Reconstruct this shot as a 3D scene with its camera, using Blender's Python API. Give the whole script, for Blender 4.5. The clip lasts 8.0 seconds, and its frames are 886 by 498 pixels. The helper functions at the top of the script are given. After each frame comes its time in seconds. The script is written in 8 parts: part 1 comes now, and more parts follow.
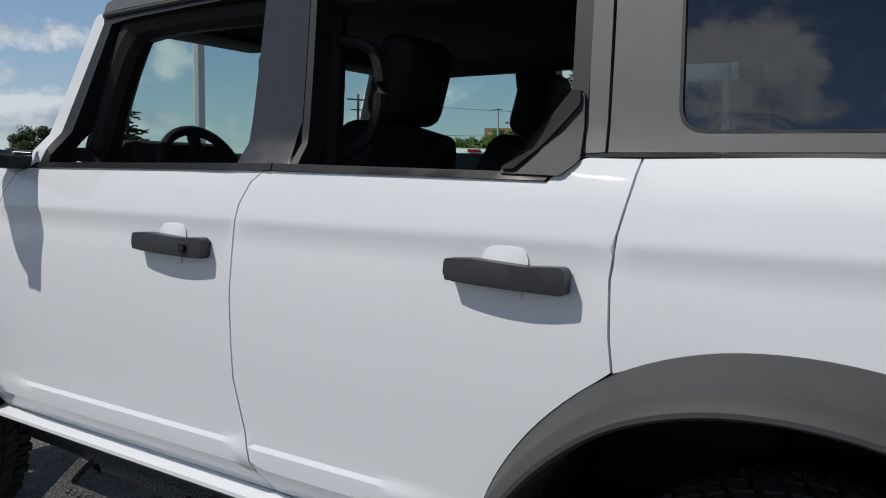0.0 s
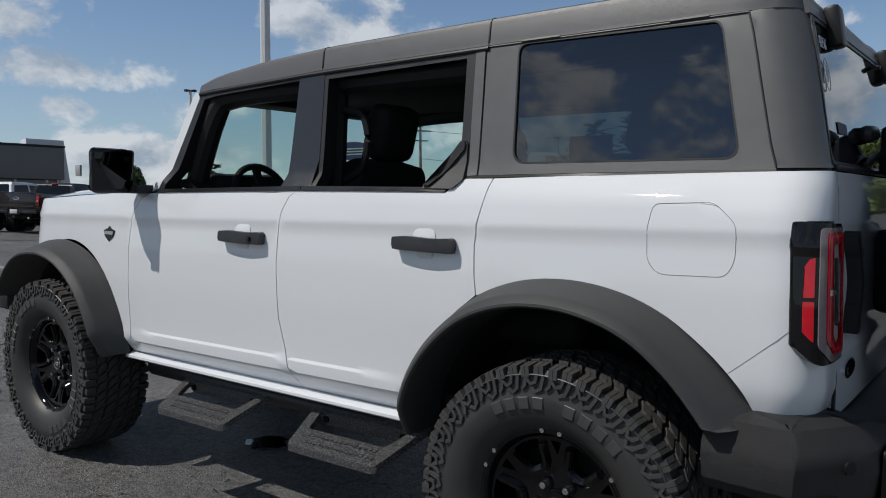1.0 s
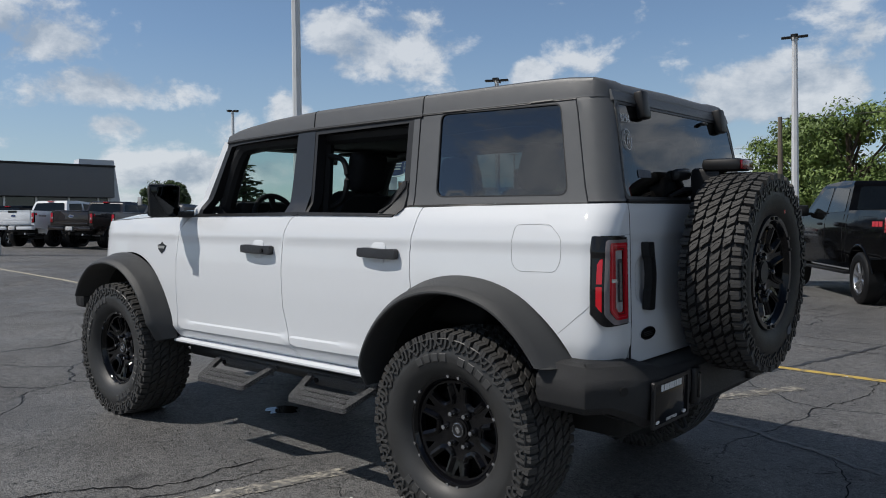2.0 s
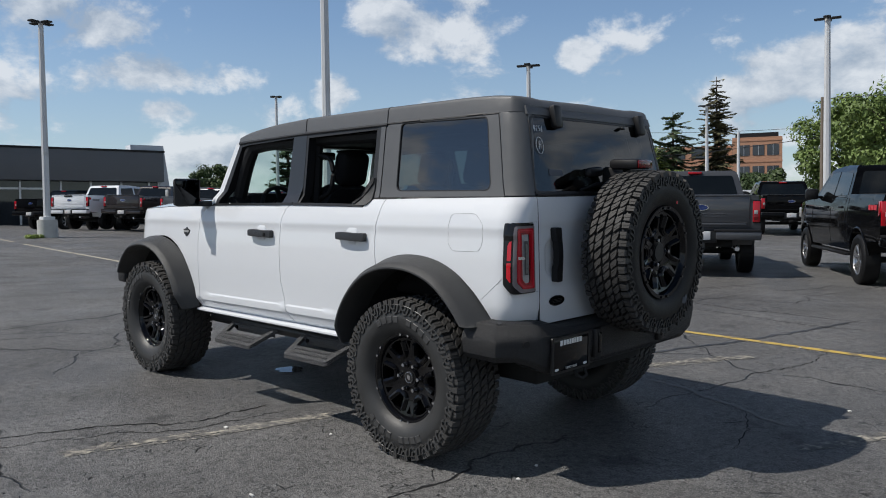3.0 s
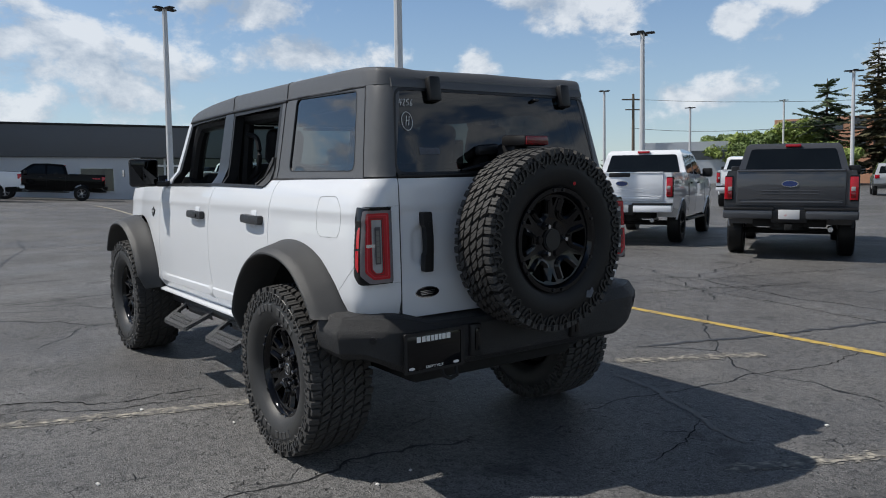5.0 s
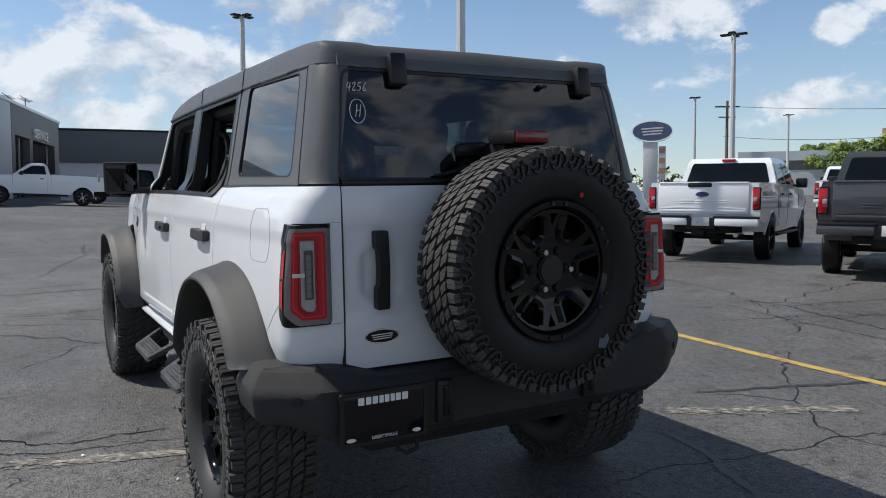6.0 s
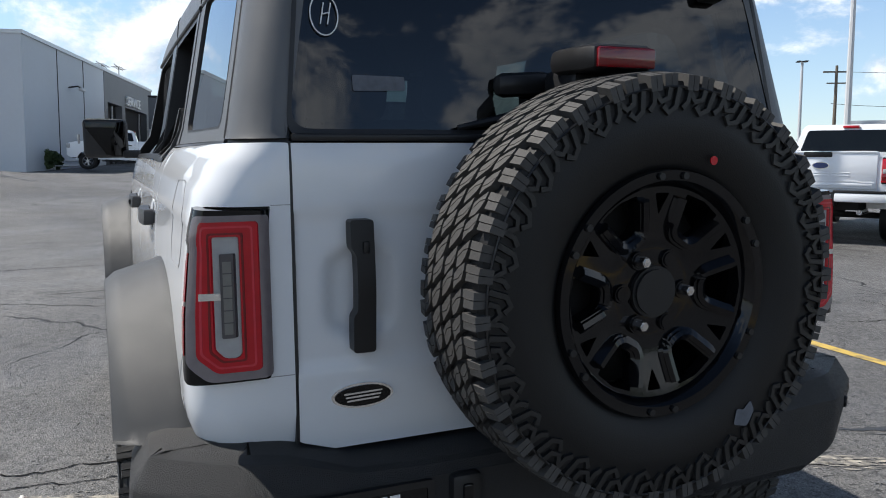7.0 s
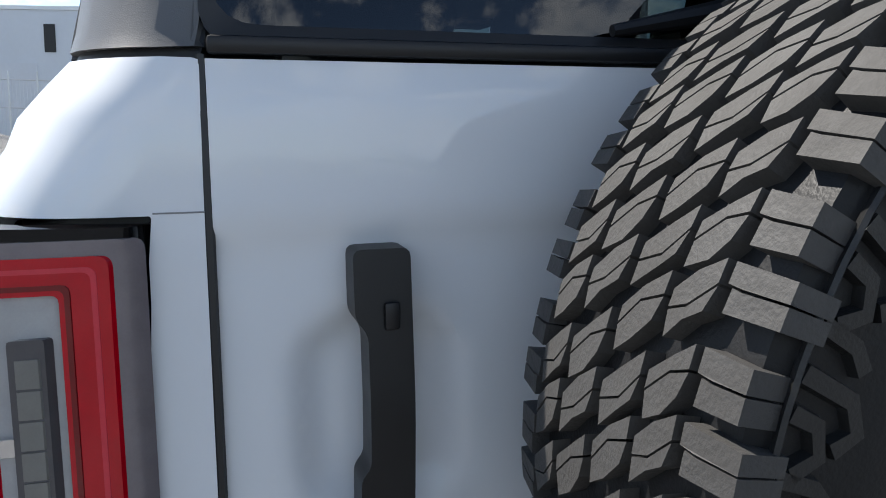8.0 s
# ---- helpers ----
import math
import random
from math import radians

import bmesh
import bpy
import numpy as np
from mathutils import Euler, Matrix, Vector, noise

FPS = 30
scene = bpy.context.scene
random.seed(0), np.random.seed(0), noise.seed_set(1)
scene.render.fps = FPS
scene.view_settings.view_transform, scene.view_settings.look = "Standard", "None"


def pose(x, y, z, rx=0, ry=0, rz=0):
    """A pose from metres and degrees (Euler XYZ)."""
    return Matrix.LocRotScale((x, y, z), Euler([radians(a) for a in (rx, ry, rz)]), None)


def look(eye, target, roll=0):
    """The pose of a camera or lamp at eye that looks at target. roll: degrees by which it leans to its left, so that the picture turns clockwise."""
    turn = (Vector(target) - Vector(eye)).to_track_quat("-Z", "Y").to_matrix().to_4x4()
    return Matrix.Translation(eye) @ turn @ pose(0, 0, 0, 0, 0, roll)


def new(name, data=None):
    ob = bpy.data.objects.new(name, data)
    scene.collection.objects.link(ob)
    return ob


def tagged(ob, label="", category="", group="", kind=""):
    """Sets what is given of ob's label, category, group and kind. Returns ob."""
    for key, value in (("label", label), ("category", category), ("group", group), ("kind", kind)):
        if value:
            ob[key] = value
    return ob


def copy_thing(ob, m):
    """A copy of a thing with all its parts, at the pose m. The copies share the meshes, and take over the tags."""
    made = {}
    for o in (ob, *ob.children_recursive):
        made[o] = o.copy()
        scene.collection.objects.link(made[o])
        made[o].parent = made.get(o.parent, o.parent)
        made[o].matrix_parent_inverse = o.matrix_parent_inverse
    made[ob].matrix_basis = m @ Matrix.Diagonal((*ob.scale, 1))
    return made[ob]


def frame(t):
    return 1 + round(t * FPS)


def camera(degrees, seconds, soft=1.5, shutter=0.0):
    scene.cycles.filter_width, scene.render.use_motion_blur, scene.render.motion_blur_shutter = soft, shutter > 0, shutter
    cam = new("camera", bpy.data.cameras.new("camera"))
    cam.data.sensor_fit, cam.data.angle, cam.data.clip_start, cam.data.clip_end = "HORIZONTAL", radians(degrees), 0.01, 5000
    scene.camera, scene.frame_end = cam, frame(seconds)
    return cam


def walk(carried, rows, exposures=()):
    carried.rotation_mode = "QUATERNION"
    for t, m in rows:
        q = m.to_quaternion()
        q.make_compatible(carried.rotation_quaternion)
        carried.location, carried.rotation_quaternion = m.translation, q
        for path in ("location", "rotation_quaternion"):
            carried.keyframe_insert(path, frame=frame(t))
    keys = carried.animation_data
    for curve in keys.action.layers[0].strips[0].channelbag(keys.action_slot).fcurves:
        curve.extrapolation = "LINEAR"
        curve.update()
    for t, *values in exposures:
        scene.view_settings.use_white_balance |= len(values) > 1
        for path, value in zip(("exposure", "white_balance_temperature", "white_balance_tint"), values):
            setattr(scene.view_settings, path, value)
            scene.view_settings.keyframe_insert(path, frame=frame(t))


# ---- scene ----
cam = camera(58.6, 8.0, soft=1.0)
PATH = [
    (0, (0.136, -2.148, 1.394), (-0.938, -0.475, 1.178), 1.9),
    (0.5, (0.6, -2.505, 1.426), (-0.543, -0.879, 1.209), 0.4),
    (1, (1.106, -2.908, 1.372), (-0.108, -1.326, 1.224), 0.9),
    (1.5, (1.643, -3.251, 1.407), (0.388, -1.699, 1.285), 0.5),
    (1.7, (1.861, -3.376, 1.413), (0.588, -1.837, 1.304), 0.5),
    (2.8, (2.893, -3.841, 1.494), (1.534, -2.382, 1.333), 0.0),
    (3, (3.09, -3.864, 1.498), (1.711, -2.424, 1.336), 0.1),
    (3.5, (3.496, -3.869, 1.528), (2.062, -2.486, 1.363), 0.0),
    (4, (3.767, -3.576, 1.536), (2.276, -2.253, 1.372), 0.1),
    (4.5, (3.827, -3.14, 1.522), (2.293, -1.872, 1.325), -0.1),
    (4.7, (3.8, -2.934, 1.519), (2.237, -1.702, 1.315), -0.3),
    (5.8, (3.389, -1.837, 1.525), (1.678, -0.831, 1.282), -0.1),
    (6, (3.235, -1.69, 1.499), (1.506, -0.706, 1.296), -0.0),
    (6.5, (2.813, -1.269, 1.488), (1.026, -0.4, 1.265), 0.4),
    (7, (2.267, -0.99, 1.449), (0.449, -0.203, 1.169), 0.2),
    (7.5, (1.769, -0.779, 1.391), (-0.101, -0.124, 1.117), -0.7),
    (8, (1.347, -0.646, 1.392), (-0.532, -0.049, 1.056), 0.1),
]
# The lot falls away gently; SLOPE turns the vehicle's own axes (front -x, left -y) into the upright world.
SLOPE = Matrix(((0.99919, 0.00039, 0.04012), (0.00039, 0.99982, -0.01918), (-0.04012, 0.01918, 0.99901))).to_4x4()
EXPOSURE = ((0, -0.48), (1.0, -0.52), (1.7, -0.44), (3.0, -0.26), (4.5, -0.22), (6.0, -0.06), (6.6, 0.14), (7.1, 0.44), (7.5, 0.80), (8.0, 0.98))
walk(cam, [(t, SLOPE @ look(eye, target, roll)) for t, eye, target, roll in PATH], EXPOSURE)

# ---- light ----
SUN_AZ, SUN_EL = math.atan2(-0.79, -0.61), radians(54.0)
sun = new("sun", bpy.data.lights.new("sun", "SUN"))
sun.data.energy, sun.data.angle, sun.data.color = 4.7, radians(0.53), (1.0, 0.955, 0.89)
to_sun = Vector((math.cos(SUN_EL) * math.cos(SUN_AZ), math.cos(SUN_EL) * math.sin(SUN_AZ), math.sin(SUN_EL)))
sun.matrix_world = look(to_sun * 60, (0, 0, 0))
tagged(sun, kind="light")

world = bpy.data.worlds.new("sky")
scene.world = world
world.use_nodes = True
wn, wl = world.node_tree.nodes, world.node_tree.links
wn.clear()


def wnode(kind, **props):
    n = wn.new(kind)
    for k, v in props.items():
        n.inputs[k].default_value = v
    return n


sky = wn.new("ShaderNodeTexSky")
sky.sky_type, sky.sun_disc = "NISHITA", False
sky.sun_elevation, sky.sun_rotation = SUN_EL, math.pi / 2 - SUN_AZ
sky.air_density, sky.dust_density, sky.ozone_density = 1.0, 0.15, 3.0
coord = wn.new("ShaderNodeTexCoord")
split = wn.new("ShaderNodeSeparateXYZ")
wl.new(coord.outputs["Generated"], split.inputs[0])


def wmath(op, a, b=None, clamp=False):
    n = wn.new("ShaderNodeMath")
    n.operation, n.use_clamp = op, clamp
    for i, v in enumerate((a, b)):
        if v is None:
            continue
        if isinstance(v, (int, float)):
            n.inputs[i].default_value = v
        else:
            wl.new(v, n.inputs[i])
    return n.outputs[0]


# Fair-weather cumulus: billowing noise gathered into banks where they stand (bearing from 140 degrees, height, half width, half height, all in
# degrees), and scattered freely over the rest of the sky, thinning out overhead.
BANKS = ((26, 8.2, 8, 3.0), (22, 12.2, 4.5, 2.2), (31, 9.5, 5.5, 3.4), (38, 10.0, 6, 4.2), (13.5, 9.9, 6, 1.3), (17.5, 12.4, 2.4, 1.2), (13, 7.5, 2.0, 0.9),
         (33, 6.0, 4, 1.3), (-6, 13.9, 5.6, 2.3), (1.3, 9.3, 1.6, 1.3), (-15.8, 11.3, 1.3, 1.0), (-14.3, 6.7, 2.6, 1.2), (-27, 7.7, 3.4, 1.5),
         (-32, 9.2, 4.5, 2.2), (-31, 5.4, 7, 1.2), (7, 4.6, 7, 1.1))
up = wmath("MAXIMUM", split.outputs[2], 0.0)
flat = wn.new("ShaderNodeCombineXYZ")
wl.new(split.outputs[0], flat.inputs[0]), wl.new(split.outputs[1], flat.inputs[1]), wl.new(wmath("MULTIPLY", up, 1.6), flat.inputs[2])
c140, s140 = math.cos(radians(140)), math.sin(radians(140))
ahead = wmath("ADD", wmath("MULTIPLY", split.outputs[0], c140), wmath("MULTIPLY", split.outputs[1], s140))
aside = wmath("ADD", wmath("MULTIPLY", split.outputs[0], -s140), wmath("MULTIPLY", split.outputs[1], c140))
bearing = wmath("MULTIPLY", wmath("ARCTAN2", aside, ahead), 180 / math.pi)
height = wmath("MULTIPLY", wmath("ARCSINE", split.outputs[2]), 180 / math.pi)


def wramp(v, a, b, lo=0.0, hi=1.0):
    n = wn.new("ShaderNodeMapRange")
    n.interpolation_type = "SMOOTHSTEP"
    for i, x in ((1, a), (2, b), (3, lo), (4, hi)):
        n.inputs[i].default_value = x
    wl.new(v, n.inputs[0])
    return n.outputs[0]


def billow(shift, scale=7.5):
    at = wn.new("ShaderNodeVectorMath")
    at.operation = "ADD"
    at.inputs[1].default_value = shift
    wl.new(flat.outputs[0], at.inputs[0])
    n = wnode("ShaderNodeTexNoise", Scale=scale, Detail=10.0, Roughness=0.58, Lacunarity=2.1, Distortion=0.15)
    wl.new(at.outputs[0], n.inputs["Vector"])
    return n.outputs[0]


bank = None
for a, e, w, h in BANKS:
    u, v = wmath("MULTIPLY", wmath("SUBTRACT", bearing, a), 1 / w), wmath("MULTIPLY", wmath("SUBTRACT", height, e), 1 / h)
    q = wmath("SUBTRACT", 1.0, wmath("ADD", wmath("MULTIPLY", u, u), wmath("MULTIPLY", v, v)))
    bank = q if bank is None else wmath("MAXIMUM", bank, q)
bank = wmath("MULTIPLY", wmath("MAXIMUM", bank, -1.0), 0.40)
free = wmath("ADD", wmath("MULTIPLY", wmath("SUBTRACT", billow((7.7, 2.2, 0.3), 3.8), 0.5), 2.6), wramp(height, 22.0, 42.0, 0.08, -1.4))
seen = wmath("MULTIPLY", wramp(wmath("ABSOLUTE", bearing), 44.0, 54.0, 1.0, 0.0), wramp(height, 16.0, 22.0, 1.0, 0.0))
gather = wmath("ADD", wmath("MULTIPLY", bank, seen), wmath("MULTIPLY", free, wmath("SUBTRACT", 1.0, seen)))
fine = billow((3.1, 1.7, 0.0))
cover = wramp(wmath("ADD", gather, wmath("MULTIPLY", wmath("SUBTRACT", fine, 0.5), 4.2)), -0.22, 0.34)
shade = wn.new("ShaderNodeMapRange")
for i, v in ((1, -0.12), (2, 0.10), (3, 0.0), (4, 1.0)):
    shade.inputs[i].default_value = v
wl.new(wmath("SUBTRACT", fine, billow((3.1 - 0.012, 1.7 - 0.015, 0.045))), shade.inputs[0])
cloud = wn.new("ShaderNodeMix")
cloud.data_type = "RGBA"
cloud.inputs[6].default_value, cloud.inputs[7].default_value = (3.9, 4.7, 5.8, 1), (8.2, 8.6, 9.1, 1)
wl.new(shade.outputs[0], cloud.inputs[0])
haze = wn.new("ShaderNodeMapRange")
for i, v in ((1, 0.0), (2, 0.24), (3, 0.46), (4, 0.0)):
    haze.inputs[i].default_value = v
wl.new(up, haze.inputs[0])
clear = wn.new("ShaderNodeMix")
clear.data_type = "RGBA"
clear.inputs[7].default_value = (3.9, 4.8, 5.7, 1)
gain = wn.new("ShaderNodeVectorMath")
gain.operation = "SCALE"
wl.new(wramp(height, 14.0, 50.0, 1.20, 0.45), gain.inputs["Scale"])
wl.new(sky.outputs[0], gain.inputs[0])
wl.new(haze.outputs[0], clear.inputs[0]), wl.new(gain.outputs[0], clear.inputs[6])
both = wn.new("ShaderNodeMix")
both.data_type = "RGBA"
wl.new(wmath("MULTIPLY", cover, 0.86), both.inputs[0])
wl.new(clear.outputs[2], both.inputs[6]), wl.new(cloud.outputs[2], both.inputs[7])
backg = wnode("ShaderNodeBackground", Strength=0.109)
wout = wn.new("ShaderNodeOutputWorld")
wl.new(both.outputs[2], backg.inputs[0]), wl.new(backg.outputs[0], wout.inputs[0])

# ---- materials ----
def material(name, colour, rough=0.5, metal=0.0, coat=0.0, vary=0.1, scale=6.0, bump=0.0, bump_scale=60.0, spec=0.5, second=None, where=(0.5, 0.62), stretch=(1, 1, 1), rand=0.0):
    """Principled surface with two scales of noise in colour and gloss, and a fine bump."""
    m = bpy.data.materials.new(name)
    m.use_nodes = True
    nt, lk = m.node_tree.nodes, m.node_tree.links
    p = nt["Principled BSDF"]
    p.inputs["Roughness"].default_value, p.inputs["Metallic"].default_value = rough, metal
    p.inputs["Coat Weight"].default_value, p.inputs["Coat Roughness"].default_value = coat, 0.03
    p.inputs["Specular IOR Level"].default_value = spec
    tc, mp = nt.new("ShaderNodeTexCoord"), nt.new("ShaderNodeMapping")
    mp.inputs["Scale"].default_value = stretch
    lk.new(tc.outputs["Object"], mp.inputs[0])
    n1, n2 = nt.new("ShaderNodeTexNoise"), nt.new("ShaderNodeTexNoise")
    for n, s, d in ((n1, scale, 5.0), (n2, scale * 13.0, 3.0)):
        n.inputs["Scale"].default_value, n.inputs["Detail"].default_value = s, d
        lk.new(mp.outputs[0], n.inputs["Vector"])
    add = nt.new("ShaderNodeMath")
    add.operation = "MULTIPLY_ADD"
    add.inputs[1].default_value = 0.35
    lk.new(n2.outputs[0], add.inputs[0]), lk.new(n1.outputs[0], add.inputs[2])
    if rand:
        info, more = nt.new("ShaderNodeObjectInfo"), nt.new("ShaderNodeMath")
        more.operation = "MULTIPLY_ADD"
        more.inputs[1].default_value = rand
        lk.new(info.outputs["Random"], more.inputs[0]), lk.new(add.outputs[0], more.inputs[2])
        add = more
    rng = nt.new("ShaderNodeMapRange")
    rng.inputs[1].default_value, rng.inputs[2].default_value = (0.35, 0.95) if second is None else where
    lk.new(add.outputs[0], rng.inputs[0])
    mix = nt.new("ShaderNodeMix")
    mix.data_type = "RGBA"
    a = tuple(c * (1 - vary) for c in colour)
    b = tuple(min(1, c * (1 + vary)) for c in colour) if second is None else second
    mix.inputs[6].default_value, mix.inputs[7].default_value = (*a, 1), (*b, 1)
    lk.new(rng.outputs[0], mix.inputs[0]), lk.new(mix.outputs[2], p.inputs["Base Color"])
    rr = nt.new("ShaderNodeMapRange")
    rr.inputs[1].default_value, rr.inputs[2].default_value = 0.3, 0.9
    rr.inputs[3].default_value, rr.inputs[4].default_value = max(0.02, rough * 0.88), min(1, rough * 1.12)
    lk.new(add.outputs[0], rr.inputs[0]), lk.new(rr.outputs[0], p.inputs["Roughness"])
    if bump:
        bn, bp = nt.new("ShaderNodeTexNoise"), nt.new("ShaderNodeBump")
        bn.inputs["Scale"].default_value, bn.inputs["Detail"].default_value = bump_scale, 4.0
        bp.inputs["Strength"].default_value, bp.inputs["Distance"].default_value = bump, 0.01
        lk.new(mp.outputs[0], bn.inputs["Vector"]), lk.new(bn.outputs[0], bp.inputs["Height"]), lk.new(bp.outputs[0], p.inputs["Normal"])
    return m


def glass(name, tint, gloss=1.0, rough=0.0, base=0.07):
    """A thin pane: tinted see-through with a Fresnel-driven mirror on it."""
    m = bpy.data.materials.new(name)
    m.use_nodes = True
    nt, lk = m.node_tree.nodes, m.node_tree.links
    nt.clear()
    out, mix, tr, gl, fr = (nt.new("ShaderNode" + k) for k in ("OutputMaterial", "MixShader", "BsdfTransparent", "BsdfGlossy", "LayerWeight"))
    tr.inputs[0].default_value = (*tint, 1)
    gl.inputs["Color"].default_value, gl.inputs["Roughness"].default_value = (gloss, gloss, gloss, 1), rough
    fr.inputs[0].default_value = 0.5
    pw, am = nt.new("ShaderNodeMath"), nt.new("ShaderNodeMapRange")
    pw.operation, pw.inputs[1].default_value = "POWER", 4.4
    am.inputs[3].default_value, am.inputs[4].default_value = base, 0.96
    lk.new(fr.outputs["Facing"], pw.inputs[0]), lk.new(pw.outputs[0], am.inputs[0]), lk.new(am.outputs[0], mix.inputs[0])
    lk.new(tr.outputs[0], mix.inputs[1]), lk.new(gl.outputs[0], mix.inputs[2]), lk.new(mix.outputs[0], out.inputs[0])
    return m


def lamp_plastic(name, colour, rough=0.08, weight=0.3):
    m = material(name, colour, rough, coat=0.6, vary=0.12, scale=40, spec=0.3)
    p = m.node_tree.nodes["Principled BSDF"]
    p.inputs["Transmission Weight"].default_value = weight
    return m


def asphalt_material():
    m = bpy.data.materials.new("asphalt")
    m.use_nodes = True
    nt, lk = m.node_tree.nodes, m.node_tree.links
    p = nt["Principled BSDF"]
    tc = nt.new("ShaderNodeTexCoord")

    def noise_at(scale, detail=4.0, vec=None, rough=0.55):
        n = nt.new("ShaderNodeTexNoise")
        n.inputs["Scale"].default_value, n.inputs["Detail"].default_value, n.inputs["Roughness"].default_value = scale, detail, rough
        lk.new(vec or tc.outputs["Object"], n.inputs["Vector"])
        return n.outputs[0]

    def ramp(v, a, b, lo=0.0, hi=1.0):
        n = nt.new("ShaderNodeMapRange")
        n.interpolation_type = "SMOOTHSTEP"
        for i, x in ((1, a), (2, b), (3, lo), (4, hi)):
            n.inputs[i].default_value = x
        lk.new(v, n.inputs[0])
        return n.outputs[0]

    def mul(a, b, op="MULTIPLY"):
        n = nt.new("ShaderNodeMath")
        n.operation = op
        for i, v in enumerate((a, b)):
            if isinstance(v, (int, float)):
                n.inputs[i].default_value = v
            else:
                lk.new(v, n.inputs[i])
        return n.outputs[0]

    def blend(f, a, b):
        n = nt.new("ShaderNodeMix")
        n.data_type = "RGBA"
        lk.new(f, n.inputs[0])
        for i, v in ((6, a), (7, b)):
            if isinstance(v, tuple):
                n.inputs[i].default_value = (*v, 1)
            else:
                lk.new(v, n.inputs[i])
        return n.outputs[2]

    # Wandering coordinates, so that the cracks are not straight.
    wob = nt.new("ShaderNodeTexNoise")
    wob.inputs["Scale"].default_value, wob.inputs["Detail"].default_value = 0.9, 5.0
    lk.new(tc.outputs["Object"], wob.inputs["Vector"])
    warp = nt.new("ShaderNodeVectorMath")
    warp.operation = "MULTIPLY_ADD"
    warp.inputs[1].default_value = (0.9, 0.9, 0.0)
    lk.new(wob.outputs["Color"], warp.inputs[0]), lk.new(tc.outputs["Object"], warp.inputs[2])

    def cracks(scale, width):
        v = nt.new("ShaderNodeTexVoronoi")
        v.feature = "DISTANCE_TO_EDGE"
        v.inputs["Scale"].default_value = scale
        lk.new(warp.outputs[0], v.inputs["Vector"])
        return ramp(v.outputs["Distance"], width * 0.25, width, 1.0, 0.0)

    base = blend(ramp(noise_at(0.35, 6.0), 0.35, 0.7), (0.114, 0.112, 0.110), (0.188, 0.185, 0.180))
    base = blend(ramp(noise_at(1.3, 6.0, rough=0.65), 0.46, 0.70, 0.0, 0.55), base, (0.235, 0.23, 0.222))
    grit = noise_at(210.0, 2.0)
    base = blend(ramp(grit, 0.54, 0.66, 0.0, 0.9), base, (0.36, 0.353, 0.345))
    base = blend(ramp(noise_at(140.0, 2.0), 0.54, 0.66, 0.0, 0.75), base, (0.022, 0.022, 0.022))
    base = blend(ramp(noise_at(20.0, 5.0, rough=0.75), 0.46, 0.64, 0.0, 0.55), base, (0.026, 0.026, 0.028))
    # Pits and short hairline breaks in the worn seal coat.
    vp = nt.new("ShaderNodeTexVoronoi")
    vp.inputs["Scale"].default_value, vp.inputs["Randomness"].default_value = 17.0, 1.0
    lk.new(warp.outputs[0], vp.inputs["Vector"])
    pit = mul(ramp(vp.outputs["Distance"], 0.10, 0.20, 1.0, 0.0), ramp(noise_at(7.0, 3.0), 0.50, 0.58))
    hair = mul(cracks(6.5, 0.030), ramp(noise_at(3.4, 4.0), 0.60, 0.64))
    large = mul(cracks(0.24, 0.0026), ramp(noise_at(0.5, 2.0), 0.40, 0.5))
    fine = mul(cracks(3.0, 0.010), ramp(noise_at(0.45, 3.0), 0.62, 0.66))
    line = mul(mul(large, fine, "MAXIMUM"), mul(mul(pit, 0.8), mul(hair, 0.75), "MAXIMUM"), "MAXIMUM")
    base = blend(line, base, (0.010, 0.010, 0.011))
    stain = ramp(noise_at(1.6, 4.0), 0.62, 0.70, 0.0, 0.5)
    base = blend(stain, base, (0.036, 0.036, 0.038))
    pebble = noise_at(85.0, 3.0)
    base = blend(ramp(pebble, 0.53, 0.62, 0.0, 0.8), base, (0.026, 0.026, 0.026))
    lk.new(base, p.inputs["Base Color"])
    lk.new(ramp(noise_at(0.8, 5.0), 0.3, 0.7, 0.46, 0.64), p.inputs["Roughness"])
    p.inputs["Specular IOR Level"].default_value = 0.32
    height = mul(mul(grit, 0.6), mul(pebble, 1.0), "ADD")
    height = mul(height, mul(line, -1.6), "ADD")
    bp = nt.new("ShaderNodeBump")
    bp.inputs["Strength"].default_value, bp.inputs["Distance"].default_value = 1.0, 0.0085
    lk.new(height, bp.inputs["Height"]), lk.new(bp.outputs[0], p.inputs["Normal"])
    return m


M_ASPHALT = asphalt_material()
M_WHITE = material("white_paint", (0.70, 0.72, 0.745), 0.55, coat=1.0, spec=0.12, vary=0.012, scale=1.5)
M_TOP = material("grey_hardtop", (0.098, 0.100, 0.103), 0.42, vary=0.05, scale=20, bump=0.10, bump_scale=900)
M_PLASTIC = material("black_plastic", (0.026, 0.026, 0.027), 0.46, vary=0.2, scale=25, spec=0.35, bump=0.55, bump_scale=520)
M_FLARE = material("flare_plastic", (0.042, 0.043, 0.044), 0.5, spec=0.4, vary=0.08, scale=15, bump=0.2, bump_scale=800)
M_STEP = material("textured_step", (0.016, 0.016, 0.017), 0.42, vary=0.0, scale=170, second=(0.17, 0.17, 0.172), where=(0.66, 0.80), bump=0.9, bump_scale=260)
M_JOINT = material("panel_joint", (0.22, 0.22, 0.225), 0.6, vary=0.1)
# Road rubber: sunlight on top of dust is in its colour; the shaded spare's is darker.
M_ROADLUG = material("dusty_lug_rubber", (0.045, 0.0445, 0.044), 0.45, spec=0.6, vary=0.25, scale=14, bump=0.1, bump_scale=300)
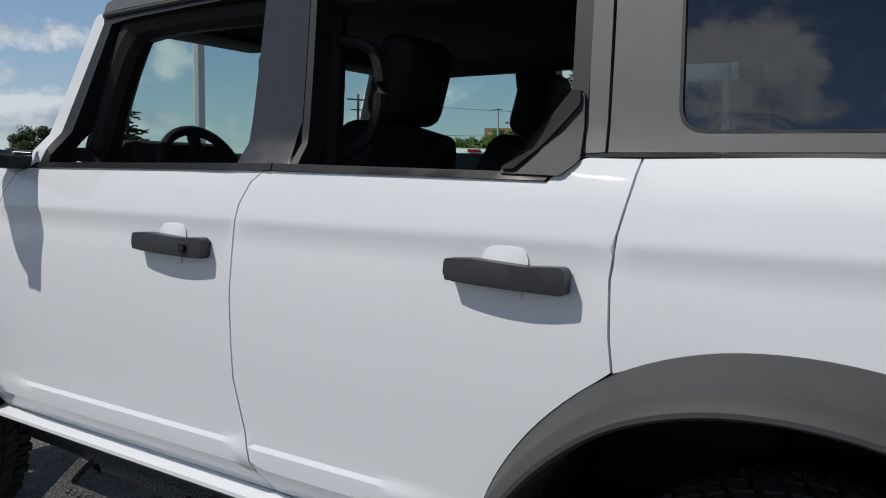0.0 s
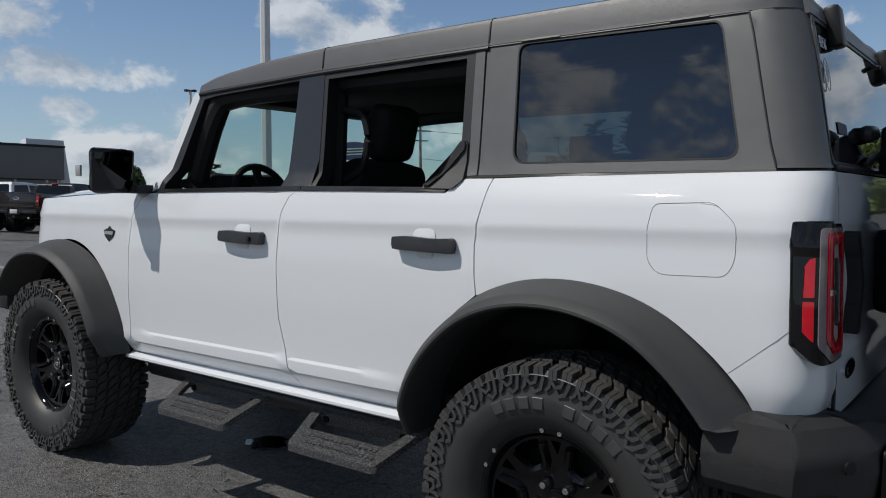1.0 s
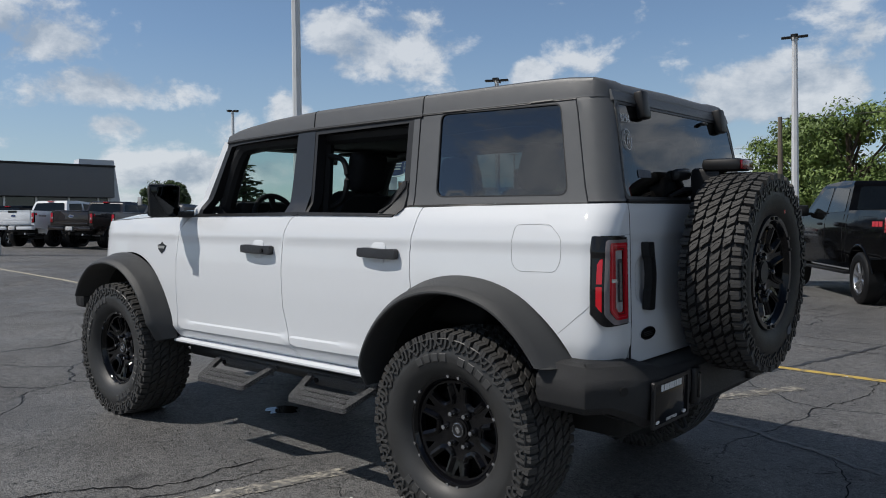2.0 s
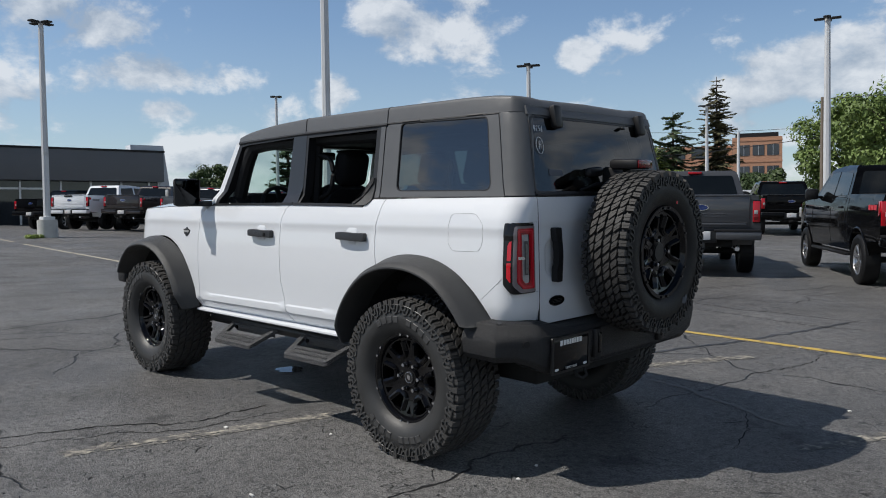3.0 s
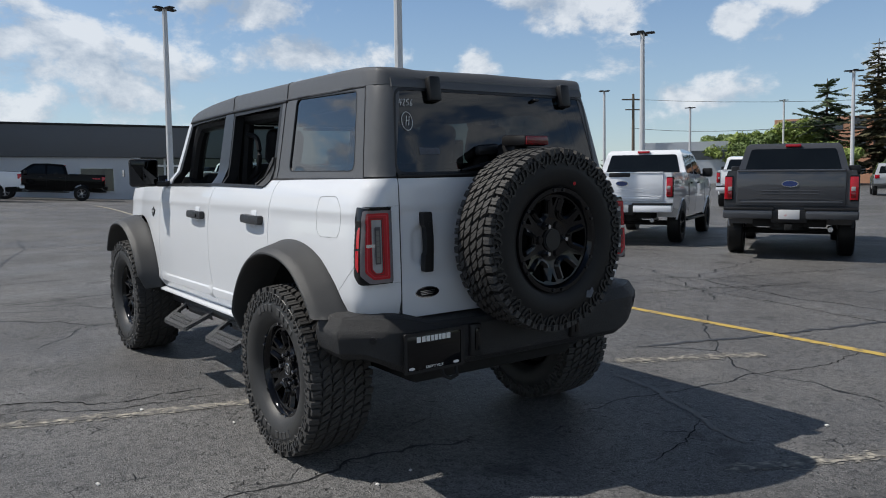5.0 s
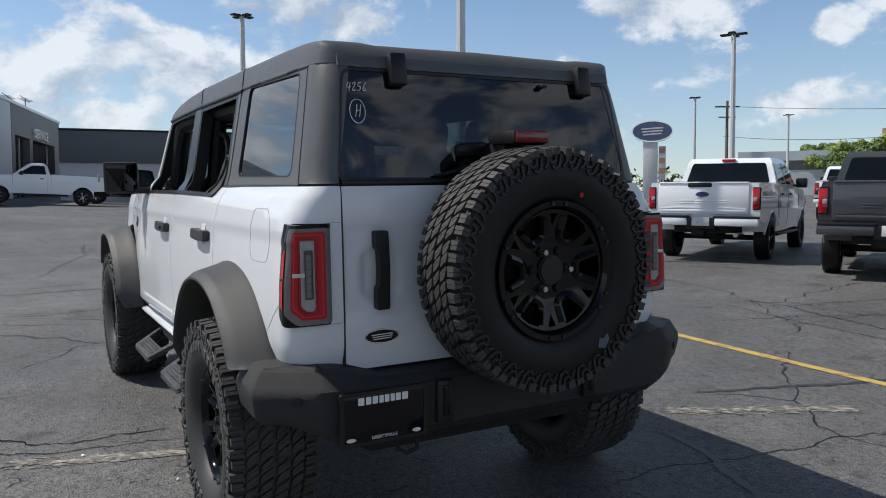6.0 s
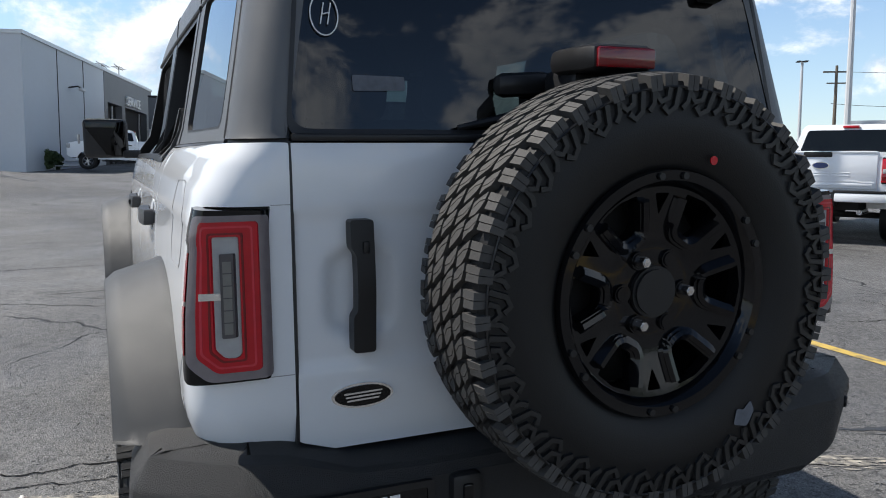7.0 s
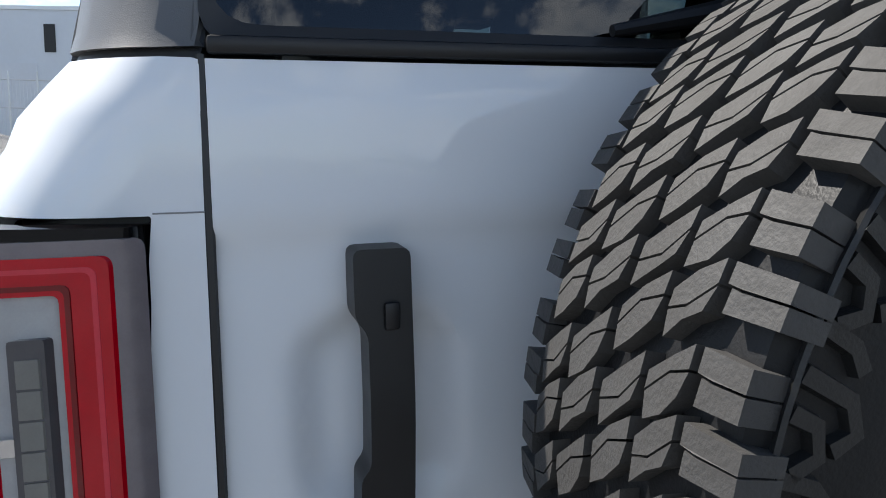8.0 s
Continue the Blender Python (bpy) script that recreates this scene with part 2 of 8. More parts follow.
M_LUG = material("lug_rubber", (0.012, 0.012, 0.0122), 0.42, spec=0.4, vary=0.25, scale=14, bump=0.1, bump_scale=300)
M_ROADRUBBER = material("dusty_tyre_rubber", (0.030, 0.0298, 0.0295), 0.5, spec=0.5, vary=0.25, scale=9, bump=0.1, bump_scale=300)
M_RUBBER = material("tyre_rubber", (0.0075, 0.0075, 0.008), 0.5, spec=0.28, vary=0.15, scale=14, bump=0.1, bump_scale=300)
M_TREAD = material("tread_rubber", (0.072, 0.070, 0.068), 0.68, vary=0.3, scale=9, bump=0.15, bump_scale=260, second=(0.042, 0.040, 0.038), where=(0.5, 0.8))
M_PILLAR = material("satin_pillar", (0.020, 0.023, 0.029), 0.3, vary=0.1, scale=30)
M_SEAL = material("rubber_seal", (0.012, 0.012, 0.013), 0.45, vary=0.1)
M_GLOSS = material("gloss_black", (0.004, 0.004, 0.005), 0.07, coat=0.15, vary=0.1, scale=30, spec=0.25)
M_SATIN = material("satin_black", (0.013, 0.013, 0.014), 0.4, spec=0.35, vary=0.1, scale=30)
M_HANDLE = material("handle_plastic", (0.024, 0.024, 0.026), 0.36, spec=0.5, vary=0.1, scale=30, bump=0.15, bump_scale=900)
# Underbody black; also the painted shade inside the service bays.
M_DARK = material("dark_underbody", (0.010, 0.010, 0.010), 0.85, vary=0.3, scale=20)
M_CHROME = material("chrome", (0.75, 0.75, 0.76), 0.12, metal=1.0, vary=0.05, scale=30)
M_STEEL = material("nut_steel", (0.55, 0.55, 0.56), 0.25, metal=1.0, vary=0.15, scale=80)
M_SEAT = material("seat_fabric", (0.009, 0.0095, 0.011), 0.7, spec=0.3, vary=0.25, scale=30, bump=0.3, bump_scale=400)
M_DASH = material("dash_vinyl", (0.012, 0.012, 0.013), 0.6, spec=0.3, vary=0.15, scale=30, bump=0.2, bump_scale=500)
M_HEAD = material("headliner", (0.014, 0.014, 0.015), 0.9, vary=0.1, scale=40)
M_RED = lamp_plastic("red_lens", (0.44, 0.001, 0.010), 0.12, 0.0)
M_PINK = lamp_plastic("light_guide", (0.55, 0.03, 0.05), 0.2, 0.0)
M_REDDEEP = lamp_plastic("deep_red_lens", (0.22, 0.004, 0.008))
M_CLEAR = lamp_plastic("clear_lens", (0.36, 0.36, 0.36), 0.15, 0.0)
M_RIMLENS = lamp_plastic("clear_lens_rim", (0.19, 0.165, 0.17), 0.05, 0.0)
M_BARLENS = lamp_plastic("ribbed_lens", (0.17, 0.165, 0.15), 0.18, 0.0)
M_SMOKE = lamp_plastic("smoked_lens", (0.09, 0.085, 0.09), 0.06, 0.2)
M_GLASS = glass("window_glass", (0.62, 0.76, 0.72))
M_PRIV = glass("privacy_glass", (0.06, 0.07, 0.075), base=0.055)
M_QUART = glass("tinted_quarter_glass", (0.085, 0.105, 0.115), base=0.11)
M_MIRROR = material("mirror_glass", (0.03, 0.032, 0.035), 0.02, metal=1.0, vary=0.0)
M_BLUE = material("badge_blue", (0.012, 0.020, 0.05), 0.2, coat=1.0, vary=0.1)
M_PRINT = material("white_print", (0.75, 0.75, 0.74), 0.6, vary=0.05)
M_PAPER = material("paper_sheet", (0.62, 0.63, 0.60), 0.8, vary=0.06, scale=20)
M_DECAL = material("grey_decal", (0.30, 0.30, 0.29), 0.4, vary=0.1)
M_YELLOW = material("yellow_line_paint", (0.60, 0.42, 0.10), 0.75, second=(0.24, 0.19, 0.10), where=(0.66, 0.82), scale=9, bump=0.3, bump_scale=200)
M_PALE = material("pale_line_paint", (0.50, 0.46, 0.36), 0.8, second=(0.22, 0.20, 0.17), where=(0.62, 0.82), scale=12, bump=0.3, bump_scale=200)
M_WORN = material("worn_line_paint", (0.52, 0.48, 0.40), 0.85, second=(0.14, 0.137, 0.132), where=(0.5, 0.75), scale=18, bump=0.4, bump_scale=160)
M_SMUDGE = material("chalk_smudge", (0.10, 0.11, 0.13), 0.8, vary=0.3, scale=60)
M_RIM = material("machined_alloy", (0.45, 0.45, 0.46), 0.28, metal=0.9, vary=0.1, scale=40)

# ---- building helpers ----
from mathutils.geometry import delaunay_2d_cdt


def part(name, bm, mat, parent=None, label="", smooth=35.0):
    """Link a bmesh as one mesh object under a thing or a part."""
    me = bpy.data.meshes.new(name)
    bm.to_mesh(me)
    bm.free()
    me.materials.append(mat)
    if smooth:
        me.shade_smooth()
        me.set_sharp_from_angle(angle=radians(smooth))
    ob = new(name, me)
    ob.parent = parent
    if label:
        tagged(ob, label)
    return ob


def again(ob, m, parent=None):
    """Another object on the same mesh, at the local pose m."""
    o = new(ob.name.split(".")[0], ob.data)
    o.parent, o.matrix_basis = parent or ob.parent, m
    return o


def thing(name, m, label, category, group="", kind=""):
    ob = new(name)
    ob.empty_display_size = 0.2
    ob.matrix_basis = m
    return tagged(ob, label, category, group, kind)


def box(bm, lo, hi, bevel=0.0, m=None, seg=2):
    g = bmesh.ops.create_cube(bm, size=1.0)
    s = [b - a for a, b in zip(lo, hi)]
    c = [(a + b) / 2 for a, b in zip(lo, hi)]
    mat = Matrix.Translation(c) @ Matrix.Diagonal((*s, 1))
    bmesh.ops.transform(bm, matrix=(m @ mat) if m else mat, verts=g["verts"])
    if bevel:
        es = list({e for v in g["verts"] for e in v.link_edges})
        bmesh.ops.bevel(bm, geom=es, offset=bevel, segments=seg, profile=0.5, affect="EDGES")
    return bm


def boxed(lo, hi, bevel=0.0, m=None, seg=2):
    return box(bmesh.new(), lo, hi, bevel, m, seg)


def cyl(bm, r, depth, m, n=24, r2=None, bevel=0.0):
    g = bmesh.ops.create_cone(bm, cap_ends=True, segments=n, radius1=r, radius2=r if r2 is None else r2, depth=depth)
    bmesh.ops.transform(bm, matrix=m, verts=g["verts"])
    if bevel:
        es = [e for e in {e for v in g["verts"] for e in v.link_edges} if len(e.link_faces) == 2 and max(len(f.verts) for f in e.link_faces) > 4]
        bmesh.ops.bevel(bm, geom=es, offset=bevel, segments=2, affect="EDGES")
    return bm


def tube(bm, pts, r, n=10, closed=False):
    """A round bar along a line of points."""
    pts = [Vector(p) for p in pts]
    rings = []
    for i, p in enumerate(pts):
        a = pts[i - 1] if i or closed else p
        b = pts[(i + 1) % len(pts)] if i < len(pts) - 1 or closed else p
        d = (b - a).normalized()
        s = d.cross(Vector((0, 0, 1)))
        s = s.normalized() if s.length > 1e-3 else Vector((1, 0, 0))
        u = s.cross(d)
        rr = r[i] if isinstance(r, (list, tuple)) else r
        rings.append([bm.verts.new(p + (s * math.cos(2 * math.pi * k / n) + u * math.sin(2 * math.pi * k / n)) * rr) for k in range(n)])
    for i in range(len(rings) if closed else len(rings) - 1):
        a, b = rings[i], rings[(i + 1) % len(rings)]
        for k in range(n):
            bm.faces.new((a[k], a[(k + 1) % n], b[(k + 1) % n], b[k]))
    if not closed:
        bm.faces.new(rings[0][::-1]), bm.faces.new(rings[-1])
    return bm


def revolve(bm, prof, n=64, axis="y", closed=False):
    """Turn a list of (radius, along) about an axis."""
    rings = []
    for r, a in prof:
        ring = []
        for k in range(n):
            c, s = math.cos(2 * math.pi * k / n) * r, math.sin(2 * math.pi * k / n) * r
            ring.append(bm.verts.new((c, a, s) if axis == "y" else ((a, c, s) if axis == "x" else (c, s, a))))
        rings.append(ring)
    for i in range(len(rings) - (0 if closed else 1)):
        a, b = rings[i], rings[(i + 1) % len(rings)]
        for k in range(n):
            bm.faces.new((a[k], a[(k + 1) % n], b[(k + 1) % n], b[k]))
    bmesh.ops.recalc_face_normals(bm, faces=bm.faces)
    return bm


def resample(line, step, closed=True):
    out = []
    n = len(line)
    for i in range(n if closed else n - 1):
        a, b = Vector(line[i]), Vector(line[(i + 1) % n])
        k = max(1, math.ceil((b - a).length / step))
        out += [a.lerp(b, j / k) for j in range(k)]
    if not closed:
        out.append(Vector(line[-1]))
    return out


def smooth_line(pts, per=6, closed=False):
    """Catmull-Rom through points."""
    p = [Vector(q) for q in pts]
    n = len(p)
    out = []
    for i in range(n if closed else n - 1):
        g = (lambda j: p[j % n]) if closed else (lambda j: p[min(max(j, 0), n - 1)])
        a, b, c, d = g(i - 1), g(i), g(i + 1), g(i + 2)
        for k in range(per):
            t = k / per
            out.append(0.5 * ((2 * b) + (c - a) * t + (2 * a - 5 * b + 4 * c - d) * t * t + (3 * b - a - 3 * c + d) * t ** 3))
    if not closed:
        out.append(p[-1])
    return out


def rounded(pts, r, seg=4):
    """A polygon with its corners rounded; r may be a list."""
    out, n = [], len(pts)
    for i in range(n):
        p, a, b = Vector(pts[i]), Vector(pts[i - 1]), Vector(pts[(i + 1) % n])
        rr = r[i] if isinstance(r, (list, tuple)) else r
        d1, d2 = (a - p), (b - p)
        rr = min(rr, d1.length * 0.49, d2.length * 0.49)
        if rr < 1e-5:
            out.append(p)
            continue
        s, e = p + d1.normalized() * rr, p + d2.normalized() * rr
        for k in range(seg + 1):
            t = k / seg
            out.append(s * (1 - t) ** 2 + p * 2 * t * (1 - t) + e * t * t)
    return out


def inside(p, poly):
    x, y, c = p[0], p[1], False
    j = len(poly) - 1
    for i in range(len(poly)):
        xi, yi, xj, yj = poly[i][0], poly[i][1], poly[j][0], poly[j][1]
        if (yi > y) != (yj > y) and x < (xj - xi) * (y - yi) / (yj - yi) + xi:
            c = not c
        j = i
    return c


def fill(outline, holes=(), step=0.05, levels=None):
    """Triangles inside an outline with holes: points and index triples. levels: heights at which rows of points lie."""
    loops = [resample(outline, step)] + [resample(h, step) for h in holes]
    verts, edges = [], []
    for lp in loops:
        o = len(verts)
        verts += [Vector((p[0], p[1])) for p in lp]
        edges += [(o + i, o + (i + 1) % len(lp)) for i in range(len(lp))]
    x0, x1 = min(p[0] for p in loops[0]), max(p[0] for p in loops[0])
    y0, y1 = min(p[1] for p in loops[0]), max(p[1] for p in loops[0])
    rows = levels or [y0 + step * (j + 0.5) for j in range(int((y1 - y0) / step) + 1)]
    near = np.array([(p[0], p[1]) for p in verts])
    for j, y in enumerate(rows):
        for i in range(int((x1 - x0) / step) + 2):
            q = (x0 + step * (i + (0.0 if levels else 0.5 * (j % 2))), y)
            if not y0 < y < y1 or not inside(q, loops[0]) or any(inside(q, h) for h in loops[1:]):
                continue
            if np.min(np.hypot(near[:, 0] - q[0], near[:, 1] - q[1])) > step * 0.3:
                verts.append(Vector(q))
    vs, _, fs, *_ = delaunay_2d_cdt(verts, edges, [], 0, 1e-5)
    tris = []
    for f in fs:
        c = sum((Vector(vs[i]) for i in f), Vector((0, 0))) / len(f)
        if inside(c, loops[0]) and not any(inside(c, h) for h in loops[1:]):
            tris.append(tuple(f))
    return [tuple(v) for v in vs], tris


def sheet(outline, to3d, holes=(), step=0.05, thick=0.0, inward=None, levels=None, bm=None, square=False):
    """A panel: an outline filled with triangles and laid on a surface, with its edge turned in."""
    bm = bm or bmesh.new()
    pts, tris = fill(outline, holes, step, levels)
    vs = [bm.verts.new(to3d(*p)) for p in pts]
    fs = []
    for t in tris:
        try:
            fs.append(bm.faces.new([vs[i] for i in t]))
        except ValueError:
            pass
    for v in vs:
        if not v.link_faces:
            bm.verts.remove(v)
    if fs and inward is not None:
        bm.normal_update()
        if sum(f.normal.dot(Vector(inward)) * f.calc_area() for f in fs) > 0:
            bmesh.ops.reverse_faces(bm, faces=fs)
    if thick:
        rim = [e for f in fs for e in f.edges if len(e.link_faces) == 1]
        rim = list(set(rim))
        bm.normal_update()
        inner = {}
        for e in rim:
            for v in e.verts:
                if v not in inner:
                    d = Vector(inward) if inward is not None and not square else -v.normal
                    inner[v] = bm.verts.new(v.co + d.normalized() * thick)
        for e in rim:
            f = e.link_faces[0]
            lp = [l for l in f.loops if l.edge == e][0]
            a, b = lp.vert, lp.link_loop_next.vert
            bm.faces.new((b, a, inner[a], inner[b]))
    return bm


def solid(outline, half, bm=None, holes=(), step=0.12, axis="y"):
    """A side outline (x, z) drawn out to both sides; half(x, z) is the half width."""
    bm = bm or bmesh.new()
    pts, tris = fill(outline, holes, step)
    L = [bm.verts.new((p[0], half(*p), p[1])) for p in pts]
    Rr = [bm.verts.new((p[0], -half(*p), p[1])) for p in pts]
    count = {}
    for a, b, c in tris:
        if len({a, b, c}) < 3:
            continue
        bm.faces.new((L[a], L[b], L[c])), bm.faces.new((Rr[c], Rr[b], Rr[a]))
        for e in ((a, b), (b, c), (c, a)):
            count[tuple(sorted(e))] = count.get(tuple(sorted(e)), 0) + 1
    for (a, b), k in count.items():
        if k == 1:
            bm.faces.new((L[a], L[b], Rr[b], Rr[a]))
    for v in L + Rr:
        if not v.link_faces:
            bm.verts.remove(v)
    bmesh.ops.recalc_face_normals(bm, faces=bm.faces)
    return bm


def ring_points(cx, cy, r, n=32, sy=1.0):
    return [(cx + r * math.cos(2 * math.pi * k / n), cy + r * sy * math.sin(2 * math.pi * k / n)) for k in range(n)]


def written(name, text, size, mat, parent, m, depth=0.001):
    """Lettering in the built-in font, turned into a mesh."""
    cu = bpy.data.curves.new(name, "FONT")
    cu.body, cu.size, cu.extrude, cu.align_x, cu.align_y = text, size, depth, "CENTER", "CENTER"
    cu.resolution_u = 2
    tmp = bpy.data.objects.new("tmp", cu)
    me = bpy.data.meshes.new_from_object(tmp)
    bpy.data.objects.remove(tmp)
    me.materials.clear()
    me.materials.append(mat)
    ob = new(name, me)
    ob.parent, ob.matrix_basis = parent, m
    return ob


def lerp(a, b, t):
    return a + (b - a) * t


def table(xs, ys):
    return lambda v: float(np.interp(v, xs, ys))

# ---- ground ----
NX, NY, NZ = 0.04012, -0.01918, 0.99901


def ground_z(x, y):
    """Height of the lot: a slope at the vehicle that eases farther out, then level country."""
    r = math.hypot(x, y)
    s = r if r < 5 else (5 + (r - 5) * 0.3 if r < 15 else (8 + (r - 15) * 0.80 if r < 90 else 68 + (r - 90) * 0.02))
    tilt = min(1.0, max(0.0, (-15.0 - x) / 15.0)) * min(0.25, max(-0.42, 0.05 * (5.5 - y))) + 1.1 * math.exp(-((x + 27.0) / 6.0) ** 2 - ((y + 7.5) / 3.6) ** 2) + 0.30 * math.exp(-((x + 29.5) / 6.0) ** 2 - ((y - 11.0) / 5.5) ** 2)
    return -(NX * x + NY * y) / NZ * (s / max(r, 1e-6)) + tilt


def ground_sheet():
    bm, rings = bmesh.new(), []
    radii = [1, 2, 3, 4, 5, 6, 8, 10, 12, 15, 18, 22, 27, 33, 40, 50, 60, 75, 90, 120, 200, 400, 900, 2500]
    n = 72
    c = bm.verts.new((0, 0, 0))
    for r in radii:
        ring = []
        for k in range(n):
            a = 2 * math.pi * k / n
            x, y = r * math.cos(a), r * math.sin(a)
            ring.append(bm.verts.new((x, y, ground_z(x, y))))
        rings.append(ring)
    for k in range(n):
        bm.faces.new((c, rings[0][k], rings[0][(k + 1) % n]))
    for a, b in zip(rings, rings[1:]):
        for k in range(n):
            bm.faces.new((a[k], b[k], b[(k + 1) % n], a[(k + 1) % n]))
    return bm


ground = tagged(part("ground", ground_sheet(), M_ASPHALT, None, "", 60), "dark worn asphalt of a car park with cracks", "ground", kind="structure")


def ribbon(name, line, width, mat, label, lift=0.004, ragged=0.0, seed=1, gaps=0.0):
    """A painted line laid on the lot; ragged and gaps wear it away."""
    rnd = random.Random(seed)
    pts = resample([Vector(p) for p in line], 0.10 if ragged else 0.5, False)
    bm, last = bmesh.new(), None
    for i, p in enumerate(pts):
        q = pts[min(i + 1, len(pts) - 1)] - pts[max(i - 1, 0)]
        n = Vector((-q[1], q[0])).normalized()
        a = width / 2 * (1 + ragged * rnd.uniform(-1, 0.5))
        b = width / 2 * (1 + ragged * rnd.uniform(-1, 0.5))
        row = [bm.verts.new((*w, ground_z(*w) + lift)) for w in (p + n * a, p - n * b)]
        if last and rnd.random() > gaps:
            bm.faces.new((last[0], last[1], row[1], row[0]))
        last = row
    for v in [v for v in bm.verts if not v.link_faces]:
        bm.verts.remove(v)
    bmesh.ops.recalc_face_normals(bm, faces=bm.faces)
    if sum(f.normal.z for f in bm.faces) < 0:
        bmesh.ops.reverse_faces(bm, faces=bm.faces)
    return tagged(part(name, bm, mat, None, "", 0), label, "line", kind="structure")


ribbon("yellow_line", [(-7.0, 3.58), (-2.2, 3.62), (1.3, 3.66), (9.0, 3.72)], 0.10, M_YELLOW, "faded yellow parking line on the asphalt", ragged=0.12, seed=2)
ribbon("yellow_line", [(-33.0, 5.2), (-22.0, 4.6), (-15.6, 4.25), (-9.0, 3.72)], 0.12, M_PALE, "pale worn parking line on the asphalt", ragged=0.2, seed=3)


def flakes(line, width, count, seed):
    """A painted line worn down to scattered flakes."""
    rnd = random.Random(seed)
    pts = resample([Vector(p) for p in line], 0.05, False)
    bm = bmesh.new()
    for _ in range(count):
        i = rnd.randrange(len(pts) - 1)
        if math.sin(i * 0.11 + seed) + 0.6 * math.sin(i * 0.37) < -0.7:
            continue
        t = (pts[i + 1] - pts[i]).normalized()
        n = Vector((-t[1], t[0]))
        c = pts[i] + n * width * rnd.gauss(0, 0.36)
        a = rnd.choice((0.006, 0.009, 0.013, 0.02, 0.032, 0.05, 0.08)) * rnd.uniform(0.7, 1.3)
        b = min(0.0065, a * rnd.uniform(0.16, 0.5))
        k = 7
        ring = []
        for q in range(k):
            w = rnd.uniform(0.6, 1.15)
            p = c + t * (a * w * math.cos(6.283 * q / k)) + n * (b * w * math.sin(6.283 * q / k))
            ring.append(bm.verts.new((p[0], p[1], ground_z(p[0], p[1]) + 0.004 + rnd.uniform(0, 0.0008))))
        bm.faces.new(ring)
    for f in bm.faces:
        f.normal_update()
        if f.normal.z < 0:
            f.normal_flip()
    return tagged(part("white_line", bm, M_WORN, None, "", 0), "worn white line flaked from the asphalt", "line", kind="structure")


flakes([(-1.40, -2.25), (-1.33, -1.95)], 0.08, 130, 4)
flakes([(-1.33, -2.0), (-1.14, -1.45), (-0.92, -0.72)], 0.085, 620, 5)
flakes([(1.55, 0.75), (1.8, 1.29), (2.05, 1.9)], 0.08, 420, 6)
flakes([(-0.2, 1.9), (0.1, 2.5), (0.35, 3.0)], 0.10, 480, 8)
for a, b in (((-5.2, 13.6), (1.5, 14.6)), ((-9.0, 17.0), (-2.0, 18.2))):
    ribbon("white_line", [a, b], 0.10, M_WORN, "worn white parking line on the asphalt", seed=9)

M_CRACK = material("open_crack", (0.010, 0.010, 0.010), 0.9, vary=0.3, scale=30, spec=0.1)
M_TAR = material("old_tar_seam", (0.022, 0.022, 0.023), 0.45, vary=0.3, scale=12, second=(0.045, 0.045, 0.046), where=(0.55, 0.8))


def crack(width, mat, line, seed):
    """A wandering break in the asphalt, ragged and of uneven width, with short side branches."""
    rnd = random.Random(seed)
    pts = resample([Vector(p) for p in line], 0.035, False)
    bm = bmesh.new()

    def run(path, wide):
        last, drift = None, 0.0
        for i, p in enumerate(path):
            q = path[min(i + 1, len(path) - 1)] - path[max(i - 1, 0)]
            n = Vector((-q[1], q[0])).normalized()
            drift = drift * 0.86 + rnd.gauss(0, 0.011)
            end = min(1.0, (i + 1) / 6, (len(path) - i) / 6)
            a, b = (wide * 0.5 * end * rnd.uniform(0.45, 1.35) for _ in range(2))
            row = [bm.verts.new((*w, ground_z(*w) + 0.0035)) for w in (p + n * (drift + a), p + n * (drift - b))]
            if last:
                bm.faces.new((last[0], last[1], row[1], row[0]))
            last = row

    run(pts, width)
    for _ in range(len(pts) // 16):
        i = rnd.randrange(len(pts) - 2)
        d = (pts[i + 1] - pts[i]).normalized()
        d.rotate(Matrix.Rotation(rnd.choice((-1, 1)) * rnd.uniform(0.4, 1.2), 2))
        run([pts[i] + d * 0.03 * k for k in range(rnd.randint(4, 9))], min(width, 0.008))
    bmesh.ops.recalc_face_normals(bm, faces=bm.faces)
    for f in bm.faces:
        if f.normal.z < 0:
            f.normal_flip()
    return tagged(part("asphalt_crack" if mat is M_CRACK else "tar_seam", bm, mat, None, "", 0), "dark open crack in the asphalt" if mat is M_CRACK else "old black tar seam on the asphalt", "crack" if mat is M_CRACK else "seam", kind="structure")


crack(0.016, M_CRACK, [(-3.22, 5.89), (-2.43, 5.92), (-1.71, 5.74), (-0.95, 5.53), (-0.16, 5.55), (0.52, 5.57)], 70)
crack(0.012, M_CRACK, [(-2.83, 5.4), (-1.9, 5.21), (-0.91, 5.09), (0.13, 4.92), (0.74, 5.0)], 71)
crack(0.012, M_CRACK, [(-2.11, 4.37), (-1.87, 5.42), (-1.71, 5.93), (-1.45, 7.02)], 72)
crack(0.012, M_CRACK, [(-2.43, 5.92), (-2.28, 7.44), (-1.98, 8.54), (-1.73, 9.5)], 73)
crack(0.012, M_CRACK, [(-1.34, 7.75), (-1.05, 8.67), (-1.01, 9.51)], 74)
crack(0.05, M_TAR, [(-0.44, 2.35), (-0.13, 3.26), (0.05, 3.84), (0.26, 4.65), (0.4, 5.48)], 75)
crack(0.008, M_CRACK, [(0.57, 2.23), (0.69, 2.58), (0.8, 3.01), (0.73, 3.63)], 76)
crack(0.045, M_TAR, [(-0.02, 1.61), (0.51, 1.45), (0.88, 1.32), (1.08, 1.18), (1.4, 1.13)], 77)
